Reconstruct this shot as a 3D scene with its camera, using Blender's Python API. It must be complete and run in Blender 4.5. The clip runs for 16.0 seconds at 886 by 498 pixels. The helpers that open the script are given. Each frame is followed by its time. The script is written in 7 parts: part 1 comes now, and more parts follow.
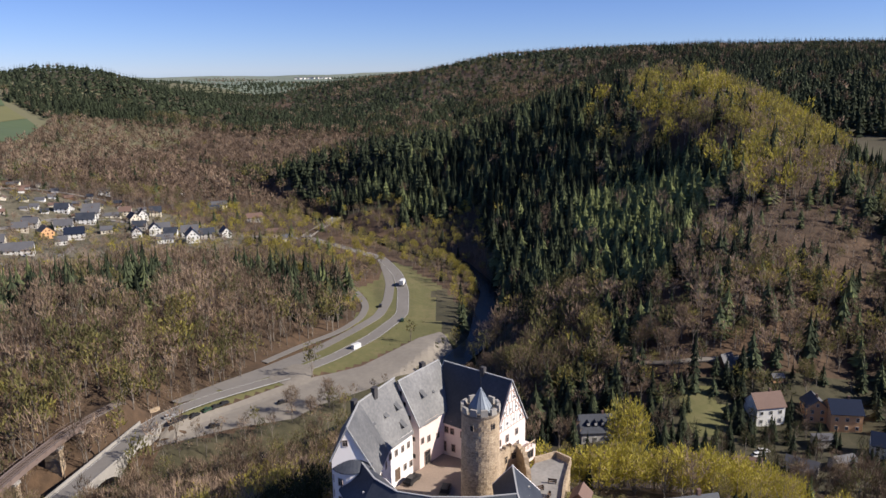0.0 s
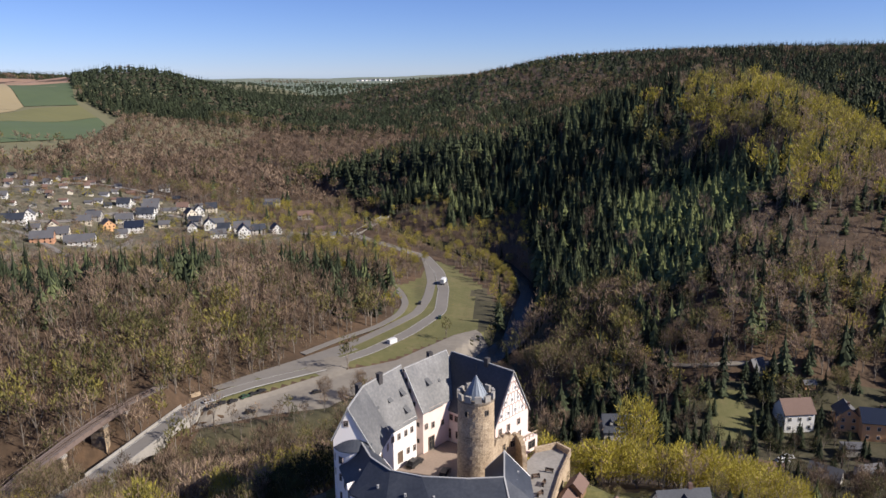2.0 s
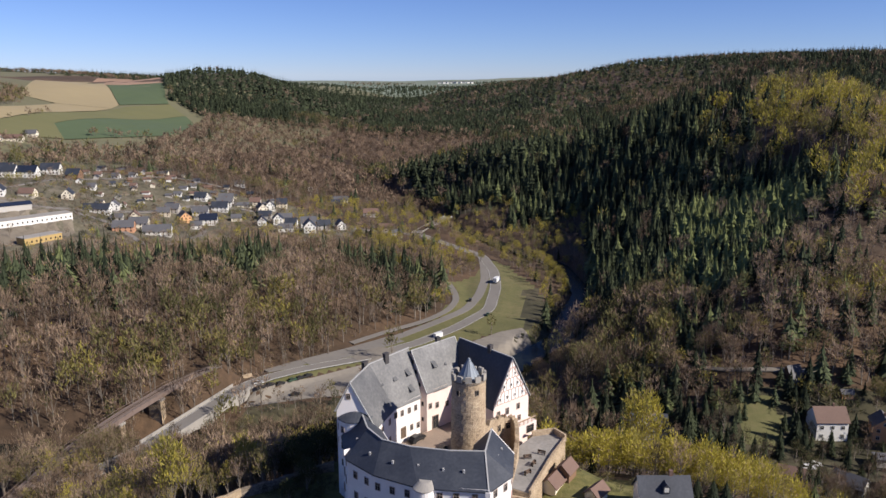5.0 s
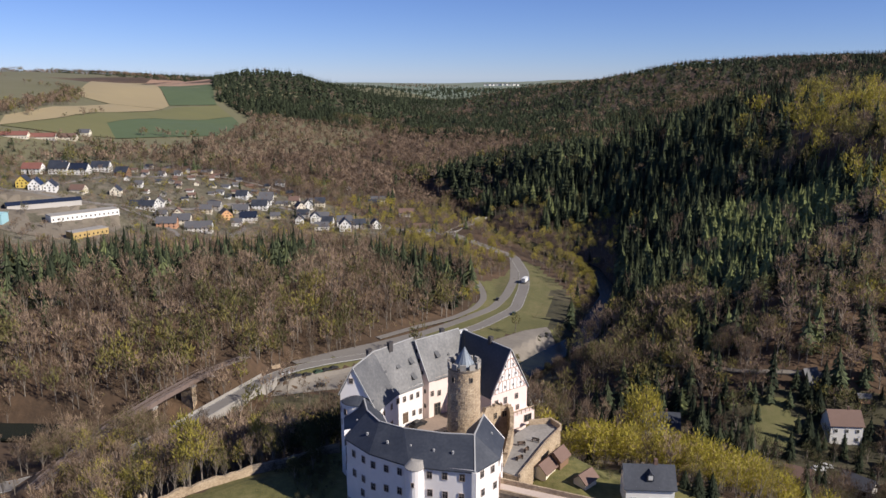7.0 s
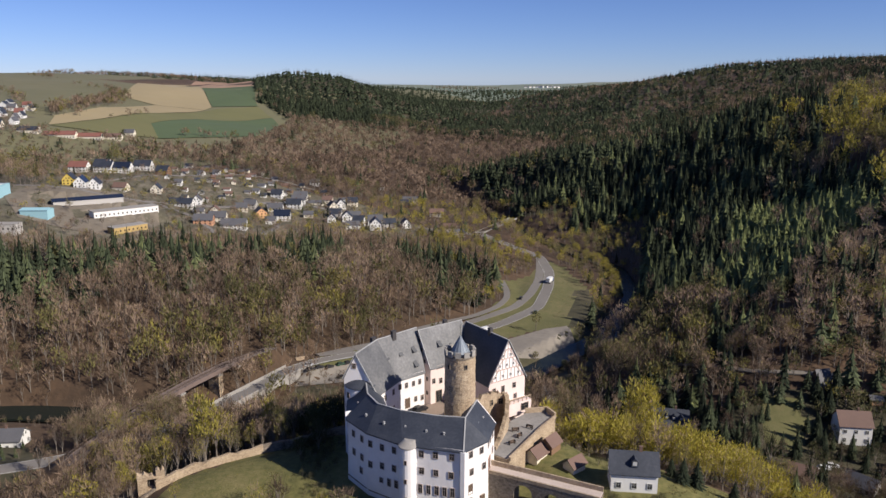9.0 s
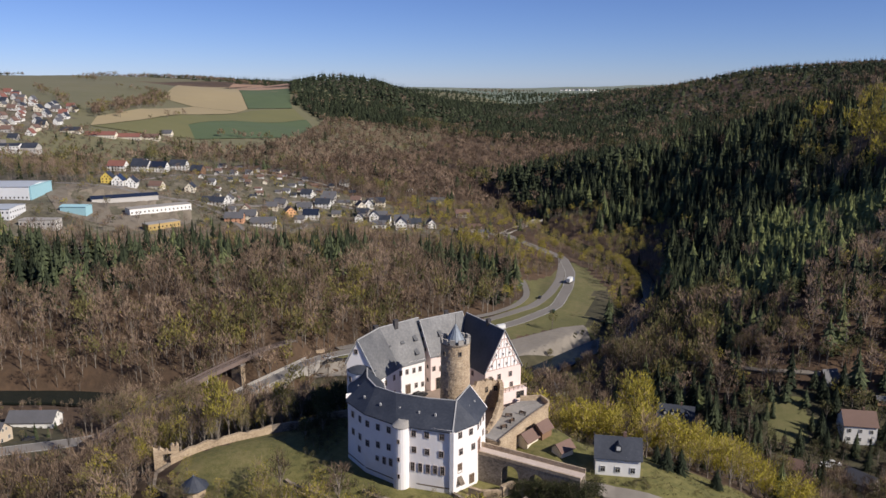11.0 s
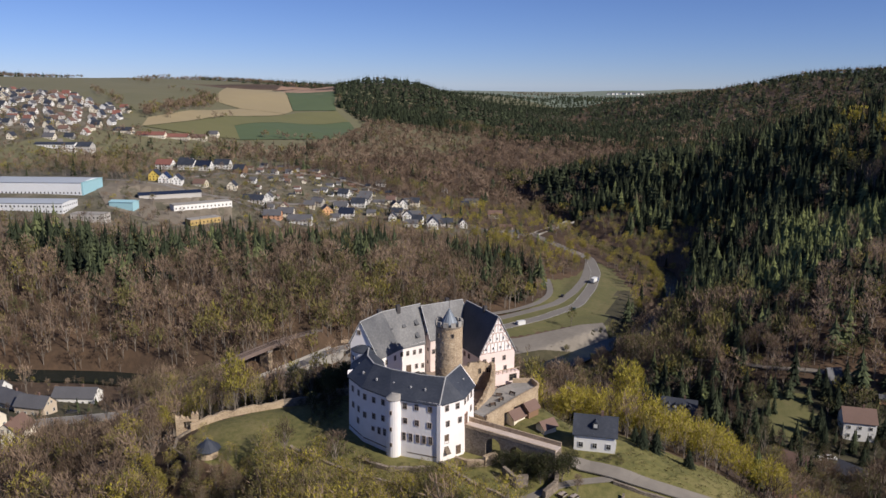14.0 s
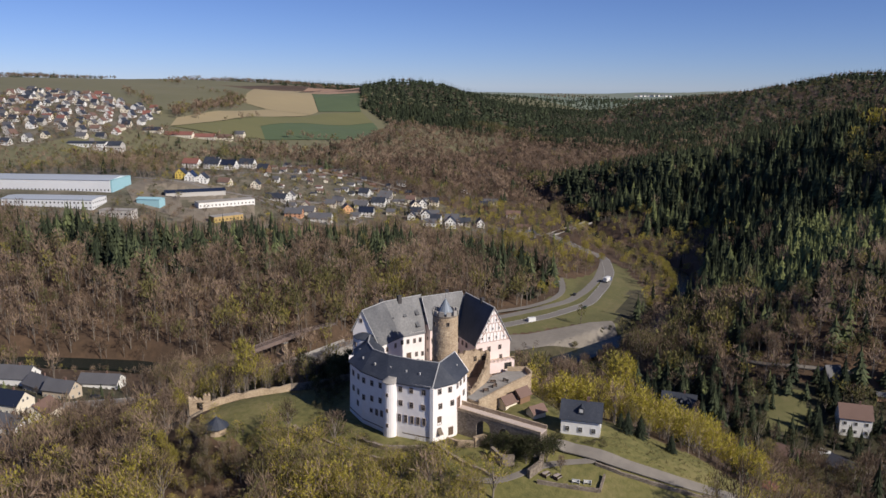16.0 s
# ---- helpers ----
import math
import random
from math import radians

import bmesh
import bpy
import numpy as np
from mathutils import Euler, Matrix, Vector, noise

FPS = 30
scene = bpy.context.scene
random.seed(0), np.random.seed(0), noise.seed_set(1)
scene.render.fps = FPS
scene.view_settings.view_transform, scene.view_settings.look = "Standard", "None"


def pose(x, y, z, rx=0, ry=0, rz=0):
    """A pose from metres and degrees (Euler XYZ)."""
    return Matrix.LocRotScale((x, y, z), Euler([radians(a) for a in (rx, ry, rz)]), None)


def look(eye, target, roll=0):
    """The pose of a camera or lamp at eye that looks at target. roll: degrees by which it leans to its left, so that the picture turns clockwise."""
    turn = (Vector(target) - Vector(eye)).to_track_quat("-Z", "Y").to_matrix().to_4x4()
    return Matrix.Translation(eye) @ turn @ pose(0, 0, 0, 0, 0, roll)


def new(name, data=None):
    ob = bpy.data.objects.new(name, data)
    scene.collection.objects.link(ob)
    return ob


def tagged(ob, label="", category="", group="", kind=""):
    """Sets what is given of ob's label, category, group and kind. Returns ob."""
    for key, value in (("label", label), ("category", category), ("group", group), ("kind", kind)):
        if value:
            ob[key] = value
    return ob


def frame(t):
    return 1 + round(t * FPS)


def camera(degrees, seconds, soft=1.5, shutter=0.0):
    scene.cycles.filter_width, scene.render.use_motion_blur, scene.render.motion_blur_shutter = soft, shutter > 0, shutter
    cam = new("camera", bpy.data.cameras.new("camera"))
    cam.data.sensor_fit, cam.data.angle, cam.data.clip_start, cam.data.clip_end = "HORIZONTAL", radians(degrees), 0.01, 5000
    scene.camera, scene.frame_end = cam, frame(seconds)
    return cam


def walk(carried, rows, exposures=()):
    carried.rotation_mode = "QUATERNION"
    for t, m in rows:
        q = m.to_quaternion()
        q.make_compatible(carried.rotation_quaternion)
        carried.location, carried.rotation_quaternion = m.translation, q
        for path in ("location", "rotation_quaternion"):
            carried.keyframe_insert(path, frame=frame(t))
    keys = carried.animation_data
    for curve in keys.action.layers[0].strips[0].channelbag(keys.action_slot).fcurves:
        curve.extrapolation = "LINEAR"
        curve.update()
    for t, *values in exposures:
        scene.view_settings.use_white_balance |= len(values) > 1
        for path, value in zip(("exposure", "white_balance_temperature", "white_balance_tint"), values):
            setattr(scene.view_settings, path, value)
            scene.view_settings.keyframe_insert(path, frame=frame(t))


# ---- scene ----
# the drone's path: seconds, place, heading (left of +y), pitch, lean to the right
cam = camera(60.63, 16.0)
ROWS = [
    (0.0, -6.27, -128.08, 151.18, 0.133, -13.326, 0.550),
    (0.5, -3.46, -129.63, 151.08, 1.341, -13.285, 0.511),
    (1.0, -0.67, -131.17, 150.99, 2.493, -13.232, 0.481),
    (1.5, 2.05, -132.73, 150.89, 3.604, -13.178, 0.437),
    (2.0, 4.86, -134.25, 150.82, 4.679, -13.121, 0.374),
    (2.5, 7.70, -135.69, 150.77, 5.750, -13.072, 0.292),
    (3.0, 10.53, -137.15, 150.68, 6.808, -13.020, 0.222),
    (3.5, 13.39, -138.65, 150.70, 7.855, -12.962, 0.166),
    (4.0, 16.27, -140.20, 150.67, 8.872, -12.932, 0.110),
    (6.5, 30.47, -148.34, 151.08, 13.417, -12.817, -0.100),
    (7.5, 36.18, -151.55, 151.26, 15.069, -12.719, -0.124),
    (8.5, 41.83, -154.80, 151.38, 16.603, -12.673, -0.158),
    (9.0, 44.68, -156.45, 151.37, 17.338, -12.621, -0.163),
    (11.5, 59.13, -164.49, 151.21, 20.698, -12.397, -0.264),
    (12.5, 64.87, -167.76, 151.29, 21.897, -12.338, -0.337),
    (13.5, 70.63, -171.08, 151.26, 23.048, -12.247, -0.390),
    (14.5, 76.36, -174.27, 151.14, 24.114, -12.166, -0.447),
    (15.5, 82.20, -177.66, 151.16, 25.147, -12.116, -0.509),
    (16.0, 85.21, -179.32, 151.23, 25.651, -12.101, -0.531),
]
walk(cam, [(t, pose(x, y, z, 90 + pitch, 0, yaw) @ pose(0, 0, 0, 0, 0, -lean)) for t, x, y, z, yaw, pitch, lean in ROWS],
     exposures=[(0.0, 0.55, 5900.0, 10.0), (16.0, 0.1, 5900.0, 10.0)])

# ---------------------------------------------------------------- daylight
SUN_HEIGHT, SUN_TURN = radians(34), math.atan2(0.98, -0.2)   # turn: clockwise from +y
world = bpy.data.worlds.new("world")
scene.world = world
world.use_nodes = True
sky = world.node_tree.nodes.new("ShaderNodeTexSky")
sky.sky_type, sky.sun_disc, sky.sun_elevation, sky.sun_rotation = "NISHITA", False, SUN_HEIGHT, SUN_TURN
sky.altitude, sky.air_density, sky.dust_density, sky.ozone_density = 3000, 1.0, 0.3, 2.2
back = world.node_tree.nodes["Background"]
back.inputs["Strength"].default_value = 0.047
tint = world.node_tree.nodes.new("ShaderNodeMix")
tint.data_type, tint.blend_type = "RGBA", "MULTIPLY"
tint.inputs["Factor"].default_value = 1.0
for socket in tint.inputs:
    if socket.name == "A" and socket.type == "RGBA":
        world.node_tree.links.new(sky.outputs["Color"], socket)
    if socket.name == "B" and socket.type == "RGBA":
        socket.default_value = (1.1, 1.16, 1.6, 1)
for socket in tint.outputs:
    if socket.type == "RGBA":
        world.node_tree.links.new(socket, back.inputs["Color"])
sun_data = bpy.data.lights.new("sun", "SUN")
sun_data.energy, sun_data.angle, sun_data.color = 5.2, radians(0.5), (1.0, 0.86, 0.69)
sun = new("sun", sun_data)
sun.matrix_world = look((0.98 * math.cos(SUN_HEIGHT) * 900, -0.2 * math.cos(SUN_HEIGHT) * 900, math.sin(SUN_HEIGHT) * 900), (0, 0, 0))

# ---------------------------------------------------------------- materials
def material(name, colours, size=1.0, rough=0.85, metal=0.0, bump=0.0, bump_size=None, spread=0.5, tone=None, pieces=0.0, stretch=(1, 1, 1), gloss=0.5, thin=0.0, cells=0.0):
    """A surface in two to four colours: a coarse and a fine noise mixed, with relief. tone: a mesh attribute that shifts the mix; pieces: how far single pieces differ."""
    m = bpy.data.materials.new(name)
    m.use_nodes = True
    n, l = m.node_tree.nodes, m.node_tree.links
    bsdf = n["Principled BSDF"]
    bsdf.inputs["Roughness"].default_value, bsdf.inputs["Metallic"].default_value = rough, metal
    bsdf.inputs["Specular IOR Level"].default_value = gloss
    coord, mapping = n.new("ShaderNodeTexCoord"), n.new("ShaderNodeMapping")
    mapping.inputs["Scale"].default_value = stretch
    l.new(coord.outputs["Object"], mapping.inputs["Vector"])
    coarse, fine = n.new("ShaderNodeTexNoise"), n.new("ShaderNodeTexNoise")
    for node, s, d in ((coarse, 0.22 / size, 3), (fine, 2.1 / size, 4)):
        node.inputs["Scale"].default_value, node.inputs["Detail"].default_value = s, d
        l.new(mapping.outputs["Vector"], node.inputs["Vector"])

    def add(a, b, how="ADD"):
        node = n.new("ShaderNodeMath")
        node.operation = how
        for i, v in enumerate((a, b)):
            if isinstance(v, (int, float)):
                node.inputs[i].default_value = v
            else:
                l.new(v, node.inputs[i])
        return node.outputs[0]

    v = add(add(coarse.outputs["Fac"], 0.55, "MULTIPLY"), add(fine.outputs["Fac"], 0.45, "MULTIPLY"))
    v = add(add(add(v, 0.5, "SUBTRACT"), 2.6 * spread, "MULTIPLY"), 0.5)
    if cells:
        # single stones of a rubble wall, each in its own shade
        stones = n.new("ShaderNodeTexVoronoi")
        stones.inputs["Scale"].default_value = 1.0 / cells
        l.new(mapping.outputs["Vector"], stones.inputs["Vector"])
        shade = n.new("ShaderNodeSeparateColor")
        l.new(stones.outputs["Color"], shade.inputs["Color"])
        v = add(v, add(add(shade.outputs["Red"], 0.5, "SUBTRACT"), 0.5, "MULTIPLY"))
    if pieces:
        info = n.new("ShaderNodeObjectInfo")
        v = add(v, add(add(info.outputs["Random"], 0.5, "SUBTRACT"), pieces, "MULTIPLY"))
    if tone:
        att = n.new("ShaderNodeAttribute")
        att.attribute_name = tone
        v = add(add(v, 0.5, "SUBTRACT"), att.outputs["Fac"])
    ramp = n.new("ShaderNodeValToRGB")
    r = ramp.color_ramp
    while len(r.elements) < len(colours):
        r.elements.new(0.5)
    for i, c in enumerate(colours):
        r.elements[i].position, r.elements[i].color = i / (len(colours) - 1), (*c, 1)
    l.new(v, ramp.inputs["Fac"])
    l.new(ramp.outputs["Color"], bsdf.inputs["Base Color"])
    if thin:
        # thin leaves and twigs let part of the light through
        through_leaf, both = n.new("ShaderNodeBsdfTranslucent"), n.new("ShaderNodeMixShader")
        l.new(ramp.outputs["Color"], through_leaf.inputs["Color"])
        both.inputs["Fac"].default_value = thin
        l.new(bsdf.outputs["BSDF"], both.inputs[1])
        l.new(through_leaf.outputs["BSDF"], both.inputs[2])
        l.new(both.outputs["Shader"], n["Material Output"].inputs["Surface"])
    if bump:
        b, t = n.new("ShaderNodeBump"), n.new("ShaderNodeTexNoise")
        t.inputs["Scale"].default_value, t.inputs["Detail"].default_value = 1.0 / (bump_size or size * 0.3), 4
        l.new(mapping.outputs["Vector"], t.inputs["Vector"])
        l.new(t.outputs["Fac"], b.inputs["Height"])
        b.inputs["Distance"].default_value = bump
        l.new(b.outputs["Normal"], bsdf.inputs["Normal"])
    return m


M = {
    "forest_floor": material("forest_floor", [(0.026, 0.018, 0.011), (0.075, 0.047, 0.027), (0.17, 0.104, 0.058)], 6, 0.95, bump=0.3, bump_size=2, tone="cover"),
    "needle_floor": material("needle_floor", [(0.03, 0.03, 0.018), (0.06, 0.05, 0.028), (0.07, 0.075, 0.03)], 7, 0.95, bump=0.3, bump_size=2),
    "grass": material("grass", [(0.062, 0.066, 0.018), (0.142, 0.133, 0.04), (0.22, 0.184, 0.074)], 3.4, 0.95, bump=0.15, bump_size=0.5, spread=0.95),
    "meadow": material("meadow", [(0.068, 0.072, 0.024), (0.118, 0.114, 0.042), (0.2, 0.16, 0.08)], 6, 0.95, bump=0.1, bump_size=0.6),
    "garden": material("garden", [(0.028, 0.027, 0.013), (0.055, 0.05, 0.025), (0.1, 0.085, 0.05)], 7, 0.95, spread=0.9, bump=0.1, bump_size=0.6),
    "allotment": material("allotment", [(0.06, 0.056, 0.034), (0.108, 0.097, 0.064), (0.2, 0.178, 0.14)], 5, 0.95, spread=1.0, bump=0.1, bump_size=0.6),
    "pasture": material("pasture", [(0.105, 0.106, 0.052), (0.138, 0.132, 0.07), (0.175, 0.158, 0.09)], 60, 0.95),
    # haze over the horizon is put into these pale grey-green colours
    "far_fields_hazed": material("far_fields_hazed", [(0.11, 0.15, 0.1), (0.16, 0.19, 0.14), (0.22, 0.23, 0.17)], 160, 0.95, spread=1.0),
    "field_green": material("field_green", [(0.06, 0.09, 0.04), (0.085, 0.115, 0.05)], 40, 0.95, stretch=(1, 0.2, 1)),
    "field_olive": material("field_olive", [(0.11, 0.115, 0.045), (0.16, 0.15, 0.06)], 40, 0.95, stretch=(0.3, 1, 1)),
    "field_tan": material("field_tan", [(0.27, 0.22, 0.12), (0.33, 0.27, 0.155)], 40, 0.95, stretch=(0.3, 1, 1)),
    "field_brown": material("field_brown", [(0.30, 0.19, 0.125), (0.37, 0.24, 0.16)], 40, 0.95, stretch=(0.3, 1, 1)),
    "asphalt": material("asphalt", [(0.155, 0.143, 0.13), (0.215, 0.2, 0.182)], 4, 0.9, spread=0.7),
    "gravel": material("gravel", [(0.16, 0.142, 0.12), (0.21, 0.189, 0.16), (0.265, 0.238, 0.2)], 5, 0.95, bump=0.03, bump_size=0.15, spread=0.7),
    "ballast": material("ballast", [(0.12, 0.1, 0.09), (0.2, 0.165, 0.145)], 1.2, 0.95, bump=0.05, bump_size=0.2),
    "rust": material("rust", [(0.15, 0.11, 0.095), (0.26, 0.2, 0.175)], 0.6, 0.7, 0.3),
    "white_line": material("white_line", [(0.42, 0.42, 0.4), (0.58, 0.58, 0.56)], 0.5, 0.7),
    "water": material("water", [(0.012, 0.016, 0.014), (0.02, 0.024, 0.02)], 8, 0.25, gloss=0.1, bump=0.02, bump_size=0.8),
    "bark": material("bark", [(0.13, 0.11, 0.09), (0.25, 0.215, 0.18)], 0.6, 0.95),
    "twig": material("twig", [(0.09, 0.066, 0.048), (0.17, 0.124, 0.089), (0.245, 0.179, 0.127), (0.34, 0.252, 0.182)], 3, 0.95, tone="tone", spread=0.25, thin=0.18, gloss=0.1),
    "leaf": material("leaf", [(0.055, 0.062, 0.028), (0.125, 0.12, 0.052), (0.2, 0.182, 0.07), (0.4, 0.345, 0.06)], 3, 0.8, tone="tone", spread=0.2, thin=0.3, gloss=0.15),
    "spruce": material("spruce", [(0.023, 0.03, 0.018), (0.045, 0.056, 0.031), (0.082, 0.099, 0.052), (0.19, 0.215, 0.085)], 3, 0.9, tone="tone", spread=0.22, thin=0.15, gloss=0.15),
    "plaster": material("plaster", [(0.66, 0.63, 0.605), (0.785, 0.752, 0.732), (0.825, 0.797, 0.778)], 3.5, 0.92, bump=0.01, bump_size=0.12, spread=0.6),
    "yard": material("yard", [(0.12, 0.1, 0.075), (0.17, 0.145, 0.11), (0.22, 0.19, 0.15)], 8, 0.95, spread=0.9),
    "plaster_pink": material("plaster_pink", [(0.62, 0.49, 0.44), (0.74, 0.61, 0.56), (0.78, 0.67, 0.62)], 3.5, 0.92, spread=0.6),
    # part of the blue is reflected sky put into the slate's colour
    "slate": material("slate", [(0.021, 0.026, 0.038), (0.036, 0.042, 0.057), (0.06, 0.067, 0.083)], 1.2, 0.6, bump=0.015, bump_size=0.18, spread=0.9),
    # pale copy of the slate: sun on the courtyard roofs put into the colour
    "slate_sunlit": material("slate_sunlit", [(0.1, 0.101, 0.105), (0.155, 0.155, 0.156), (0.235, 0.233, 0.232)], 1.2, 0.7, bump=0.015, bump_size=0.18, spread=1.0),
    # slate in a tone between the two above
    "slate_mid": material("slate_mid", [(0.07, 0.072, 0.08), (0.105, 0.107, 0.112), (0.16, 0.16, 0.162)], 1.2, 0.7, bump=0.015, bump_size=0.18, spread=1.0),
    "ridge_white": material("ridge_white", [(0.3, 0.3, 0.3), (0.46, 0.46, 0.45)], 0.5, 0.8),
    "lead": material("lead", [(0.16, 0.19, 0.23), (0.25, 0.28, 0.32)], 0.8, 0.6, 0.2),
    "stone": material("stone", [(0.22, 0.165, 0.108), (0.37, 0.285, 0.192), (0.49, 0.395, 0.275)], 0.9, 0.95, bump=0.08, bump_size=0.35, spread=0.8, cells=0.4, stretch=(1, 1, 1.5)),
    # darkened further: the unlit side of the castle bridge is put into this stone
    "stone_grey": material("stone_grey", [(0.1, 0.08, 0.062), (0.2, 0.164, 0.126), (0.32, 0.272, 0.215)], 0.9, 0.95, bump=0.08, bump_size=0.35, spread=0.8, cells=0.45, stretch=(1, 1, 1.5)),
    "paving": material("paving", [(0.22, 0.17, 0.13), (0.32, 0.25, 0.2)], 1.0, 0.95, bump=0.02, bump_size=0.2, spread=0.8),
    "paving_grey": material("paving_grey", [(0.25, 0.235, 0.215), (0.35, 0.33, 0.3)], 1.2, 0.95, bump=0.02, bump_size=0.2, spread=0.8),
    "terrace_paving": material("terrace_paving", [(0.17, 0.16, 0.15), (0.25, 0.238, 0.222), (0.32, 0.305, 0.285)], 1.6, 0.95, bump=0.02, bump_size=0.2, spread=1.0),
    "deck_paving": material("deck_paving", [(0.4, 0.33, 0.29), (0.5, 0.42, 0.37), (0.58, 0.5, 0.45)], 1.0, 0.95, bump=0.02, bump_size=0.2, spread=0.8),
    "timber_red": material("timber_red", [(0.4, 0.265, 0.21), (0.5, 0.35, 0.29)], 0.5, 0.85),
    "timber": material("timber", [(0.07, 0.045, 0.03), (0.14, 0.09, 0.06)], 0.5, 0.85),
    "glass_dark": material("glass_dark", [(0.015, 0.015, 0.017), (0.03, 0.03, 0.033)], 0.5, 0.6, gloss=0.08),
    "frame_grey": material("frame_grey", [(0.3, 0.25, 0.22), (0.42, 0.36, 0.32)], 0.5, 0.8),
    "metal_dark": material("metal_dark", [(0.03, 0.03, 0.032), (0.06, 0.06, 0.062)], 0.3, 0.5, 0.5),
    "roof_red": material("roof_red", [(0.17, 0.07, 0.054), (0.25, 0.11, 0.085)], 1.2, 0.8, bump=0.02, bump_size=0.2),
    "roof_brown": material("roof_brown", [(0.12, 0.075, 0.058), (0.19, 0.12, 0.095)], 1.2, 0.8, bump=0.02, bump_size=0.2),
    "chimney_dark": material("chimney_dark", [(0.035, 0.033, 0.036), (0.07, 0.064, 0.064)], 0.4, 0.85, bump=0.02, bump_size=0.1),
    "roof_grey": material("roof_grey", [(0.07, 0.07, 0.078), (0.13, 0.13, 0.14)], 1.2, 0.7, bump=0.02, bump_size=0.2),
    "white_metal": material("white_metal", [(0.6, 0.61, 0.62), (0.72, 0.73, 0.74)], 6, 0.5),
    "hall_roof": material("hall_roof", [(0.33, 0.36, 0.4), (0.42, 0.46, 0.51)], 8, 0.6),
    "tyre": material("tyre", [(0.015, 0.015, 0.015), (0.03, 0.03, 0.03)], 0.2, 0.9),
}


def paint(name, c, rough=0.85, spread=0.35):
    """A painted surface in one colour, slightly uneven."""
    if name not in M:
        M[name] = material(name, [tuple(0.82 * v for v in c), c, tuple(min(1, 1.06 * v) for v in c)], 2.5, rough, spread=spread)
    return M[name]


# ---------------------------------------------------------------- mesh helpers
def link(name, verts, faces, mat, parent=None, label="", category="", group="", kind="", smooth_faces=False):
    me = bpy.data.meshes.new(name)
    me.from_pydata([tuple(v) for v in verts], [], faces)
    me.update()
    for m in (mat if isinstance(mat, (list, tuple)) else [mat]):
        me.materials.append(m if not isinstance(m, str) else M[m])
    if smooth_faces:
        me.polygons.foreach_set("use_smooth", [True] * len(me.polygons))
    ob = new(name, me)
    if parent:
        ob.parent = parent
    return tagged(ob, label, category, group, kind)


def part(name, bm, mat, parent, label=""):
    """Links a bmesh as one mesh object under a thing or a part."""
    bmesh.ops.recalc_face_normals(bm, faces=bm.faces)
    me = bpy.data.meshes.new(name)
    bm.to_mesh(me)
    bm.free()
    me.materials.append(M[mat] if isinstance(mat, str) else mat)
    ob = new(name, me)
    ob.parent = parent
    return tagged(ob, label)


def thing(name, m, label, category, group="", kind=""):
    ob = new(name)
    ob.empty_display_size = 0.5
    ob.matrix_world = m
    return tagged(ob, label, category, group, kind)


def box(bm, x0, x1, y0, y1, z0, z1, m=None):
    p = [(x, y, z) for z in (z0, z1) for x, y in ((x0, y0), (x1, y0), (x1, y1), (x0, y1))]
    v = [bm.verts.new(m @ Vector(q) if m else q) for q in p]
    for f in ((3, 2, 1, 0), (4, 5, 6, 7), (0, 1, 5, 4), (1, 2, 6, 5), (2, 3, 7, 6), (3, 0, 4, 7)):
        bm.faces.new([v[i] for i in f])
    return bm


def hull(bm, rings):
    """Closes a stack of rings, each of the same number of points, into one body."""
    rows = [[bm.verts.new(p) for p in ring] for ring in rings]
    n = len(rows[0])
    for a, b in zip(rows, rows[1:]):
        for i in range(n):
            j = (i + 1) % n
            bm.faces.new((a[i], a[j], b[j], b[i]))
    bm.faces.new(rows[0][::-1])
    bm.faces.new(rows[-1])
    return bm


def tube(bm, points, radii, sides=8):
    rings = []
    for p, r in zip(points, radii):
        rings.append([(p[0] + r * math.cos(2 * math.pi * k / sides), p[1] + r * math.sin(2 * math.pi * k / sides), p[2]) for k in range(sides)])
    return hull(bm, rings)


def fresh():
    return bmesh.new()

# ---------------------------------------------------------------- the lie of the land
RIVER = [(-420, 900), (-330, 826), (-262, 768), (-216, 698), (-165, 625), (-118, 560), (-50, 470), (5, 400), (23, 329), (16, 282), (12, 243), (-4, 209), (-16, 180), (-38, 148), (-66, 122),
         (-97, 107), (-128, 94), (-165, 82), (-208, 73), (-254, 55), (-320, 20), (-420, -40)]
ROAD_MAIN = [(-118, 470), (-80, 430), (-52, 402), (-38, 360), (-32, 320), (-30, 273), (-43, 238), (-59, 209), (-82, 180), (-101, 163),
             (-113, 147), (-118, 132), (-120, 112), (-124, 92), (-127, 76), (-134, 52), (-150, 28), (-170, 10), (-190, -12)]
ROAD_SIDE = [(-52, 400), (-46, 368), (-41, 335), (-40, 300), (-43, 270), (-56, 243), (-68, 221), (-86, 191), (-102, 170)]
ROAD_LOOP = [(-64, 322), (-56, 302), (-51, 284), (-52, 263), (-61, 241), (-76, 222), (-90, 200)]
RAIL = [(-130, 138), (-132, 133), (-134, 128), (-136, 122), (-138.6, 113), (-141.5, 90), (-142.8, 68), (-142, 50), (-138, 20)]


def level(points):
    """Rows of x, y, z of the ground."""
    return [tuple(map(float, p)) for p in points]


VALLEY = level([(-10, 250, 18), (-30, 340, 18), (-60, 205, 18), (-90, 160, 18.5), (-45, 190, 18), (-62, 400, 19), (-100, 480, 20), (12, 200, 17),
                (22, 300, 17), (-5, 430, 18), (-112, 560, 20), (-150, 640, 22), (-230, 760, 28), (-330, 870, 36), (-420, 1020, 48), (-450, 1300, 50),
                (-470, 1750, 44), (-273, 1700, 55), (-560, 2500, 44)])
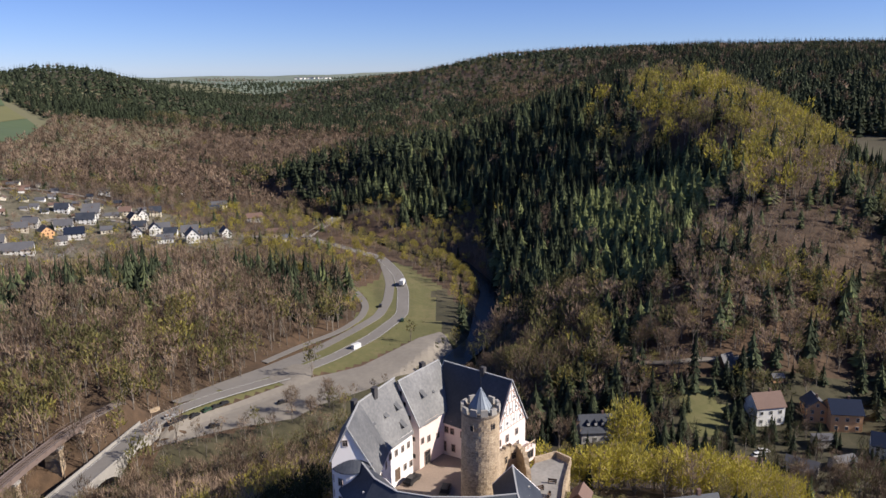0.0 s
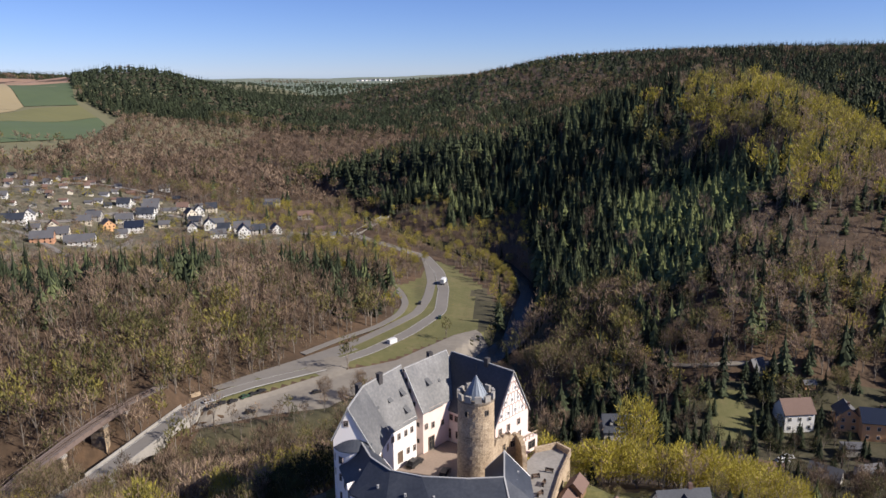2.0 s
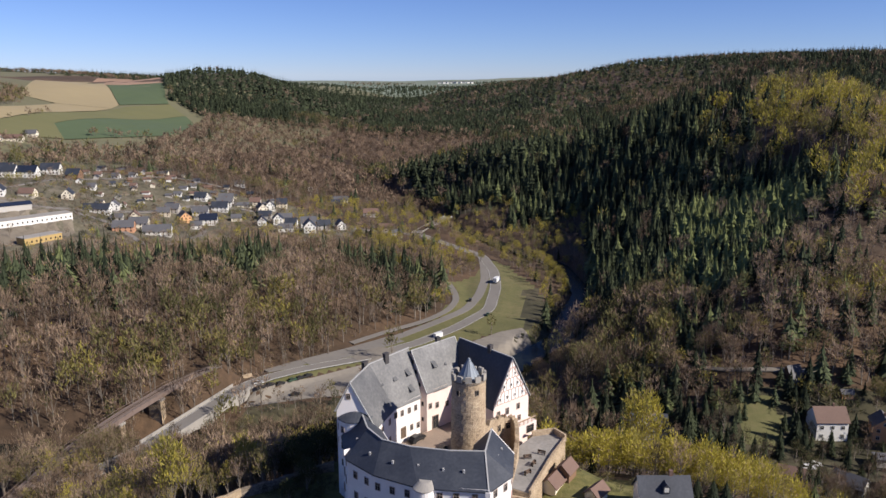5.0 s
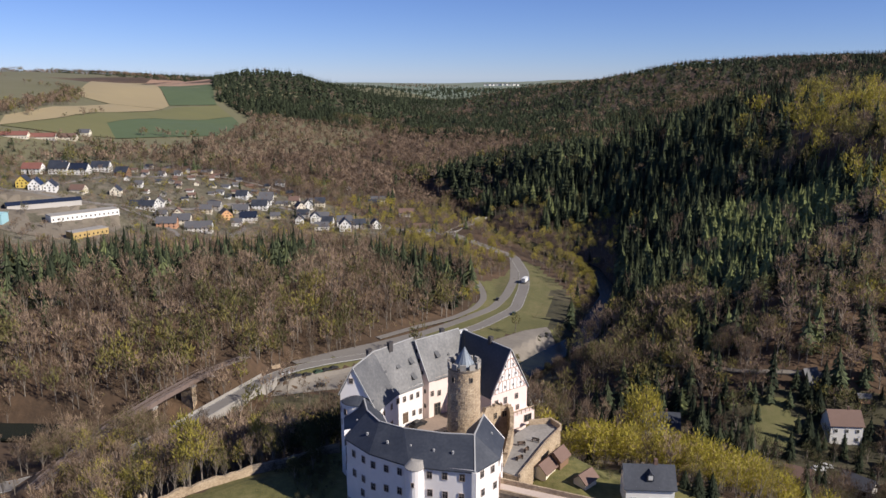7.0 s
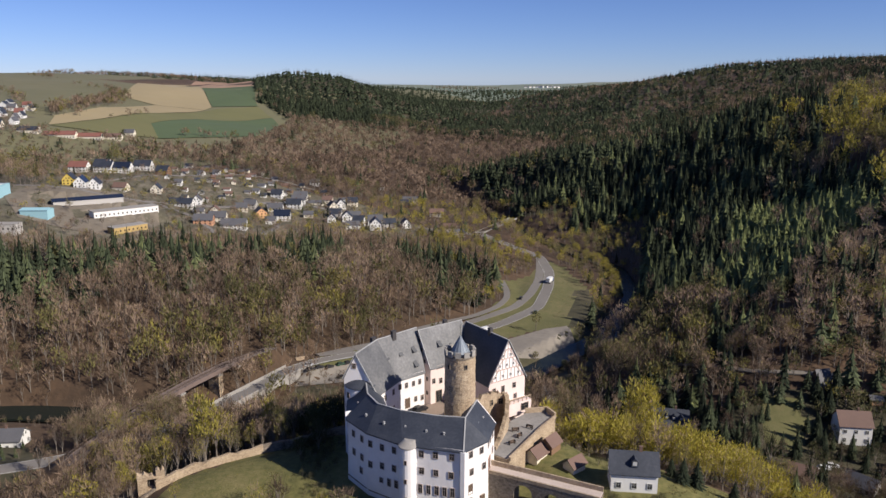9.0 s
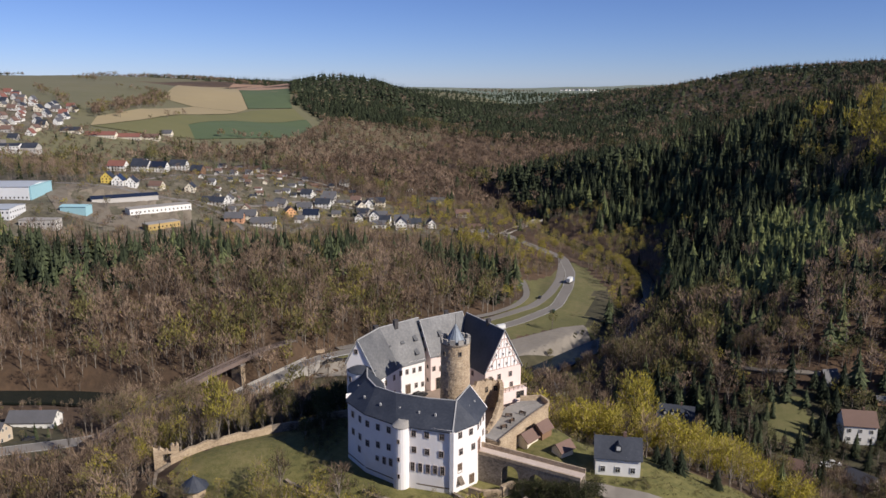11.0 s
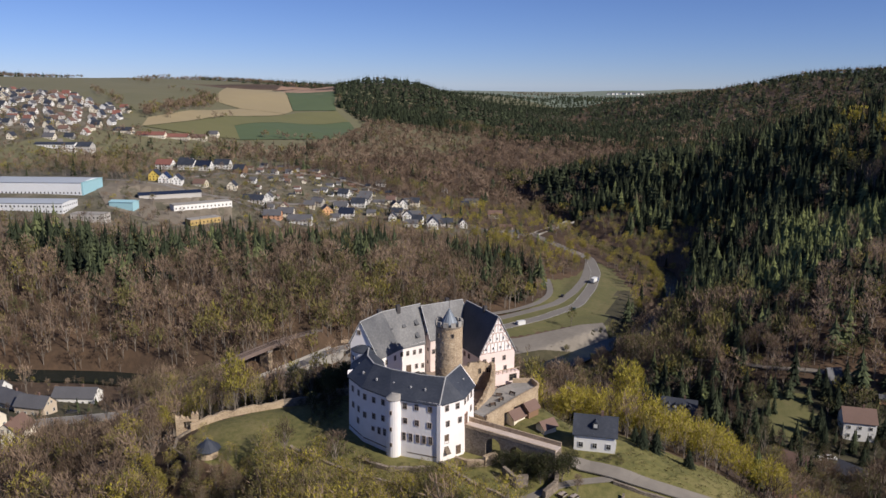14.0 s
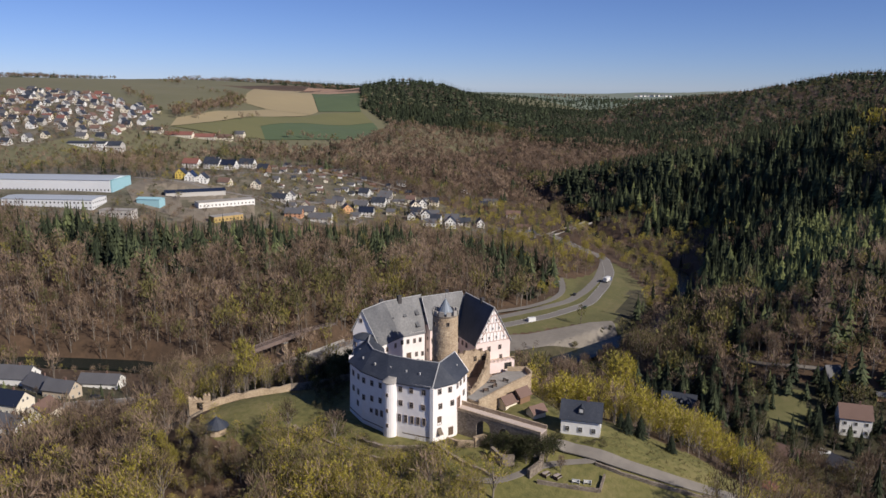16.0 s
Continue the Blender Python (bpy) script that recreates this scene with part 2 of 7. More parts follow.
WEST_BANK = level([(-112, 120, 17), (-150, 76, 17), (-190, 66, 17.5), (-235, 66, 18), (-290, 46, 20), (-200, 12, 25), (-172, -2, 26), (-150, -32, 29),
                   (-178, 33, 22), (-262, -20, 27), (-400, -60, 30)])
WEST_WOOD = level([(-128, 150, 28), (-112, 184, 21), (-160, 150, 38), (-170, 195, 44), (-220, 175, 46), (-235, 110, 33), (-200, 96, 24), (-120, 235, 35),
                   (-84, 262, 24), (-85, 330, 22), (-148, 272, 34), (-222, 248, 38), (-280, 205, 42), (-285, 140, 46), (-335, 110, 48), (-145, 108, 22), (-160, 350, 31)])
VILLAGE = level([(-178, 396, 33), (-282, 391, 36), (-232, 330, 36), (-365, 318, 56), (-392, 384, 67), (-400, 232, 66), (-396, 302, 67), (-330, 480, 58),
                 (-285, 560, 42), (-205, 480, 31), (-150, 520, 25), (-300, 340, 45), (-330, 250, 52)])
PLATEAU = level([(-560, 390, 70), (-666, 423, 98), (-690, 690, 112), (-512, 838, 76), (-620, 900, 86), (-990, 1330, 126), (-854, 1312, 140), (-960, 1090, 142),
                 (-1500, 1500, 168), (-1500, 800, 160), (-900, 560, 128), (-760, 800, 112), (-2500, 1500, 142), (-2200, 400, 132), (-560, 600, 84), (-450, 560, 72),
                 (-440, 760, 62), (-1000, 200, 100)])
WOODED_HILL = level([(-805, 1390, 160), (-746, 1400, 158), (-676, 1420, 145), (-610, 1450, 122), (-555, 1480, 100), (-499, 1510, 80), (-455, 1540, 64), (-650, 1350, 131), (-620, 1150, 105), (-540, 1080, 84),
                     (-560, 1600, 92), (-430, 1950, 46), (-366, 890, 40), (-330, 785, 42),
                     (-900, 1900, 118), (-1200, 2300, 125), (-280, 700, 40), (-1000, 2650, 110), (-903, 2700, 106), (-790, 2700, 85), (-656, 2700, 52), (-700, 2000, 92)])
EAST_HILL = level([(175, 486, 122), (205, 463, 129), (131, 457, 97), (98, 521, 96), (53, 538, 78), (-190, 716, 36), (-177, 722, 42), (-130, 692, 56), (-80, 652, 65), (-35, 612, 72), (19, 602, 85), (64, 592, 100), (106, 582, 118), (150, 588, 132), (205, 604, 142), (-124, 640, 30), (-20, 545, 34),
                   (47, 392, 35), (86, 377, 54), (131, 386, 69), (205, 390, 118), (195, 330, 100), (140, 277, 78), (144, 208, 72), (95, 195, 60), (120, 162, 53),
                   (92, 147, 41), (60, 140, 31), (56, 226, 38), (28, 330, 19), (26, 160, 21), (57, 124, 24), (10, 470, 24)])
EAST_FAR = level([(189, 960, 126), (325, 1259, 172), (452, 1199, 172), (95, 1890, 170), (-16, 1980, 150), (-111, 2080, 131), (-302, 2180, 112), (-419, 2250, 88), (-571, 2350, 56), (230, 1765, 177), (356, 1600, 176), (-40, 900, 50), (20, 720, 70), (-120, 760, 34), (30, 1060, 62), (200, 1190, 108), (-20, 800, 50), (107, 1450, 105), (211, 1450, 127), (295, 430, 72), (330, 560, 96),
                  (285, 330, 64), (430, 700, 124), (700, 1200, 170), (900, 800, 155), (600, 400, 130), (-120, 1300, 57), (-250, 1100, 52), (-60, 1600, 84), (800, 2400, 190)])
EAST_GARDENS = level([(110, 128, 25), (136, 122, 25), (48, 118, 23.5), (123, 98, 25), (88, 96, 26), (84, 68, 30), (150, 150, 36), (190, 200, 60), (200, 260, 84), (160, 60, 28),
                      (130, 20, 34), (110, -30, 42), (230, 120, 40), (35, 95, 22)])
CASTLE_HILL = level([(0, 0, 65), (-20, -20, 63.6), (5, -24, 63.6), (20, 10, 63), (35, -3, 65.5), (44, -4, 65.3), (46, -14, 62.5), (26, -31, 61), (-5, -34, 61), (-45, -34, 60.6),
                     (-64, -24, 60), (-50, -6, 60.5), (-33, 12, 60), (20, 26, 57), (61, 3, 62), (75, -14, 57.5), (92, -20, 52), (100, 5, 46), (80, 32, 44), (50, 40, 50)])
CASTLE_SLOPES = level([(30, 58, 40), (0, 62, 36), (-22, 58, 36), (-8, 90, 20), (-42, 44, 40), (-62, 22, 46), (-88, 18, 35), (-80, 60, 22), (-88, -30, 46), (-112, 0, 31),
                       (-112, -42, 37), (-62, -62, 46), (-12, -62, 48), (40, -50, 52), (62, -56, 46), (85, -100, 34), (0, -130, 26), (-100, -110, 30), (100, -200, 22),
                       (300, -100, 40), (-300, -200, 30), (0, -400, 30)])
CONTROL = np.array(VALLEY + WEST_BANK + WEST_WOOD + VILLAGE + PLATEAU + WOODED_HILL + EAST_HILL + EAST_FAR + EAST_GARDENS + CASTLE_HILL + CASTLE_SLOPES
                   + level([(-5000, 5000, 150), (0, 5000, 150), (5000, 5000, 170), (5000, 0, 150), (-5000, 0, 140), (0, -4000, 120), (-900, 4200, 95), (900, 4000, 165)]))


def basis(d2):
    return np.sqrt(d2 + 14.0 ** 2)


def solve_ground():
    xy, z = CONTROL[:, :2], CONTROL[:, 2]
    d2 = ((xy[:, None] - xy[None]) ** 2).sum(-1)
    n = len(z)
    a = np.zeros((n + 1, n + 1))
    a[:n, :n] = basis(d2) - np.eye(n) * 2.0
    a[:n, n] = a[n, :n] = 1
    return np.linalg.solve(a, np.append(z, 0))


WEIGHTS = solve_ground()


def line_distance(x, y, line):
    """Distance from the points to a polyline, and how far along it the nearest place is."""
    best, along = np.full(x.shape, 1e9), np.zeros(x.shape)
    for i in range(len(line) - 1):
        (ax, ay), (bx, by) = line[i][:2], line[i + 1][:2]
        ux, uy = bx - ax, by - ay
        t = np.clip(((x - ax) * ux + (y - ay) * uy) / (ux * ux + uy * uy), 0, 1)
        d = np.hypot(x - ax - t * ux, y - ay - t * uy)
        near = d < best
        best, along = np.where(near, d, best), np.where(near, i + t, along)
    return best, along


def smooth(e0, e1, v):
    t = np.clip((v - e0) / (e1 - e0), 0, 1)
    return t * t * (3 - 2 * t)


ROAD_Z = [20.5, 20, 19.5, 19, 19, 19, 19, 19.2, 19.8, 20.6, 21.6, 22.6, 23, 23, 23, 24, 25, 26, 26.5]
RAIL_Z = [30, 30, 30, 30, 30, 30, 30, 30, 30]


def waves(x, y, k, seed):
    rng = np.random.RandomState(seed)
    v = np.zeros(x.shape)
    for _ in range(7):
        a, p, f = rng.uniform(0, 6.28), rng.uniform(0, 6.28), k * rng.uniform(0.6, 1.7)
        v += np.sin(f * (x * math.cos(a) + y * math.sin(a)) + p + 1.3 * np.sin(0.7 * f * (y * math.cos(a) - x * math.sin(a)) + 2 * p))
    return v / 7


LEVEL_PLOTS = (([(-392, 282), (-362, 319)], 59.5, 8.0), ([(-352, 275), (-328, 314)], 54.5, 7.0), ([(-317, 254), (-307, 275)], 49.5, 6.0), ([(35, -2.2), (44, -0.4)], 65.3, 4.0))


def height(x, y):
    """The ground's height."""
    x, y = np.asarray(x, float), np.asarray(y, float)
    shape = x.shape
    x, y = x.ravel(), y.ravel()
    z = np.full(x.shape, WEIGHTS[-1])
    for (cx, cy, _), w in zip(CONTROL, WEIGHTS):
        z += w * basis((x - cx) ** 2 + (y - cy) ** 2)
    r = np.hypot(x, y)
    z += 0.5 * waves(x, y, 0.11, 3) * smooth(60, 160, r) + 3.5 * waves(x, y, 0.021, 5) * smooth(330, 700, r) + 9 * waves(x, y, 0.006, 8) * smooth(1100, 2400, r)
    # flat valley floor round the road, the car park and the river meadows
    flat = smooth(46, 12, line_distance(x, y, [(-30, 330), (-20, 260), (-40, 205), (-75, 170), (-100, 142)])[0])
    z = z * (1 - flat) + 18.2 * flat
    # the castle's platform and its lawn
    d = np.hypot((x + 6) / 27, (y + 1) / 24)
    k = smooth(1.35, 0.95, d)
    z = z * (1 - k) + np.where(y < -14, 63.8, 64.2) * k
    # the corner of the lawn on which the pavilion stands
    k = smooth(10, 4, np.hypot(x + 46.6, y + 39.8))
    z = z * (1 - k) + np.maximum(z, 62.4) * k
    # garden behind the castle bridge
    k = smooth(9.5, 6.0, line_distance(x, y, [(20, 7), (27, 0), (31, -6)])[0])
    z = z * (1 - k) + 66.6 * k
    # level plots of the workshops and the gatehouse cottage
    for line, lvl, w in LEVEL_PLOTS:
        k = smooth(w + 8, w, line_distance(x, y, line)[0])
        z = z * (1 - k) + lvl * k
    for side, lvl in ((ROAD_LOOP, 20.4),):
        k = smooth(8, 3.4, line_distance(x, y, side)[0])
        z = z * (1 - k) + lvl * k
    d, s = line_distance(x, y, ROAD_SIDE)
    k = smooth(9, 4.2, d)
    z = z * (1 - k) + 19.2 * k
    d, s = line_distance(x, y, ROAD_MAIN)
    k = smooth(13, 5, d) * (1 - smooth(10.6, 11.0, s) * smooth(14.6, 14.2, s))
    z = z * (1 - k) + np.interp(s, range(len(ROAD_Z)), ROAD_Z) * k
    d, s = line_distance(x, y, RAIL)
    k = smooth(10, 3.4, d) * (1 - smooth(3.3, 3.7, s) * smooth(7.5, 7.1, s))
    z = z * (1 - k) + (np.interp(s, range(len(RAIL_Z)), RAIL_Z) - 0.5) * k
    d, s = line_distance(x, y, RIVER)
    k = smooth(16, 7, d)
    z = z * (1 - k) + np.minimum(z, 13.0) * k
    return z.reshape(shape)


def ground_at(x, y):
    return float(height(np.array([x]), np.array([y]))[0])

# ---------------------------------------------------------------- ground, water, roads
def spread_steps(fine0, fine1, step, far0, far1, growth=1.09):
    v = list(np.arange(fine0, fine1 + 0.1, step))
    s = step
    while v[-1] < far1:
        s *= growth
        v.append(min(v[-1] + s, far1))
    s = step
    while v[0] > far0:
        s *= growth
        v.insert(0, max(v[0] - s, far0))
    return np.array(v)


def inside(x, y, polygon):
    x, y = np.asarray(x, float), np.asarray(y, float)
    hit = np.zeros(x.shape, bool)
    for (ax, ay), (bx, by) in zip(polygon, polygon[1:] + polygon[:1]):
        cross = ((ay > y) != (by > y)) & (x < (bx - ax) * (y - ay) / ((by - ay) or 1e-9) + ax)
        hit ^= cross
    return hit


LOT = [(-9, 246), (-2, 232), (-14, 206), (-40, 174), (-59, 158), (-66, 147), (-90, 137), (-112, 124), (-114, 136), (-93, 158), (-76, 176), (-64, 187), (-45, 200), (-20, 237)]
MEADOW = [(-30, 372), (-16, 350), (-4, 320), (3, 270), (2, 236), (-20, 238), (-46, 202), (-64, 188), (-78, 178), (-68, 193), (-48, 219), (-28, 262), (-24, 300)]
VERGE = [(-50, 310), (-44, 340), (-42, 300), (-46, 270), (-58, 247), (-68, 232), (-56, 258)]
CASTLE_GREEN = [(-64, -26), (-50, -3), (-38, 6), (-30, 16), (10, 30), (26, 22), (50, 12), (60, 10), (100, -10), (112, -34), (60, -32), (30, -38), (0, -40), (-30, -36), (-46, -42)]
LAWN = [(-65, -26), (-50, -5), (-38, -2), (-27, -14), (-18, -23), (-2, -27), (12, -24), (28, -27), (40, -24), (54, -20), (46, -24), (30, -31), (6, -33), (-6, -33), (-15, -31.8), (-22, -30.6), (-31, -28.8), (-46, -34)]
EAST_LAWN = [(44, -7), (46, -2), (50, 5), (59, 10), (68, 16), (78, 16), (84, 4), (76, -2), (62, -6.5)]

VILLAGE_AREA = [(-150, 440), (-150, 352), (-186, 320), (-225, 283), (-303, 190), (-345, 160), (-430, 140), (-620, 180), (-560, 330), (-520, 420), (-440, 450), (-330, 470), (-240, 500), (-190, 470)]
FAR_TOWN = [(-670, 330), (-632, 440), (-655, 500), (-735, 615), (-800, 610), (-930, 680), (-1060, 660), (-1000, 500), (-860, 400), (-760, 330)]
FIELDS = [(-440, 560), (-560, 530), (-680, 470), (-1100, 600), (-1500, 900), (-1900, 1700), (-900, 1430), (-850, 1330), (-690, 1075), (-560, 965), (-500, 780)]
WEST_HOUSES = [(-225, 30), (-165, 42), (-150, 20), (-130, -30), (-150, -70), (-230, -40)]
EAST_HOUSES = [(38, 100), (38, 126), (62, 128), (80, 139), (100, 143), (172, 146), (190, 60), (128, 62), (92, 78), (70, 96)]

gx = spread_steps(-270, 170, 3.4, -5000, 5000)
gy = spread_steps(-80, 400, 3.4, -5000, 5000)
GX, GY = np.meshgrid(gx, gy)
GZ = height(GX, GY)
cols = len(gx)
ground_verts = np.stack([GX.ravel(), GY.ravel(), GZ.ravel()], 1)
idx = np.arange(len(gx) * len(gy)).reshape(len(gy), cols)
quads = np.stack([idx[:-1, :-1], idx[:-1, 1:], idx[1:, 1:], idx[1:, :-1]], -1).reshape(-1, 4)
ground = link("ground", ground_verts.tolist(), quads.tolist(), ["forest_floor", "grass", "meadow", "needle_floor", "pasture", "far_fields_hazed", "garden", "allotment"], kind="structure",
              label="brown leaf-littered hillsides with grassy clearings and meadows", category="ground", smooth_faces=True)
mx, my = GX.ravel()[quads].mean(1), GY.ravel()[quads].mean(1)
kind = np.zeros(len(quads), int)
for polygon in (CASTLE_GREEN, LAWN, EAST_LAWN):
    kind[inside(mx, my, polygon)] = 1
for polygon in (MEADOW, VERGE):
    kind[inside(mx, my, polygon)] = 2
far_open = (np.hypot(mx, my) > 1500) & (mx < -700) & (np.hypot(mx + 805, my - 1500) > 430)
kind[far_open | ((mx < -400) & (my < 1300) & (my > 100))] = 4
# fields on the horizon, with the haze in their colour
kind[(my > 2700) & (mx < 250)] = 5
kind[inside(mx, my, VILLAGE_AREA) | inside(mx, my, FAR_TOWN)] = 7
kind[inside(mx, my, WEST_HOUSES)] = 6
kind[(kind == 0) & inside(mx, my, EAST_HOUSES)] = 6
kind[inside(mx, my, [(79, 114), (81, 130), (82, 139), (92, 139), (97, 126), (89, 112)])] = 2
kind[inside(mx, my, [(56, 132), (60, 142), (74, 142), (77, 135), (66, 131)])] = 0
BETWEEN = [(-120, 140), (-104, 168), (-88, 192), (-72, 216), (-58, 240), (-50, 262), (-49, 284), (-54, 302), (-62, 322), (-50, 345), (-44, 390), (-28, 380), (-20, 320), (-26, 262), (-46, 216), (-66, 190), (-92, 160), (-112, 136)]
kind[(kind == 0) & inside(mx, my, BETWEEN)] = 2
kind[inside(mx, my, [(-6, 330), (3, 275), (3, 238), (-8, 242), (-12, 285), (-14, 320)])] = 6
bank = (line_distance(mx, my, RIVER)[0] < 22) & (mx > -110) & (my < 300)
kind[(kind == 0) & bank & (np.hypot(mx, my) > 100)] = 6
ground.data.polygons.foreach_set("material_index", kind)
cover = ground.data.attributes.new("cover", "FLOAT", "POINT")
cover.data.foreach_set("value", (0.5 + 0.25 * waves(GX, GY, 0.05, 4)).ravel())


def strip(name, line, half, mat, lift, label, zs=None, thick=0.25, step=3.0, kind="structure", category="road", offset=0.0):
    """A band of that half width along a line, on the ground or at its own heights."""
    pts, zz = [], []
    for i in range(len(line) - 1):
        a, b = np.array(line[i], float), np.array(line[i + 1], float)
        n = max(1, int(np.linalg.norm(b - a) / step))
        for k in range(n):
            pts.append(a + (b - a) * k / n)
            zz.append(None if zs is None else zs[i] + (zs[i + 1] - zs[i]) * k / n)
    pts.append(np.array(line[-1], float))
    zz.append(None if zs is None else zs[-1])
    pts = np.array(pts)
    for _ in range(6):
        pts[1:-1] = 0.25 * pts[:-2] + 0.5 * pts[1:-1] + 0.25 * pts[2:]
    d = np.gradient(pts, axis=0)
    d /= np.linalg.norm(d, axis=1)[:, None]
    nrm = np.stack([-d[:, 1], d[:, 0]], 1)
    verts, faces = [], []
    for s in (-half, half):
        q = pts + nrm * (s + offset)
        z = height(q[:, 0], q[:, 1]) if zs is None else np.array(zz)
        top = np.maximum(z, height(pts[:, 0], pts[:, 1])) if zs is None else z
        verts.append(np.column_stack([q, top + lift]))
        verts.append(np.column_stack([q, top + lift - thick]))
    n = len(pts)
    v = np.concatenate(verts)
    for i in range(n - 1):
        for a, b in ((0, 2), (2, 3), (3, 1), (1, 0)):
            faces.append((a * n + i, a * n + i + 1, b * n + i + 1, b * n + i))
    faces += [(0, 2 * n, 3 * n, n), (n - 1, 2 * n - 1, 4 * n - 1, 3 * n - 1)]
    return link(name, v.tolist(), faces, mat, label=label, category=category, kind=kind)


def patch(name, polygon, mat, lift, label, category="ground", step=3.0, flat=None):
    """A sheet over a polygon, laid on the ground and cut along its outline."""
    bm = bmesh.new()
    ring = []
    for (ax, ay), (bx, by) in zip(polygon, polygon[1:] + polygon[:1]):
        n = max(1, int(math.hypot(bx - ax, by - ay) / step))
        ring += [(ax + (bx - ax) * k / n, ay + (by - ay) * k / n) for k in range(n)]
    x0, x1 = min(p[0] for p in polygon), max(p[0] for p in polygon)
    y0, y1 = min(p[1] for p in polygon), max(p[1] for p in polygon)
    bm.faces.new([bm.verts.new((x, y, 0)) for x, y in ring])
    for axis, a, b in ((0, x0, x1), (1, y0, y1)):
        for v in np.arange(a + step, b, step):
            co, no = ((v, 0, 0), (1, 0, 0)) if axis == 0 else ((0, v, 0), (0, 1, 0))
            bmesh.ops.bisect_plane(bm, geom=bm.verts[:] + bm.edges[:] + bm.faces[:], plane_co=co, plane_no=no)
    p = np.array([v.co[:2] for v in bm.verts])
    z = height(p[:, 0], p[:, 1]) if flat is None else np.full(len(p), flat)
    for v, h in zip(bm.verts, z):
        v.co.z = h + lift
    bmesh.ops.recalc_face_normals(bm, faces=bm.faces)
    if sum(f.normal.z for f in bm.faces) < 0:
        bmesh.ops.reverse_faces(bm, faces=bm.faces)
    me = bpy.data.meshes.new(name)
    bm.to_mesh(me)
    bm.free()
    me.materials.append(M[mat])
    return tagged(new(name, me), label, category, kind="structure")


strip("water", RIVER, 6.5, "water", 0.0, "dark smooth river winding through the valley", zs=[15.2] * len(RIVER), thick=1.0, category="river")
patch("pavement", LOT, "gravel", 0.15, "wide pale gravel car park beside the road", "car park")
strip("road", ROAD_MAIN, 3.6, "asphalt", 0.12, "grey two-lane asphalt road along the valley", zs=ROAD_Z, thick=0.5)
strip("road", [(-70, 214), (-86, 192), (-103, 170), (-113, 154)], 5.6, "asphalt", 0.06, "wide grey asphalt junction beside the main road", zs=[19.3, 19.6, 20.4, 21.2], thick=0.4)
patch("pavement", [(-84, 190), (-76, 200), (-66, 198), (-66, 184), (-76, 176), (-84, 182)], "gravel", 0.22, "gravelled opening between road and car park", "car park")
strip("road", ROAD_LOOP, 2.0, "asphalt", 0.14, "narrow asphalt lane in a bend above the road", zs=[20.5] * len(ROAD_LOOP))
strip("road", ROAD_SIDE, 2.8, "asphalt", 0.1, "grey asphalt side road beside the main road")
LANE = [(36, 176), (50, 166), (64, 156), (79, 148), (95, 147), (111, 148)]
strip("path", LANE, 1.0, "gravel", 0.25, "pale gravel lane along the foot of the hill", category="lane", thick=0.5)
for o in (-3.3, 3.3):
    strip("road_marking", ROAD_MAIN, 0.07 if o else 0.05, "white_line", 0.15, "thin white painted line on the road", zs=ROAD_Z, thick=0.02, category="road marking", offset=o)


guard = tagged(new("guard_rail"), "low grey steel guard rail between road and verge", "guard rail")
bm = bmesh.new()
GUARD = [Vector((-74, 181, 20.4)), Vector((-88, 168.5, 20.9)), Vector((-99, 158, 21.4)), Vector((-108, 145.5, 22.2)), Vector((-111.5, 137, 22.8))]
for a, b in zip(GUARD, GUARD[1:]):
    w = (b - a).normalized()
    n2 = Vector((-w.y, w.x, 0)) * 0.06
    hull(bm, [[p + n2 * k + Vector((0, 0, z)) for k, z in ((-1, 0.04), (1, 0.04), (1, 0.28), (-1, 0.28))] for p in (a, b)])
part("rail", bm, "ridge_white", guard)
for a, b in zip(GUARD, GUARD[1:]):
    for k in range(4):
        q = a + (b - a) * k / 4
        part("post", tube(bmesh.new(), [(q.x, q.y, q.z - 0.9), (q.x, q.y, q.z + 0.3)], [0.07, 0.07], 6), "metal_dark", guard)
# fields on the plateau
for nm, ring, mat, lab in (
        ("field", [(-540, 598), (-498, 761), (-539, 890), (-600, 965), (-628, 800), (-606, 670)], "field_green", "dark green winter wheat field"),
        ("field", [(-581, 561), (-541, 599), (-607, 671), (-629, 800), (-601, 966), (-664, 1030), (-688, 940), (-669, 776), (-648, 650), (-644, 544)], "field_olive", "olive green field in spring"),
        ("field", [(-646, 544), (-650, 650), (-671, 776), (-691, 912), (-756, 872), (-702, 690), (-688, 598)], "field_tan", "pale tan fallow field"),
        ("field", [(-758, 874), (-693, 913), (-704, 950), (-850, 1136), (-1060, 1400), (-1098, 1322), (-842, 900)], "field_tan", "wide pale tan field on the hill"),
        ("field", [(-705, 953), (-667, 1033), (-700, 1080), (-799, 1247), (-852, 1140)], "field_green", "green field beside the wooded hill"),
        ("field", [(-854, 1142), (-801, 1250), (-900, 1400), (-1000, 1560), (-1116, 1497), (-1063, 1402)], "field_brown", "reddish-brown ploughed field")):
    patch(nm, ring, mat, 0.9, lab, "field", 26.0)

# ---------------------------------------------------------------- building helpers
def prism(bm, ring, z0, z1, batter=0.0):
    c = Vector((sum(p[0] for p in ring) / len(ring), sum(p[1] for p in ring) / len(ring)))
    lo = [Vector(p) + (Vector(p) - c).normalized() * batter for p in ring]
    return hull(bm, [[(p.x, p.y, z0) for p in lo], [(p[0], p[1], z1) for p in ring]])


WINDOW_MESHES = {}


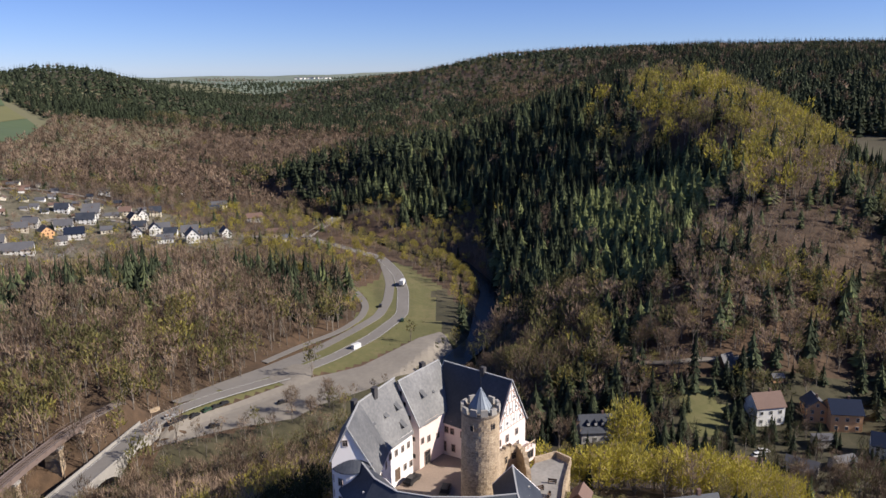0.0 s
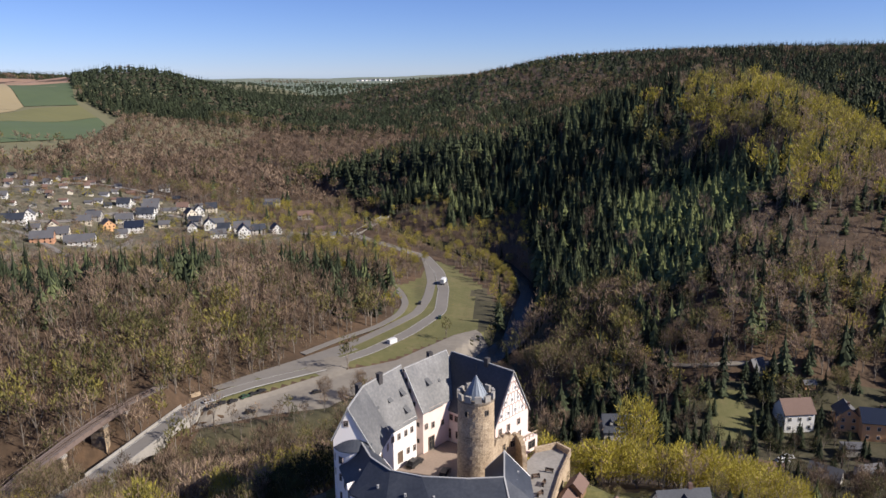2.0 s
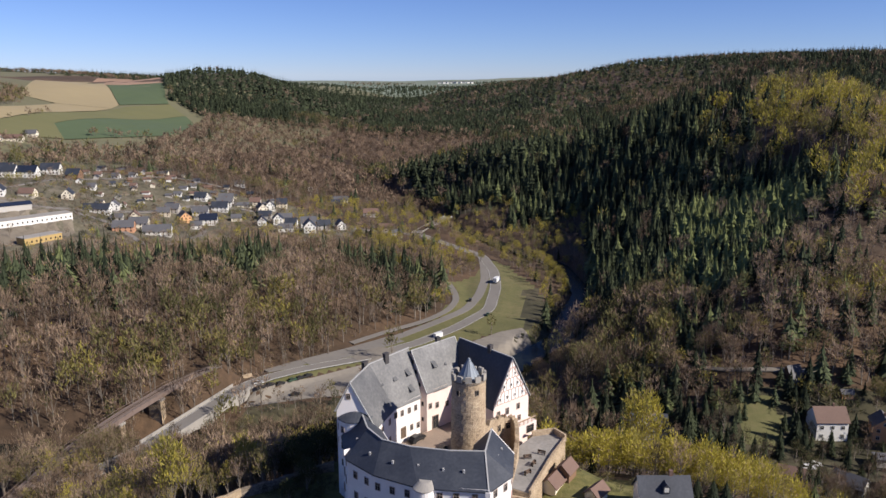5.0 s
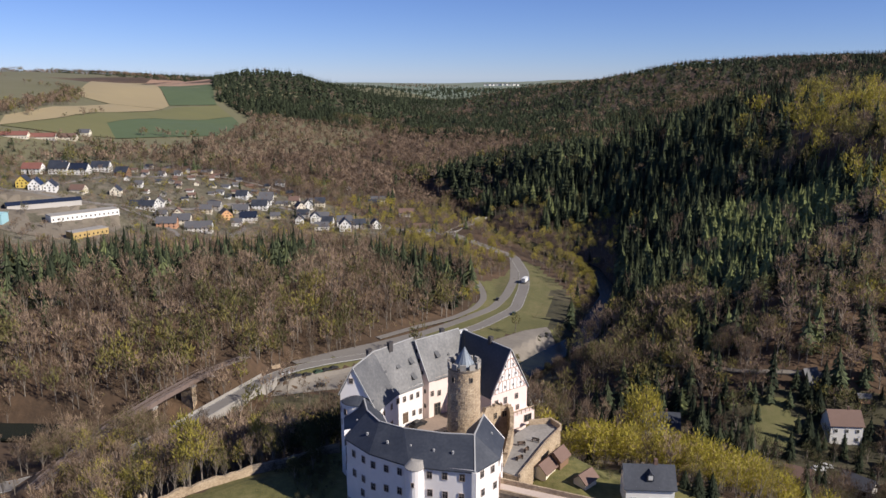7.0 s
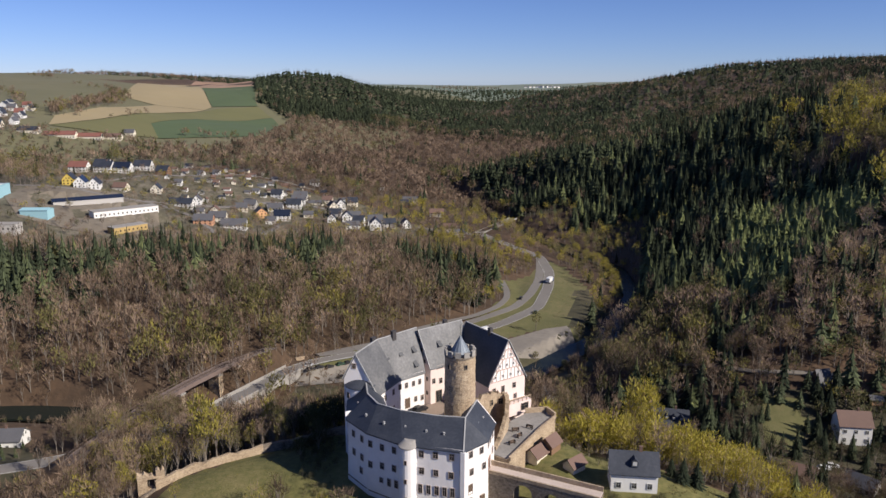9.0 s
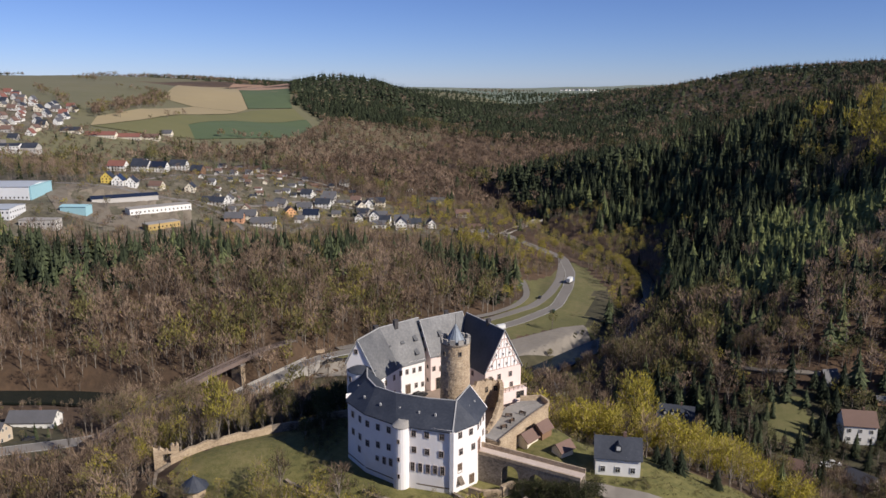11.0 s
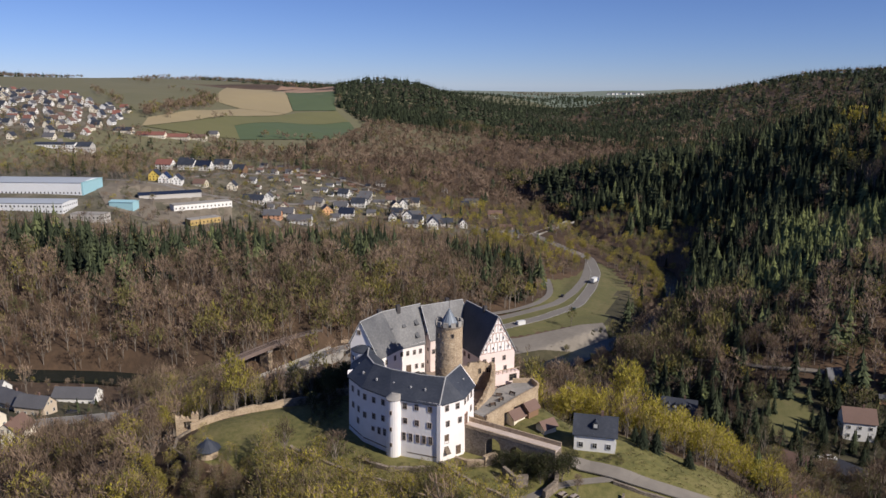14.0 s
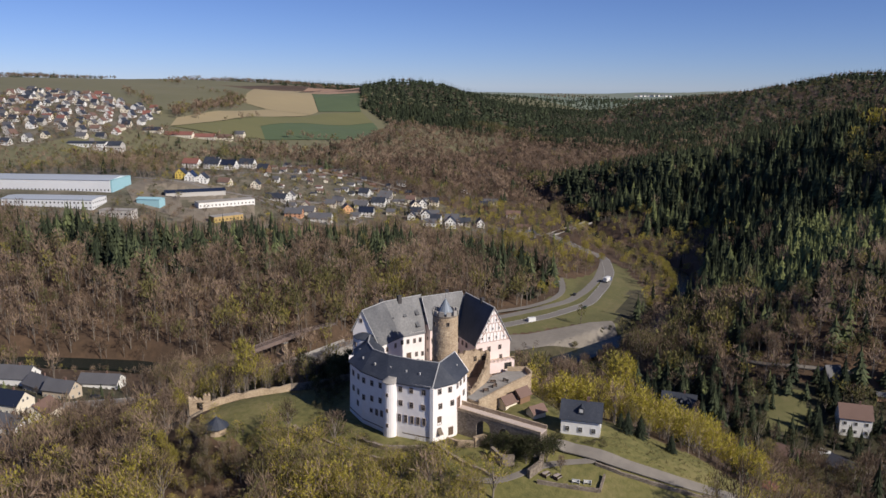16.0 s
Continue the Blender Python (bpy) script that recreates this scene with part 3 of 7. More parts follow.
def opening(parent, a, b, s, z, w, h, frame_mat="frame_grey", pane="glass_dark", name="window", proud=0.0, label="", framed=True, depth=0.14, out=None):
    """A window in the wall from a to b, s metres along it, its middle at height z: a pane in a surround that stands out of the wall."""
    a, b = Vector(a).to_3d(), Vector(b).to_3d()
    t = (b - a).normalized()
    n = Vector((t.y, -t.x, 0))
    if out is not None and n.dot(Vector(out).to_3d()) < 0:
        n = -n
    p = a + t * s + n * proud + Vector((0, 0, z))
    m = Matrix((( t.x, -n.x, 0, p.x), (t.y, -n.y, 0, p.y), (0, 0, 1, p.z), (0, 0, 0, 1)))
    key = (round(w, 2), round(h, 2), pane, frame_mat, depth)
    if key not in WINDOW_MESHES:
        bm = fresh()
        box(bm, -w / 2, w / 2, -0.07, 0.2, -h / 2, h / 2)
        me = bpy.data.meshes.new("pane")
        bmesh.ops.recalc_face_normals(bm, faces=bm.faces)
        bm.to_mesh(me)
        bm.free()
        me.materials.append(M[pane])
        bm = fresh()
        e = 0.1 if w > 0.6 else 0.07
        for x0, x1, z0, z1 in ((-w / 2 - e, -w / 2, -h / 2 - e, h / 2 + e), (w / 2, w / 2 + e, -h / 2 - e, h / 2 + e), (-w / 2, w / 2, h / 2, h / 2 + e),
                               (-w / 2, w / 2, -h / 2 - e, -h / 2)):
            box(bm, x0, x1, -depth, 0.2, z0, z1)
        if w > 0.7:
            box(bm, -0.025, 0.025, -0.09, 0.1, -h / 2, h / 2)
            box(bm, -w / 2, w / 2, -0.088, 0.1, h * 0.14, h * 0.14 + 0.06)
        bmesh.ops.recalc_face_normals(bm, faces=bm.faces)
        fr = bpy.data.meshes.new("frame")
        bm.to_mesh(fr)
        bm.free()
        fr.materials.append(M[frame_mat])
        WINDOW_MESHES[key] = (me, fr)
    me, fr = WINDOW_MESHES[key]
    ob = new(name, me)
    ob.parent = parent
    ob.matrix_local = parent.matrix_world.inverted() @ m if parent.type == "EMPTY" else m
    if label:
        tagged(ob, label)
    if framed:
        f = new("frame", fr)
        f.parent = ob
    return ob


def beam(bm, a, b, w, h=None):
    """A square bar from a to b."""
    a, b = Vector(a), Vector(b)
    t = (b - a).normalized()
    u = (t.cross(Vector((0, 0, 1))) if abs(t.z) < 0.95 else Vector((1, 0, 0))).normalized()
    v = t.cross(u)
    h = h or w
    ring = lambda p: [p + u * w / 2 + v * h / 2, p - u * w / 2 + v * h / 2, p - u * w / 2 - v * h / 2, p + u * w / 2 - v * h / 2]
    return hull(bm, [ring(a), ring(b)])


def sheet(bm, rows, thick):
    """A folded sheet through rows of points, one mesh, with that thickness downwards."""
    top = [[bm.verts.new(p) for p in row] for row in rows]
    low = [[bm.verts.new((p[0], p[1], p[2] - thick)) for p in row] for row in rows]
    n = len(rows[0])
    for g, flip in ((top, False), (low, True)):
        for r0, r1 in zip(g, g[1:]):
            for i in range(n - 1):
                q = [r0[i], r0[i + 1], r1[i + 1], r1[i]]
                q = [v for k, v in enumerate(q) if all((v.co - w.co).length > 1e-5 for w in q[:k])]
                if len(q) > 2:
                    bm.faces.new(q[::-1] if flip else q)
    edge = [*top[0], *[r[-1] for r in top[1:]], *top[-1][-2::-1], *[r[0] for r in top[-2:0:-1]]]
    under = [*low[0], *[r[-1] for r in low[1:]], *low[-1][-2::-1], *[r[0] for r in low[-2:0:-1]]]
    for i in range(len(edge)):
        j = (i + 1) % len(edge)
        if (edge[i].co - edge[j].co).length > 1e-5:
            bm.faces.new((edge[i], edge[j], under[j], under[i]))
    bmesh.ops.remove_doubles(bm, verts=bm.verts, dist=1e-5)
    return bm


def ridge_cap(parent, points, w=0.3, mat="ridge_white", label="pale ridge or hip strip"):
    bm = fresh()
    rings = []
    for i, p in enumerate(points):
        t = (Vector(points[min(i + 1, len(points) - 1)]) - Vector(points[max(i - 1, 0)])).normalized()
        s = Vector((t.y, -t.x, 0)).normalized() * w / 2
        rings.append([Vector(p) + s * a + Vector((0, 0, b)) for a, b in ((-1, -0.08), (1, -0.08), (1, 0.08), (-1, 0.08))])
    hull(bm, rings)
    return part("ridge_cap", bm, mat, parent, label)


# ---------------------------------------------------------------- the castle
COURT = 70.5

# the ring-shaped front wing
WALL = [(-25.0, -6.5), (-21.3, -15.0), (-14.5, -19.7), (-5.5, -22.5), (7.0, -21.8), (10.4, -15.5), (9.9, -7.4)]
INNER = [(2.2, -5.2), (2.4, -11.2), (-1.2, -11.9), (-7.8, -11.8), (-12.2, -10.3), (-15.0, -7.2), (-17.4, -3.0)]
ring_wing = thing("castle_wing", pose(0, 0, 0), "white plastered castle wing with curved front and dark slate roof", "castle wing", "castle wings")
bm = fresh()
prism(bm, WALL + INNER, 60.5, 78.55, 0.35)
part("wall", bm, "plaster", ring_wing)
OUT = [(-25.6, -6.2), (-21.7, -15.3), (-14.7, -20.1), (-5.6, -22.9), (1.0, -22.6), (7.25, -22.15), (10.85, -15.55), (10.3, -7.2)]
TOP = [(-22.3, -2.5), (-18.8, -9.6), (-14.6, -13.9), (-8.8, -15.6), (-1.0, -15.8), (5.5, -14.8), (5.5, -14.8), (5.5, -5.4)]
INN = [(-17.6, -2.6), (-14.9, -7.0), (-12.1, -10.0), (-7.8, -11.4), (-1.2, -11.5), (2.0, -10.8), (2.0, -10.8), (1.9, -5.0)]
bm = fresh()
sheet(bm, [[(*p, 78.3) for p in OUT], [(*p, 82.35) for p in TOP], [(*p, 78.3) for p in INN]], 0.28)
part("roof", bm, "slate", ring_wing, "dark grey slate roof in a bent sweep")
bm = fresh()
hull(bm, [[(10.3, -7.2, 78.3), (1.9, -5.0, 78.3), (5.5, -5.4, 82.3)], [(10.3, -6.9, 78.3), (1.9, -4.7, 78.3), (5.5, -5.1, 82.3)]])
part("gable_wall", bm, "plaster", ring_wing)
ridge_cap(ring_wing, [(*p, 82.42) for p in TOP[:6]] + [(5.5, -5.4, 82.45)])
# pale strip added for the light reflected by the roof's rounded corner
ridge_cap(ring_wing, [(5.5, -14.8, 82.42), (7.2, -22.1, 78.4)], 0.26)
bm = fresh()
tube(bm, [(-4.6, -22.4, 60.5), (-4.6, -22.4, 63.5), (-4.6, -22.4, 78.2)], [2.15, 1.9, 1.85], 20)
turret = part("stair_turret", bm, "plaster", ring_wing, "round white stair turret on the front")
bm = fresh()
tube(bm, [(-4.6, -22.4, 78.1), (-4.6, -22.4, 78.3), (-4.5, -21.2, 79.15)], [2.0, 2.0, 1.2], 20)
part("turret_roof", bm, "paving_grey", turret, "pale flat turret roof")
bm = fresh()
base_ring = [Vector(p).to_3d() for p in WALL]
for a, b in zip(base_ring[:-1], base_ring[1:]):
    beam(bm, a + Vector((0, 0, 65.0)), b + Vector((0, 0, 65.0)), 0.5, 0.3)
part("plinth", bm, "stone_grey", ring_wing)
bm = fresh()
beam(bm, (7.05, -21.9, 62), (7.05, -21.9, 78.3), 0.9)
part("corner_buttress", bm, "plaster", ring_wing)
for seg, rows in ((0, [(3.0, 76.4), (6.6, 76.4), (3.2, 72.3), (6.4, 72.3), (3.0, 68.8)]), (1, [(2.4, 75.8), (5.8, 75.9), (2.6, 71.6), (5.8, 71.6), (5.5, 68.4)]),
                  (2, [(0.6, 75.9), (3.8, 76.0), (7.0, 76.3), (0.6, 71.2), (3.8, 71.8), (7.0, 72.2)]), (3, [(3.8, 76.7), (6.8, 76.8), (10.2, 76.8), (3.9, 73.0), (6.9, 72.9), (10.1, 72.8)]),
                  (4, [(2.2, 76.9), (5.4, 76.7), (2.4, 73.0), (6.1, 73.0)]), (5, [(1.2, 76.9), (3.4, 76.9), (6.0, 76.8), (5.6, 73.4)])):
    for s, z in rows:
        opening(ring_wing, WALL[seg], WALL[seg + 1], s, z, 0.95, 1.35, proud=0.35 * (78.55 - z) / 18)
for s in (3.6, 5.35, 7.1, 8.75, 10.4):
    opening(ring_wing, WALL[3], WALL[4], s, 69.0, 0.8, 1.9, proud=0.2)
for s, z, h in ((3.6, 68.5, 1.0), (5.7, 68.6, 1.6), (7.6, 68.8, 1.6)):
    opening(ring_wing, WALL[2], WALL[3], s, z, 0.8, h, proud=0.22)
opening(ring_wing, WALL[4], WALL[5], 2.1, 69.2, 1.1, 2.1, "stone_grey", "timber", "door", 0.12, "dark wooden door in a stone surround")
opening(ring_wing, WALL[4], WALL[5], 5.6, 65.6, 1.2, 2.0, "stone_grey", "timber", "door", 0.3, "arched cellar door")
for z in (75.2, 71.0, 67.0):
    opening(turret, (-5.4, -24.28), (-3.6, -24.24), 0.9, z, 0.5, 0.9)
opening(ring_wing, WALL[5], WALL[6], 1.8, 72.2, 1.9, 2.9, "timber_red", "timber", "door", 0.15, "castle gate in a red sandstone portal")
for k in range(8):
    bm = fresh()
    box(bm, 0.2 * k, 2.4, -0.6, 0.6, 0.22 * k, 0.22 * k + 0.22, Matrix.Translation((9.2, -20.8, 65.8)) @ Matrix.Rotation(radians(150), 4, "Z"))
    part("outside_step", bm, "stone_grey", ring_wing)
for k, (x, y) in enumerate(((-20.6, -10.9), (-16.5, -16.0), (-11.4, -18.4), (-6.4, -18.9), (-1.6, -19.4), (2.2, -19.3), (7.6, -12.5), (8.0, -9.6))):
    z = 80.35
    bm = fresh()
    box(bm, -0.17, 0.17, -0.2, 0.2, -0.3, 0.32, pose(x, y, z))
    part("roof_vent", bm, "ridge_white", ring_wing)
# a peaked dormer at the wing's outer end
bm = fresh()
hull(bm, [[(-22.9, -12.7, 78.3), (-22.3, -14.1, 78.3), (-22.6, -13.4, 79.2)], [(-21.2, -11.8, 78.2), (-20.6, -13.2, 78.2), (-20.9, -12.5, 79.4)]])
part("dormer", bm, "plaster", ring_wing)
# the half-round tower with its skirt roof
round_tower = thing("round_tower", pose(-23.5, -2.9, 0), "white half-round castle tower with slate skirt roof", "castle tower", "castle towers")
bm = fresh()
tube(bm, [(0, 0, 58), (0, 0, 64), (0, 0, 81.6)], [4.0, 3.6, 3.45], 28)
part("wall", bm, "plaster", round_tower)
bm = fresh()
tube(bm, [(0, 0, 81.45), (0, 0, 81.6), (0.1, 1.6, 83.6)], [3.75, 3.75, 1.6], 28)
part("roof", bm, "slate", round_tower)
for ang, z in ((-120, 79.6), (-120, 76.0), (-120, 72.2), (-160, 79.6), (-160, 76.6), (-85, 74.6)):
    c, s_ = math.cos(radians(ang)), math.sin(radians(ang))
    p = Vector((-23.5 + 3.47 * c, -2.9 + 3.47 * s_))
    tt = Vector((-s_, c))
    opening(round_tower, p - tt, p + tt, 1.0, z, 0.8, 1.3, out=(c, s_))


def gabled(label, a, b, half, eave, base, ridge_z, wall="plaster", roof="slate", ends=("wall", "wall"), over=0.3, group="castle wings", name="castle_wing", category="castle wing"):
    """A straight wing with two gables."""
    a, b = Vector(a).to_3d(), Vector(b).to_3d()
    w = (b - a).normalized()
    n = Vector((w.y, -w.x, 0))
    ob = thing(name, pose(0, 0, 0), label, category, group)
    bm = fresh()
    up = Vector((0, 0, 1))
    for z0, z1, k in ((base, eave, None),):
        ring = [a + n * half, b + n * half, b - n * half, a - n * half]
        lo, hi = [bm.verts.new(p + up * z0) for p in ring], [bm.verts.new(p + up * z1) for p in ring]
        top = [bm.verts.new(a + up * (ridge_z - 0.25)), bm.verts.new(b + up * (ridge_z - 0.25))]
        for i in range(4):
            j = (i + 1) % 4
            bm.faces.new((lo[i], lo[j], hi[j], hi[i]))
        bm.faces.new((hi[0], hi[3], top[0]))
        bm.faces.new((hi[2], hi[1], top[1]))
        bm.faces.new(lo)
        bm.faces.new((hi[0], hi[1], top[1], top[0]))
        bm.faces.new((hi[2], hi[3], top[0], top[1]))
    part("wall", bm, wall, ob)
    bm = fresh()
    drop = (ridge_z - eave) / half * 0.3
    a2, b2 = a - w * over, b + w * over
    sheet(bm, [[a2 + n * (half + 0.3) + up * (eave - drop), b2 + n * (half + 0.3) + up * (eave - drop)], [a2 + up * ridge_z, b2 + up * ridge_z],
               [a2 - n * (half + 0.3) + up * (eave - drop), b2 - n * (half + 0.3) + up * (eave - drop)]], 0.25)
    part("roof", bm, roof, ob)
    ridge_cap(ob, [a2 + up * (ridge_z + 0.05), b2 + up * (ridge_z + 0.05)])
    for e, s in ((a2, 1), (b2, 1)):
        for d in (1, -1):
            bm = fresh()
            beam(bm, e + n * d * (half + 0.3) + up * (eave - drop + 0.08), e + up * (ridge_z + 0.08), 0.18, 0.14)
            part("verge", bm, "ridge_white", ob)
    return ob, a, b, w, n


def skylight(parent, p, nrm, size=0.9, mat="slate_mid"):
    """A small raised roof hatch, its lid propped above the slope."""
    nrm = Vector(nrm).normalized()
    side = Vector((0, 0, 1)).cross(nrm).normalized()
    upv = nrm.cross(side)
    m = Matrix((( side.x, upv.x, nrm.x, p[0]), (side.y, upv.y, nrm.y, p[1]), (side.z, upv.z, nrm.z, p[2]), (0, 0, 0, 1)))
    bm = fresh()
    q = [(-size / 2, -size * 0.7, -0.1), (size / 2, -size * 0.7, -0.1), (size / 2, size * 0.8, -0.1), (-size / 2, size * 0.8, -0.1)]
    t = [(-size / 2, -size * 0.7, 0.75 * size), (size / 2, -size * 0.7, 0.75 * size), (size / 2, size * 0.8, 0.05), (-size / 2, size * 0.8, 0.05)]
    hull(bm, [[m @ Vector(v) for v in q], [m @ Vector(v) for v in t]])
    d = part("dormer", bm, mat, parent)
    bm = fresh()
    box(bm, -size * 0.36, size * 0.36, -size * 0.7 - 0.03, -size * 0.68, 0.06, 0.62 * size, m)
    part("pane", bm, "glass_dark", d)


# left wing with a bent ridge
A_RIDGE = [(-24.0, -4.2), (-23.0, 6.5), (-16.9, 18.2)]
A_EAST = [(-19.0, -3.4), (-17.6, 6.5), (-13.2, 13.5)]
A_WEST = [(-26.9, -4.6), (-26.4, 8.3), (-19.8, 20.8)]
hall = thing("castle_wing", pose(0, 0, 0), "white castle wing with tall sunlit grey slate roof and chimneys", "castle wing", "castle wings")
bm = fresh()
prism(bm, A_EAST + A_WEST[::-1], 58, 79.8)
part("wall", bm, "plaster", hall)
EAVE_E, EAVE_W = ((-18.7, -3.8), (-17.3, 6.4), (-12.9, 13.5)), ((-27.2, -4.9), (-26.8, 8.5), (-20.0, 21.1))
# first bay in a middle tone, second in the slate coloured for sun
for i, slates, lab in ((0, "slate_mid", "darker slate bay beside the gable"), (1, "slate_sunlit", "grey slate bay with the sun put into its colour")):
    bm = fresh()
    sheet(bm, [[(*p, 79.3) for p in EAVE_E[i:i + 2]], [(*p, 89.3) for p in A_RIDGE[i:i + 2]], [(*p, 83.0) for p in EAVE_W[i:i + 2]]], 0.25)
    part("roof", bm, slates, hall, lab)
for end in ((A_WEST[0], A_RIDGE[0], A_EAST[0]), (A_WEST[2], A_RIDGE[2], A_EAST[2])):
    bm = fresh()
    (ax, ay), (rx, ry), (bx, by) = end
    d = Vector((A_RIDGE[1][0] - rx, A_RIDGE[1][1] - ry)).normalized() * 0.35
    hull(bm, [[(ax, ay, 79.5), (bx, by, 79.5), (rx, ry, 88.95), (ax, ay, 83.1)], [(ax + d.x, ay + d.y, 79.5), (bx + d.x, by + d.y, 79.5), (rx + d.x, ry + d.y, 88.95), (ax + d.x, ay + d.y, 83.1)]])
    part("gable_wall", bm, "plaster", hall)
ridge_cap(hall, [(*p, 89.36) for p in A_RIDGE])
for p in ((-18.7, -3.9, 79.4), (-27.2, -5.0, 83.1)):
    bm = fresh()
    beam(bm, (-24.0, -4.35, 89.35), p, 0.2, 0.16)
    part("verge", bm, "ridge_white", hall)
opening(hall, (-26.9, -4.6), (-19, -3.4), 2.5, 86.3, 0.8, 1.1, out=(0, -1))
for s, z in ((0.5, 77.5), (2.5, 77.4), (4.7, 77.3), (6.7, 77.3), (5.4, 73.0), (7.5, 72.8)):
    opening(hall, A_EAST[1], A_EAST[2], s, z, 0.75, 1.25, out=(1, -0.6))
opening(hall, A_EAST[1], A_EAST[2], 2.8, 72.6, 1.3, 2.4, "stone_grey", "timber", "door", 0.05, "arched wooden courtyard door", out=(1, -0.6))
for s, z in ((3.5, 77.3), (7.5, 77.3), (7.5, 73.0)):
    opening(hall, A_EAST[0], A_EAST[1], s, z, 0.8, 1.3, out=(1, 0))
NE = Vector((0.80, -0.50, 0.55))
for p, g in (((-21.0, 6.9, 84.8), 1.15), ((-18.7, 10.5, 84.8), 1.15), ((-16.4, 14.1, 84.8), 1.15), ((-15.3, 12.5, 81.7), 1.2), ((-19.7, 5.4, 81.7), 1.4)):
    skylight(hall, p, NE, g)
skylight(hall, (-21.4, 2.2, 84.2), (0.88, -0.1, 0.5), 0.8)
for (x, y), hgt in (((-23.9, 6.2), 0.9), ((-20.4, 10.9), 1.4)):
    bm = fresh()
    box(bm, -0.42, 0.42, -0.6, 0.6, -1.5, hgt, pose(x, y, 88.9, 0, 0, -28))
    box(bm, -0.5, 0.5, -0.68, 0.68, hgt, hgt + 0.15, pose(x, y, 88.9, 0, 0, -28))
    part("chimney", bm, "chimney_dark", hall)

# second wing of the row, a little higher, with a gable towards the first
ob, a, b, w, n = gabled("tall pinkish castle wing with grey slate roof beside the courtyard", (-15.9, 17.2), (-8.1, 28.2), 5.0, 80.6, 58, 89.05, "plaster_pink", "slate_sunlit")
pa, pb = a + n * 5.0, b + n * 5.0
for s, z, ww, hh in ((1.0, 76.6, 0.8, 1.2), (3.2, 76.2, 0.8, 1.3), (6.4, 75.6, 0.8, 1.2)):
    opening(ob, pa.to_2d(), pb.to_2d(), s, z, ww, hh, out=n.to_2d())
for s in (3.0, 5.4):
    opening(ob, pa.to_2d(), pb.to_2d(), s, 80.0, 1.9, 0.75, out=n.to_2d())
# the passage is a dark plate on the wall, coloured for its shade
opening(ob, pa.to_2d(), pb.to_2d(), 2.6, 72.2, 1.7, 3.0, "stone_grey", "glass_dark", "archway", 0.05, "dark plate for the shade in an arched passage", out=n.to_2d())
for s, z in ((8.6, 77.0), (8.6, 73.2), (7.6, 81.5), (6.4, 84.2), (5.4, 86.4)):
    opening(ob, (a - n * 5).to_2d(), (a + n * 5).to_2d(), s, z, 0.6, 0.9, out=(-w).to_2d())
skylight(ob, tuple((a + w * 4.6 + n * 2.3).to_2d()) + (85.0,), n * 0.86 + Vector((0, 0, 0.5)), 1.2)
skylight(ob, tuple((a + w * 8.0 + n * 2.6).to_2d()) + (84.4,), n * 0.86 + Vector((0, 0, 0.5)), 0.6)
q = a + w * 8.8 - n * 0.6
bm = fresh()
box(bm, -0.5, 0.5, -0.6, 0.6, -1.2, 1.0, pose(q.x, q.y, 89.0, 0, 0, 36))
part("chimney", bm, "chimney_dark", ob)

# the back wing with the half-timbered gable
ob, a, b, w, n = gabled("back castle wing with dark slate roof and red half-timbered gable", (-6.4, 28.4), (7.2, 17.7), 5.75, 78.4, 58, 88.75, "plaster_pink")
palace = ob
g0, g1 = b - n * 5.75, b + n * 5.75          # gable corners, court side and outer side
if n.dot(Vector((-1, -1, 0))) > 0:
    g0, g1 = g1, g0
gd = (g1 - g0).normalized()


def on_gable(s, z, out=0.06):
    return g0 + gd * s + w * out + Vector((0, 0, z))


bm = fresh()
hull(bm, [[on_gable(0, 78.3, 0.03), on_gable(11.5, 78.3, 0.03), on_gable(5.75, 88.4, 0.03)], [on_gable(0, 78.3, 0.05), on_gable(11.5, 78.3, 0.05), on_gable(5.75, 88.4, 0.05)]])
part("gable_infill", bm, "plaster", palace, "white infill between the timbers")


def timber(s0, z0, s1, z1, th=0.22):
    bm = fresh()
    beam(bm, on_gable(s0, z0), on_gable(s1, z1), th, 0.16)
    part("timber", bm, "timber_red", palace)


def gable_half(z):
    return max(0.0, 5.75 * (88.6 - z) / 10.2)


for z in (78.5, 81.3, 84.0, 86.4):
    timber(5.75 - gable_half(z) + 0.1, z, 5.75 + gable_half(z) - 0.1, z, 0.17)
for z0, z1, stepw in ((78.5, 81.3, 1.15), (81.3, 84.0, 1.1), (84.0, 86.4, 1.0)):
    k = -4
    while k <= 4:
        s = 5.75 + (k + (0.5 if z0 == 81.3 else 0)) * stepw
        if abs(s - 5.75) < gable_half(z1) + 0.5:
            timber(s, z0, s, min(z1, 88.6 - abs(s - 5.75) / 5.75 * 10.2), 0.13)
        k += 1
    for sgn in (-1, 1):
        s = 5.75 + sgn * (gable_half(z0) - 0.5)
        timber(s, z0 + 0.1, 5.75 + sgn * (gable_half(z1) - 1.3 if gable_half(z1) > 1.5 else 0.4), z1, 0.17)
timber(5.75, 86.4, 5.75, 88.2, 0.17)
timber(0.05, 78.6, 5.65, 88.4, 0.2)
timber(11.45, 78.6, 5.85, 88.4, 0.2)
for s, z in ((4.1, 84.9), (6.6, 84.9), (3.2, 82.4), (5.4, 82.4), (7.5, 82.4), (1.9, 79.7), (4.3, 79.7), (6.7, 79.7), (9.2, 79.7)):
    opening(palace, g0.to_2d(), g1.to_2d(), s, z, 0.42, 0.66, "plaster", out=w.to_2d(), proud=0.1)
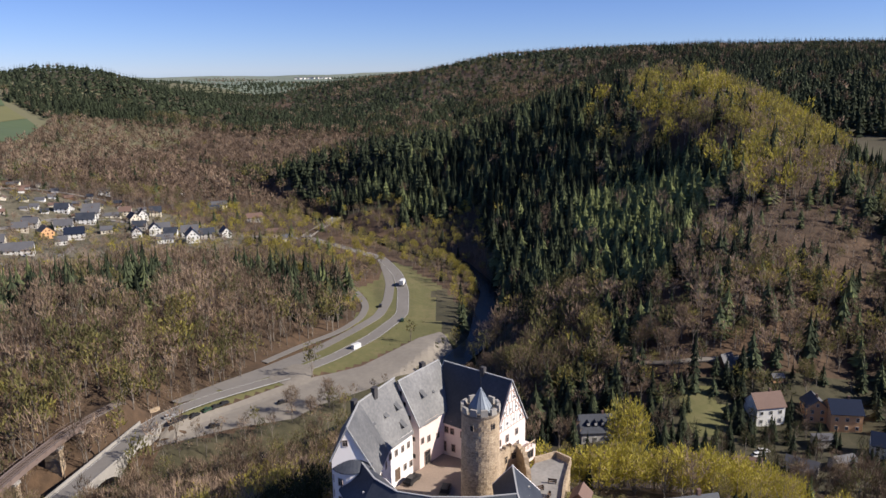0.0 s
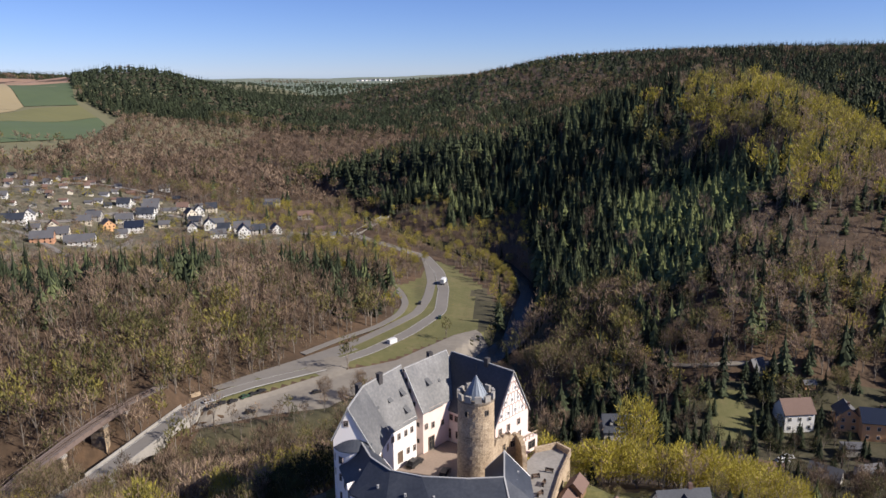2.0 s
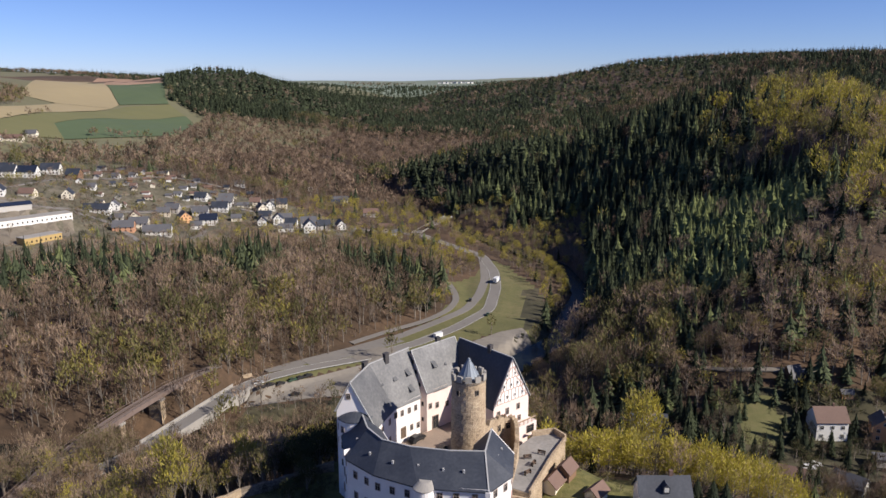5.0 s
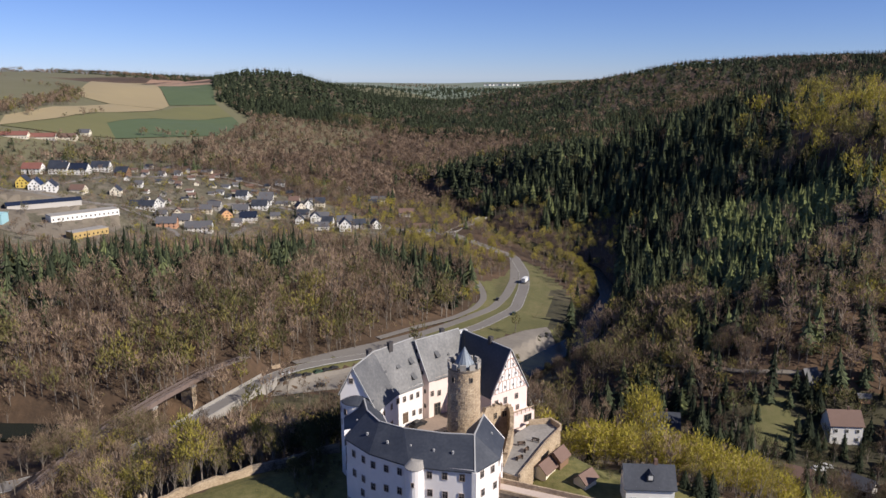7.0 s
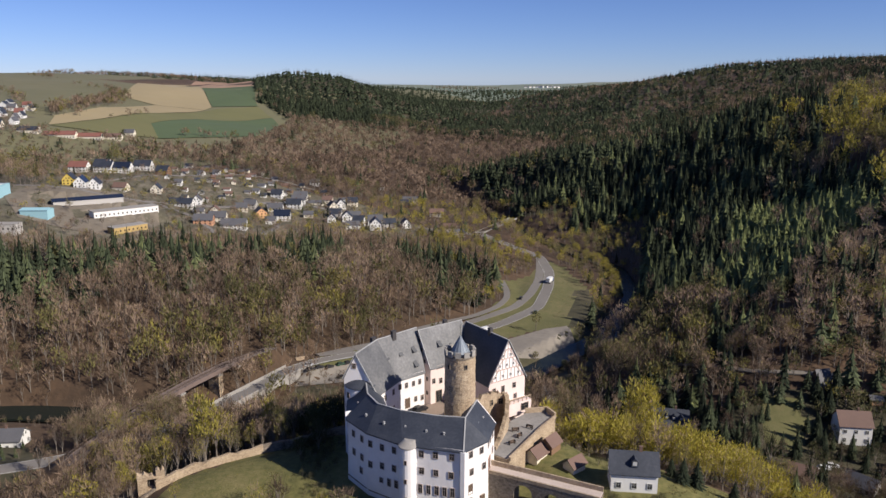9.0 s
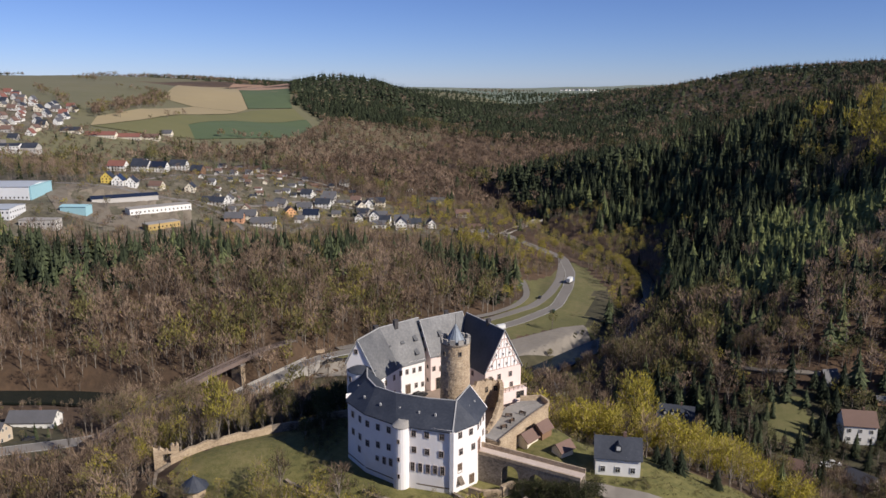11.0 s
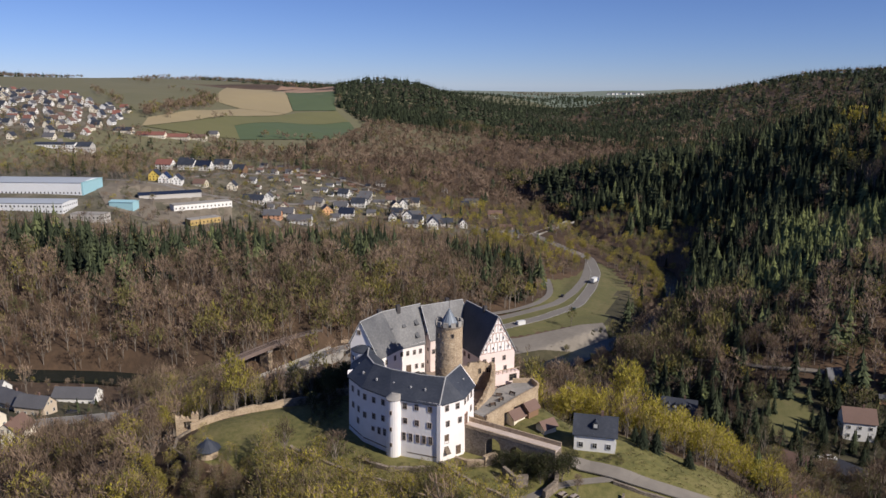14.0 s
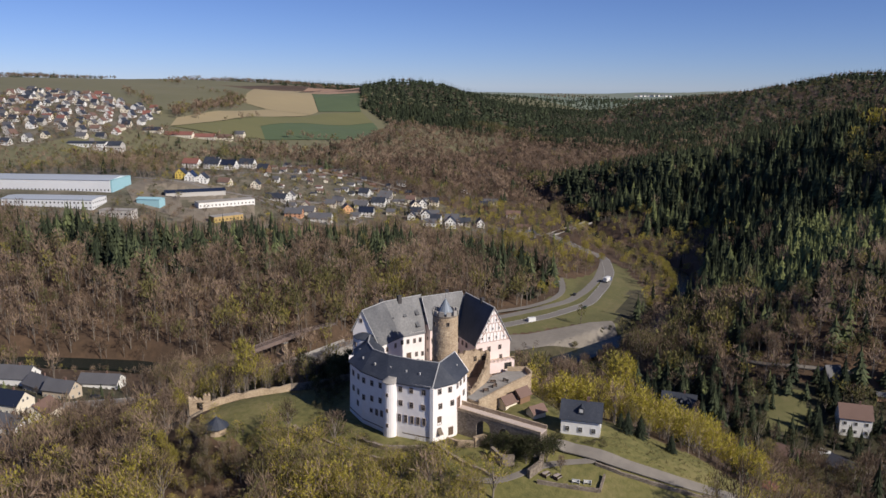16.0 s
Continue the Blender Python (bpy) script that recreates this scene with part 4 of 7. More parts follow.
for s, z, hh in ((1.6, 76.2, 1.3), (4.4, 76.2, 1.5), (8.0, 76.4, 1.3), (8.4, 73.4, 1.2)):
    opening(palace, g0.to_2d(), g1.to_2d(), s, z, 0.85, hh, out=w.to_2d())
court_a, court_b = (a - n * 5.75, b - n * 5.75) if n.dot(Vector((-1, -1, 0))) < 0 else (a + n * 5.75, b + n * 5.75)
for s, z, hh in ((3.0, 76.2, 1.3), (4.8, 76.2, 1.3), (6.3, 76.2, 1.3), (6.6, 72.4, 1.6), (4.2, 72.2, 2.2), (9.0, 76.2, 1.3), (11.5, 76.2, 1.3)):
    opening(palace, court_a.to_2d(), court_b.to_2d(), s, z, 0.9, hh, "timber_red", out=(-1, -1))
q = a + w * 10.2
bm = fresh()
box(bm, -0.5, 0.5, -0.5, 0.5, -1.2, 1.1, pose(q.x, q.y, 88.8, 0, 0, -38))
part("chimney", bm, "chimney_dark", palace)
# gallery in front of the gable
bm = fresh()
ring = [on_gable(0.5, 0, 0.0), on_gable(11.6, 0, 0.0), on_gable(11.6, 0, 2.6), on_gable(0.5, 0, 2.6)]
hull(bm, [[p + Vector((0, 0, 69.5)) for p in ring], [p + Vector((0, 0, 72.7)) for p in ring]])
gallery = part("gallery", bm, "plaster_pink", palace, "raised gallery along the gable")
for i in range(9):
    bm = fresh()
    p = on_gable(0.7 + 1.35 * i, 72.7, 2.45)
    beam(bm, p, p + Vector((0, 0, 1.0)), 0.16)
    part("baluster", bm, "stone", gallery)
bm = fresh()
beam(bm, on_gable(0.5, 73.75, 2.45), on_gable(11.6, 73.75, 2.45), 0.2)
part("handrail", bm, "stone", gallery)
# a dark plate stands for the shade inside this opening
opening(gallery, on_gable(0, 0, 2.6).to_2d(), on_gable(11, 0, 2.6).to_2d(), 9.4, 71.3, 2.2, 1.7, "stone_grey", "glass_dark", "opening", 0.0, "dark plate for the shade in a low opening", out=w.to_2d())

# the keep
keep = thing("castle_tower", pose(0, 0, 0), "round tan rubble-stone keep with battlements and a small lead spire", "castle tower", "castle towers")
bm = fresh()
rngk = random.Random(5)
rings = []
for k in range(57):
    z = 62 + k * 0.51
    r0 = 3.72 - 0.25 * k / 56
    rings.append([((r0 + rngk.uniform(-0.06, 0.06)) * math.cos(2 * math.pi * j / 44), (r0 + rngk.uniform(-0.06, 0.06)) * math.sin(2 * math.pi * j / 44), z) for j in range(44)])
hull(bm, rings)
part("shaft", bm, "stone", keep)
bm = fresh()
tube(bm, [(0, 0, 90.35), (0, 0, 90.75)], [3.62, 3.66], 44)
part("cornice", bm, "stone_grey", keep)
for k in range(11):
    a0 = 2 * math.pi * (k + 0.2) / 11
    bm = fresh()
    lo, hi = [], []
    for r, aa in ((3.66, a0), (3.66, a0 + 0.36), (3.12, a0 + 0.36), (3.12, a0)):
        lo.append((r * math.cos(aa), r * math.sin(aa), 90.7))
        hi.append((r * math.cos(aa), r * math.sin(aa), 91.95 + 0.12 * math.sin(9 * k)))
    hull(bm, [lo, hi])
    part("merlon", bm, "paving_grey", keep)
bm = fresh()
tube(bm, [(0, 0, 90.7), (0, 0, 91.15), (0, 0, 95.0)], [2.35, 2.2, 0.06], 16)
spire = part("spire", bm, "lead", keep, "small conical blue-grey lead spire")
for k in range(16):
    c, s_ = math.cos(2 * math.pi * k / 16), math.sin(2 * math.pi * k / 16)
    bm = fresh()
    beam(bm, (2.2 * c, 2.2 * s_, 91.17), (0.08 * c, 0.08 * s_, 94.95), 0.07)
    part("seam", bm, "lead", spire)
bm = fresh()
beam(bm, (0, 0, 94.6), (0, 0, 97.6), 0.07)
part("pole", bm, "metal_dark", spire)
for ang, z in ((-52, 88.6), (-118, 88.4)):
    c, s_ = math.cos(radians(ang)), math.sin(radians(ang))
    p, tt = Vector((3.5 * c, 3.5 * s_)), Vector((-s_, c))
    opening(keep, p - tt, p + tt, 1.0, z, 0.55, 1.0, "stone_grey", out=(c, s_), proud=0.04)

# the courtyard, the broken wall beside the keep, the terrace
COURT_RING = [(-18.5, -2), (-15.5, -7.6), (-12.3, -10.6), (-7.8, -12.1), (-1.2, -12.2), (2.8, -11.5), (3.0, -4.8), (9.4, -2), (9.4, 12), (4.5, 14.2), (-5.5, 20), (-8.0, 21.5), (-12.5, 13.8), (-17.0, 6.6)]
bm = fresh()
prism(bm, COURT_RING, 60, COURT)
court = part("pavement", bm, "paving", None, "reddish-brown cobbled castle courtyard")
tagged(court, category="courtyard", kind="structure")
ruin = thing("ruined_wall", pose(0, 0, 0), "broken tan rubble wall curving beside the keep", "ruin")
RUIN = [((2.6, 3.0), 78.6), ((4.2, 7.0), 78.4), ((6.0, 10.2), 78.0), ((8.0, 11.6), 77.2), ((9.2, 9.4), 77.2), ((9.7, 6.0), 75.0), ((9.6, 2.6), 72.8), ((9.5, -0.8), 71.6), ((9.4, -4.5), 71.2)]
rr = random.Random(3)
for i in range(len(RUIN) - 1):
    (p, z0), (q, z1) = RUIN[i], RUIN[i + 1]
    p, q = Vector(p).to_3d(), Vector(q).to_3d()
    t = (q - p).normalized()
    nn = Vector((t.y, -t.x, 0)) * 0.45
    bm = fresh()
    m_ = 8
    rows = []
    for k in range(m_ + 1):
        c = p + (q - p) * k / m_
        z = z0 + (z1 - z0) * k / m_ + rr.uniform(-0.7, 0.5)
        rows.append([c - nn + Vector((0, 0, 64)), c + nn + Vector((0, 0, 64)), c + nn + Vector((0, 0, z)), c - nn + Vector((0, 0, z + rr.uniform(-0.2, 0.2)))])
    hull(bm, rows)
    part("wall_piece", bm, "stone", ruin)
# the holes aren't cut: dark plates carry the shade inside them
opening(ruin, (6.0, 10.2), (8.0, 11.6), 1.2, 75.6, 1.1, 1.4, "stone", "glass_dark", "window_hole", 0.42, "dark plate for the shade in a window hole", out=(-0.6, -0.8))
opening(ruin, (4.2, 7.0), (6.0, 10.2), 1.8, 75.8, 1.0, 1.5, "stone", "glass_dark", "window_hole", 0.42, "dark plate for the shade in a window hole", out=(0.8, -0.4))

terrace = thing("terrace", pose(0, 0, 0), "stone terrace with rubble retaining walls and grey paving", "terrace")
TERR = [(9.3, -6.4), (9.6, 11.6), (12.2, 16.8), (17.0, 19.2), (19.7, 16.3), (17.2, 8.0), (13.6, -7.8)]
bm = fresh()
prism(bm, TERR, 60, 70.3, 0.5)
part("retaining_wall", bm, "stone", terrace)
bm = fresh()
prism(bm, [(9.4, -6.2), (9.7, 11.4), (12.3, 16.6), (17.0, 18.9), (19.4, 16.2), (17.0, 8.0), (13.4, -7.6)], 70.25, 70.45)
part("paving", bm, "terrace_paving", terrace)
for p, q, hgt in ((TERR[2], TERR[3], 1.4), (TERR[3], TERR[4], 1.5), (TERR[4], TERR[5], 0.85), (TERR[5], TERR[6], 0.8)):
    bm = fresh()
    beam(bm, (*p, 70.3 + hgt / 2), (*q, 70.3 + hgt / 2), 0.5, hgt)
    part("parapet", bm, "stone", terrace)
for (x, y), rot in (((12.0, 6.0), 20), ((13.5, 3.5), 70), ((14.8, 8.5), -15), ((12.6, -0.5), 50)):
    bench = thing("bench", pose(x, y, 70.45, 0, 0, rot), "dark wooden bench on the grey terrace", "bench", "terrace benches")
    bm = fresh()
    box(bm, -0.9, 0.9, -0.22, 0.22, 0.42, 0.48)
    part("seat", bm, "timber", bench)
    bm = fresh()
    box(bm, -0.9, 0.9, 0.2, 0.26, 0.55, 0.95)
    part("backrest", bm, "timber", bench)
    for sx in (-0.75, 0.75):
        bm = fresh()
        box(bm, sx - 0.04, sx + 0.04, -0.2, 0.26, 0, 0.95)
        part("leg", bm, "metal_dark", bench)

# bridge to the gate
bridge = thing("arched_bridge", pose(0, 0, 0), "rubble-stone arched bridge leading to the castle gate", "bridge")
ba, bb = Vector((9.6, -12.6, 0)), Vector((34.2, -16.0, 0))
bt = (bb - ba).normalized()
bn = Vector((bt.y, -bt.x, 0))
L_ = (bb - ba).length
profile = [(0, 58)]
for c0, rad, foot in ((8.9, 2.0, 67.3), (15.0, 1.6, 67.2)):
    profile += [(c0 - rad, 58), (c0 - rad, foot)] + [(c0 - rad * math.cos(math.pi * k / 8), foot + rad * math.sin(math.pi * k / 8)) for k in range(1, 8)] + [(c0 + rad, foot), (c0 + rad, 58)]
profile += [(L_, 58), (L_, 70.0), (0, 70.3)]
bm = fresh()
rows = [[bm.verts.new(ba + bt * s + bn * o + Vector((0, 0, z))) for s, z in profile] for o in (1.75, -1.75)]
bm.faces.new(rows[0])
bm.faces.new(rows[1][::-1])
for i in range(len(profile)):
    j = (i + 1) % len(profile)
    bm.faces.new((rows[0][i], rows[0][j], rows[1][j], rows[1][i]))
part("arch_wall", bm, "stone_grey", bridge)
bm = fresh()
hull(bm, [[ba + bn * o + Vector((0, 0, z)) for o, z in ((-1.5, 70.2), (1.5, 70.2), (1.5, 70.5), (-1.5, 70.5))], [bb + bn * o + Vector((0, 0, z)) for o, z in ((-1.5, 69.9), (1.5, 69.9), (1.5, 70.2), (-1.5, 70.2))]])
part("deck", bm, "deck_paving", bridge, "pale pinkish paved deck")
for o, hgt in ((1.62, 0.75), (-1.62, 1.3)):
    bm = fresh()
    beam(bm, ba + bn * o + Vector((0, 0, 70.3 + hgt / 2)), bb + bn * o + Vector((0, 0, 69.9 + hgt / 2)), 0.35, hgt)
    part("parapet", bm, "stone", bridge)


# free-standing garden and lawn walls
def wall_run(name, pts, top, thick, mat, label, base_drop=1.2, rough=0.15, category="wall"):
    ob = thing(name, pose(0, 0, 0), label, category, "castle walls")
    r = random.Random(len(pts) * 7 + int(abs(pts[0][0]) * 10))
    for i in range(len(pts) - 1):
        p, q = Vector(pts[i]).to_3d(), Vector(pts[i + 1]).to_3d()
        t = (q - p).normalized()
        nn = Vector((t.y, -t.x, 0)) * thick / 2
        m_ = max(2, int((q - p).length / 1.6))
        rows = []
        for k in range(m_ + 1):
            c = p + (q - p) * k / m_
            g = ground_at(c.x, c.y)
            z = g + top + r.uniform(-rough, rough)
            rows.append([c - nn + Vector((0, 0, g - base_drop)), c + nn + Vector((0, 0, g - base_drop)), c + nn + Vector((0, 0, z)), c - nn + Vector((0, 0, z))])
        bm = fresh()
        hull(bm, rows)
        part("wall_piece", bm, mat, ob)
    return ob


wall_run("rubble_wall", [(-49.5, -4.6), (-54, -9.5), (-60.5, -16.5), (-66, -24.5)], 2.0, 0.8, "stone", "tan-grey broken rubble wall along the edge of the lawn", rough=0.42)
# stretch in the castle's shadow: the shade is put into its darker stone
wall_run("rubble_wall", [(-31, 4), (-40, 2.0), (-49.5, -4.6)], 2.1, 0.8, "stone_grey", "rubble wall below the castle, its shade put into darker stone", rough=0.35)
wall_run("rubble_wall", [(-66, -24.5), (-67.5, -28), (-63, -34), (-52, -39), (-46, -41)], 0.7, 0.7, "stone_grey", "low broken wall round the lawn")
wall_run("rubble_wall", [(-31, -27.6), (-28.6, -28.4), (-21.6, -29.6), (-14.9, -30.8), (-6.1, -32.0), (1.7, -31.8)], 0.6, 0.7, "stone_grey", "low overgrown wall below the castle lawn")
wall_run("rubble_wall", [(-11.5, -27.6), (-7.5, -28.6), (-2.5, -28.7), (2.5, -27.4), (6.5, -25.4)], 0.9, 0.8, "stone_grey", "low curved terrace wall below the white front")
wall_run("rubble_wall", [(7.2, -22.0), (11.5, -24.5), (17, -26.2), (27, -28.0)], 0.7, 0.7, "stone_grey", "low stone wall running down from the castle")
wall_run("rubble_wall", [(10.5, -20.5), (13.8, -21.0), (17.5, -19.5)], 1.6, 0.8, "stone", "short curved retaining wall")
wall_run("rubble_wall", [(17.5, -19.5), (19.5, -16.8)], 2.4, 1.2, "stone", "sloping buttress wall by the bridge")
wall_run("rubble_wall", [(23, -21.5), (26.5, -23.5), (29.0, -22.0)], 2.6, 0.9, "stone_grey", "ruined wall among ivy")
wall_run("rubble_wall", [(33.8, -14.5), (35.2, -20.5), (33.5, -24.5)], 2.2, 0.9, "stone_grey", "stone wall beside the castle drive")
wall_run("rubble_wall", [(46.5, -13.2), (52.6, -13.4), (59.1, -12.9), (65.5, -11.8), (71, -9.9), (79, -4.6)], 0.7, 0.6, "stone_grey", "low stone wall along the drive")
wall_run("rubble_wall", [(35.8, -25.0), (42.7, -23.1), (49.6, -21.0), (49.4, -16.2)], 0.8, 0.5, "stone_grey", "low wall round the picnic lawn")
gate_ruin = thing("ruined_gate", pose(-67.0, -23.6, ground_at(-67.0, -23.6), 0, 0, 38), "ruined stone gate with broken piers beside the lawn wall", "ruin", "castle walls")
r = random.Random(77)
for name, x0, x1, tall, low in (("pier", -3.6, -1.5, 4.6, -1.5), ("threshold", -1.5, 0.5, 0.9, -1.5), ("pier", 0.5, 2.4, 5.2, -1.5), ("lintel", -1.5, 0.5, 4.0, 3.0), ("wall_stump", 2.4, 4.6, 2.9, -1.5)):
    bm = fresh()
    hull(bm, [[Vector((x, d, z)) for d, z in ((-0.6, low), (0.6, low), (0.55, top), (-0.55, top - 0.2))] for x, top in ((x0 + (x1 - x0) * k / 4, tall + r.uniform(-0.5, 0.4)) for k in range(5))])
    part(name, bm, "stone", gate_ruin)
DRIVE = [(33.8, -12.4), (38, -10.9), (45, -10.3), (52, -10.0), (61, -9.1), (68.8, -7.3), (76, -3.6), (84, 2.5), (94, 12)]
strip("path", DRIVE, 2.1, "gravel", 0.14, "pale paved drive up to the castle", category="drive", step=2.0)
strip("path", [(46, -12.0), (41.5, -15.4), (37, -16.8), (33.4, -21.4), (27.9, -29.4), (18, -31.0)], 0.9, "gravel", 0.16, "narrow pale footpath on the lawn", category="footpath", step=2.0)

# pavilion with a pointed slate roof
pav = thing("pavilion", pose(-46.6, -39.8, ground_at(-46.6, -39.8)), "small round stone pavilion with a pointed slate roof", "pavilion")
zr = 67.0 - ground_at(-46.6, -39.8)
bm = fresh()
tube(bm, [(0, 0, -1.5), (0, 0, zr - 2.4)], [2.5, 2.4], 12)
part("wall", bm, "stone", pav)
bm = fresh()
tube(bm, [(0, 0, zr - 2.6), (0, 0, zr - 2.4), (0, 0, zr)], [3.2, 3.15, 0.08], 10)
part("roof", bm, "slate", pav)
bm = fresh()
tube(bm, [(0, 0, zr - 0.05), (0, 0, zr + 0.5)], [0.12, 0.03], 6)
part("finial", bm, "lead", pav)

# ---------------------------------------------------------------- bridges in the valley
def along(line, s):
    i = min(int(s), len(line) - 2)
    a, b = Vector(line[i]), Vector(line[i + 1])
    return a + (b - a) * (s - i), (b - a).normalized()


rail_bridge = thing("railway_bridge", pose(0, 0, 0), "rusty steel girder railway bridge on pale masonry piers", "railway bridge")
pts = [along(RAIL, s)[0] for s in np.linspace(3.2, 7.8, 24)]
turns = [(q - p).normalized() for p, q in zip(pts[:-1], pts[1:])]
turns.append(turns[-1])


def sweep(off, half, z0, z1):
    """Cross-sections of one long member that follows the track."""
    rings = []
    for p, t in zip(pts, turns):
        n2 = Vector((t.y, -t.x))
        rings.append([(*(p + n2 * o), z) for o, z in ((off - half, z0), (off + half, z0), (off + half, z1), (off - half, z1))])
    return rings


for side in (-2.1, 2.1):
    bm = fresh()
    hull(bm, sweep(side, 0.18, 28.2, 30.05))
    part("girder", bm, "rust", rail_bridge)
bm = fresh()
hull(bm, sweep(0.0, 1.92, 29.6, 29.86))
part("deck", bm, "ballast", rail_bridge)
for s in (3.4, 4.3, 5.3, 6.3, 7.3):
    p, t = along(RAIL, s)
    n2 = Vector((t.y, -t.x))
    bm = fresh()
    prism(bm, [tuple(p + n2 * a + t * b) for a, b in ((-2.7, -1.3), (2.7, -1.3), (2.7, 1.3), (-2.7, 1.3))], 11, 27.3, 0.35)
    pier = part("pier", bm, "stone", rail_bridge, "brown masonry pier")
    bm = fresh()
    prism(bm, [tuple(p + n2 * a + t * b) for a, b in ((-3.0, -1.5), (3.0, -1.5), (3.0, 1.5), (-3.0, 1.5))], 27.3, 28.2)
    part("cap", bm, "paving_grey", pier, "pale concrete pier cap")
for side in (-2.45, 2.45):
    bm = fresh()
    hull(bm, sweep(side, 0.05, 30.85, 30.95))
    part("handrail", bm, "rust", rail_bridge)
    for p, q in zip(pts, pts[1:]):
        n2 = Vector(((q - p).normalized().y, -(q - p).normalized().x)) * side
        bm = fresh()
        beam(bm, (*(p + n2), 29.5), (*(p + n2), 30.9), 0.09)
        part("post", bm, "rust", rail_bridge)
strip("railway_track", RAIL, 2.1, "ballast", 0.05, "brown ballast of a single railway track", zs=[z - 0.12 for z in RAIL_Z], thick=0.4, category="railway")
for o in (-0.72, 0.72):
    strip("rail", RAIL, 0.07, "rust", 0.2, "rusty steel rail of the railway", zs=RAIL_Z, thick=0.18, category="rail", offset=o)
sleepers = tagged(new("sleepers"), "dark wooden sleepers under the rails", "sleepers", kind="structure")
bm = fresh()
box(bm, -0.13, 0.13, -1.25, 1.25, 0, 0.16)
sleeper_mesh = bpy.data.meshes.new("sleeper")
bmesh.ops.recalc_face_normals(bm, faces=bm.faces)
bm.to_mesh(sleeper_mesh)
bm.free()
sleeper_mesh.materials.append(M["timber"])
d = 0.0
for i in range(1, len(RAIL) - 1):
    a, b = Vector(RAIL[i]), Vector(RAIL[i + 1])
    k = 0.0
    while k < (b - a).length:
        p = a + (b - a).normalized() * k
        z = RAIL_Z[i] + (RAIL_Z[i + 1] - RAIL_Z[i]) * k / (b - a).length
        o = new("sleeper", sleeper_mesh)
        o.matrix_world = pose(p.x, p.y, z - 0.06, 0, 0, math.degrees(math.atan2(b.y - a.y, b.x - a.x)))
        o.parent = sleepers
        k += 0.9

road_bridge = thing("road_bridge", pose(0, 0, 0), "pale concrete road bridge with low arches and parapets over the river", "road bridge")
ra, rb = Vector((-117.6, 134.0, 0)), Vector((-126.4, 79.0, 0))
rt = (rb - ra).normalized()
rn = Vector((rt.y, -rt.x, 0))
L_ = (rb - ra).length
profile = [(0, 12)]
for c0, rad in ((16.5, 10.0), (38.5, 10.5)):
    profile += [(c0 - rad, 12), (c0 - rad, 15.0)] + [(c0 - rad * math.cos(math.pi * k / 10), 15.0 + 5.4 * math.sin(math.pi * k / 10)) for k in range(1, 10)] + [(c0 + rad, 15.0), (c0 + rad, 12)]
profile += [(L_, 12), (L_, 22.9), (0, 22.4)]
bm = fresh()
rows = [[bm.verts.new(ra + rt * s + rn * o + Vector((0, 0, z))) for s, z in profile] for o in (4.3, -4.3)]
bm.faces.new(rows[0])
bm.faces.new(rows[1][::-1])
for i in range(len(profile)):
    j = (i + 1) % len(profile)
    bm.faces.new((rows[0][i], rows[0][j], rows[1][j], rows[1][i]))
part("arch_wall", bm, "paving_grey", road_bridge)
for o in (4.15, -4.15):
    bm = fresh()
    beam(bm, ra + rn * o + Vector((0, 0, 22.9)), rb + rn * o + Vector((0, 0, 23.4)), 0.4, 1.1)
    part("parapet", bm, "paving_grey", road_bridge)
far_bridge = thing("road_bridge", pose(0, 0, 0), "distant grey road bridge across the river", "road bridge")
bm = fresh()
beam(bm, (-118, 468, 20.6), (-104, 545, 21.2), 7.5, 1.0)
part("deck", bm, "asphalt", far_bridge)
for o in (-3.6, 3.6):
    bm = fresh()
    beam(bm, (-118 + o, 468, 21.6), (-104 + o, 545, 22.2), 0.3, 0.9)
    part("parapet", bm, "paving_grey", far_bridge)
for k in (0.3, 0.7):
    bm = fresh()
    beam(bm, (-118 + 14 * k, 468 + 77 * k, 12), (-118 + 14 * k, 468 + 77 * k, 20.3), 2.2)
    part("pier", bm, "paving_grey", far_bridge)


# ---------------------------------------------------------------- houses
HOUSE_SPOTS = []


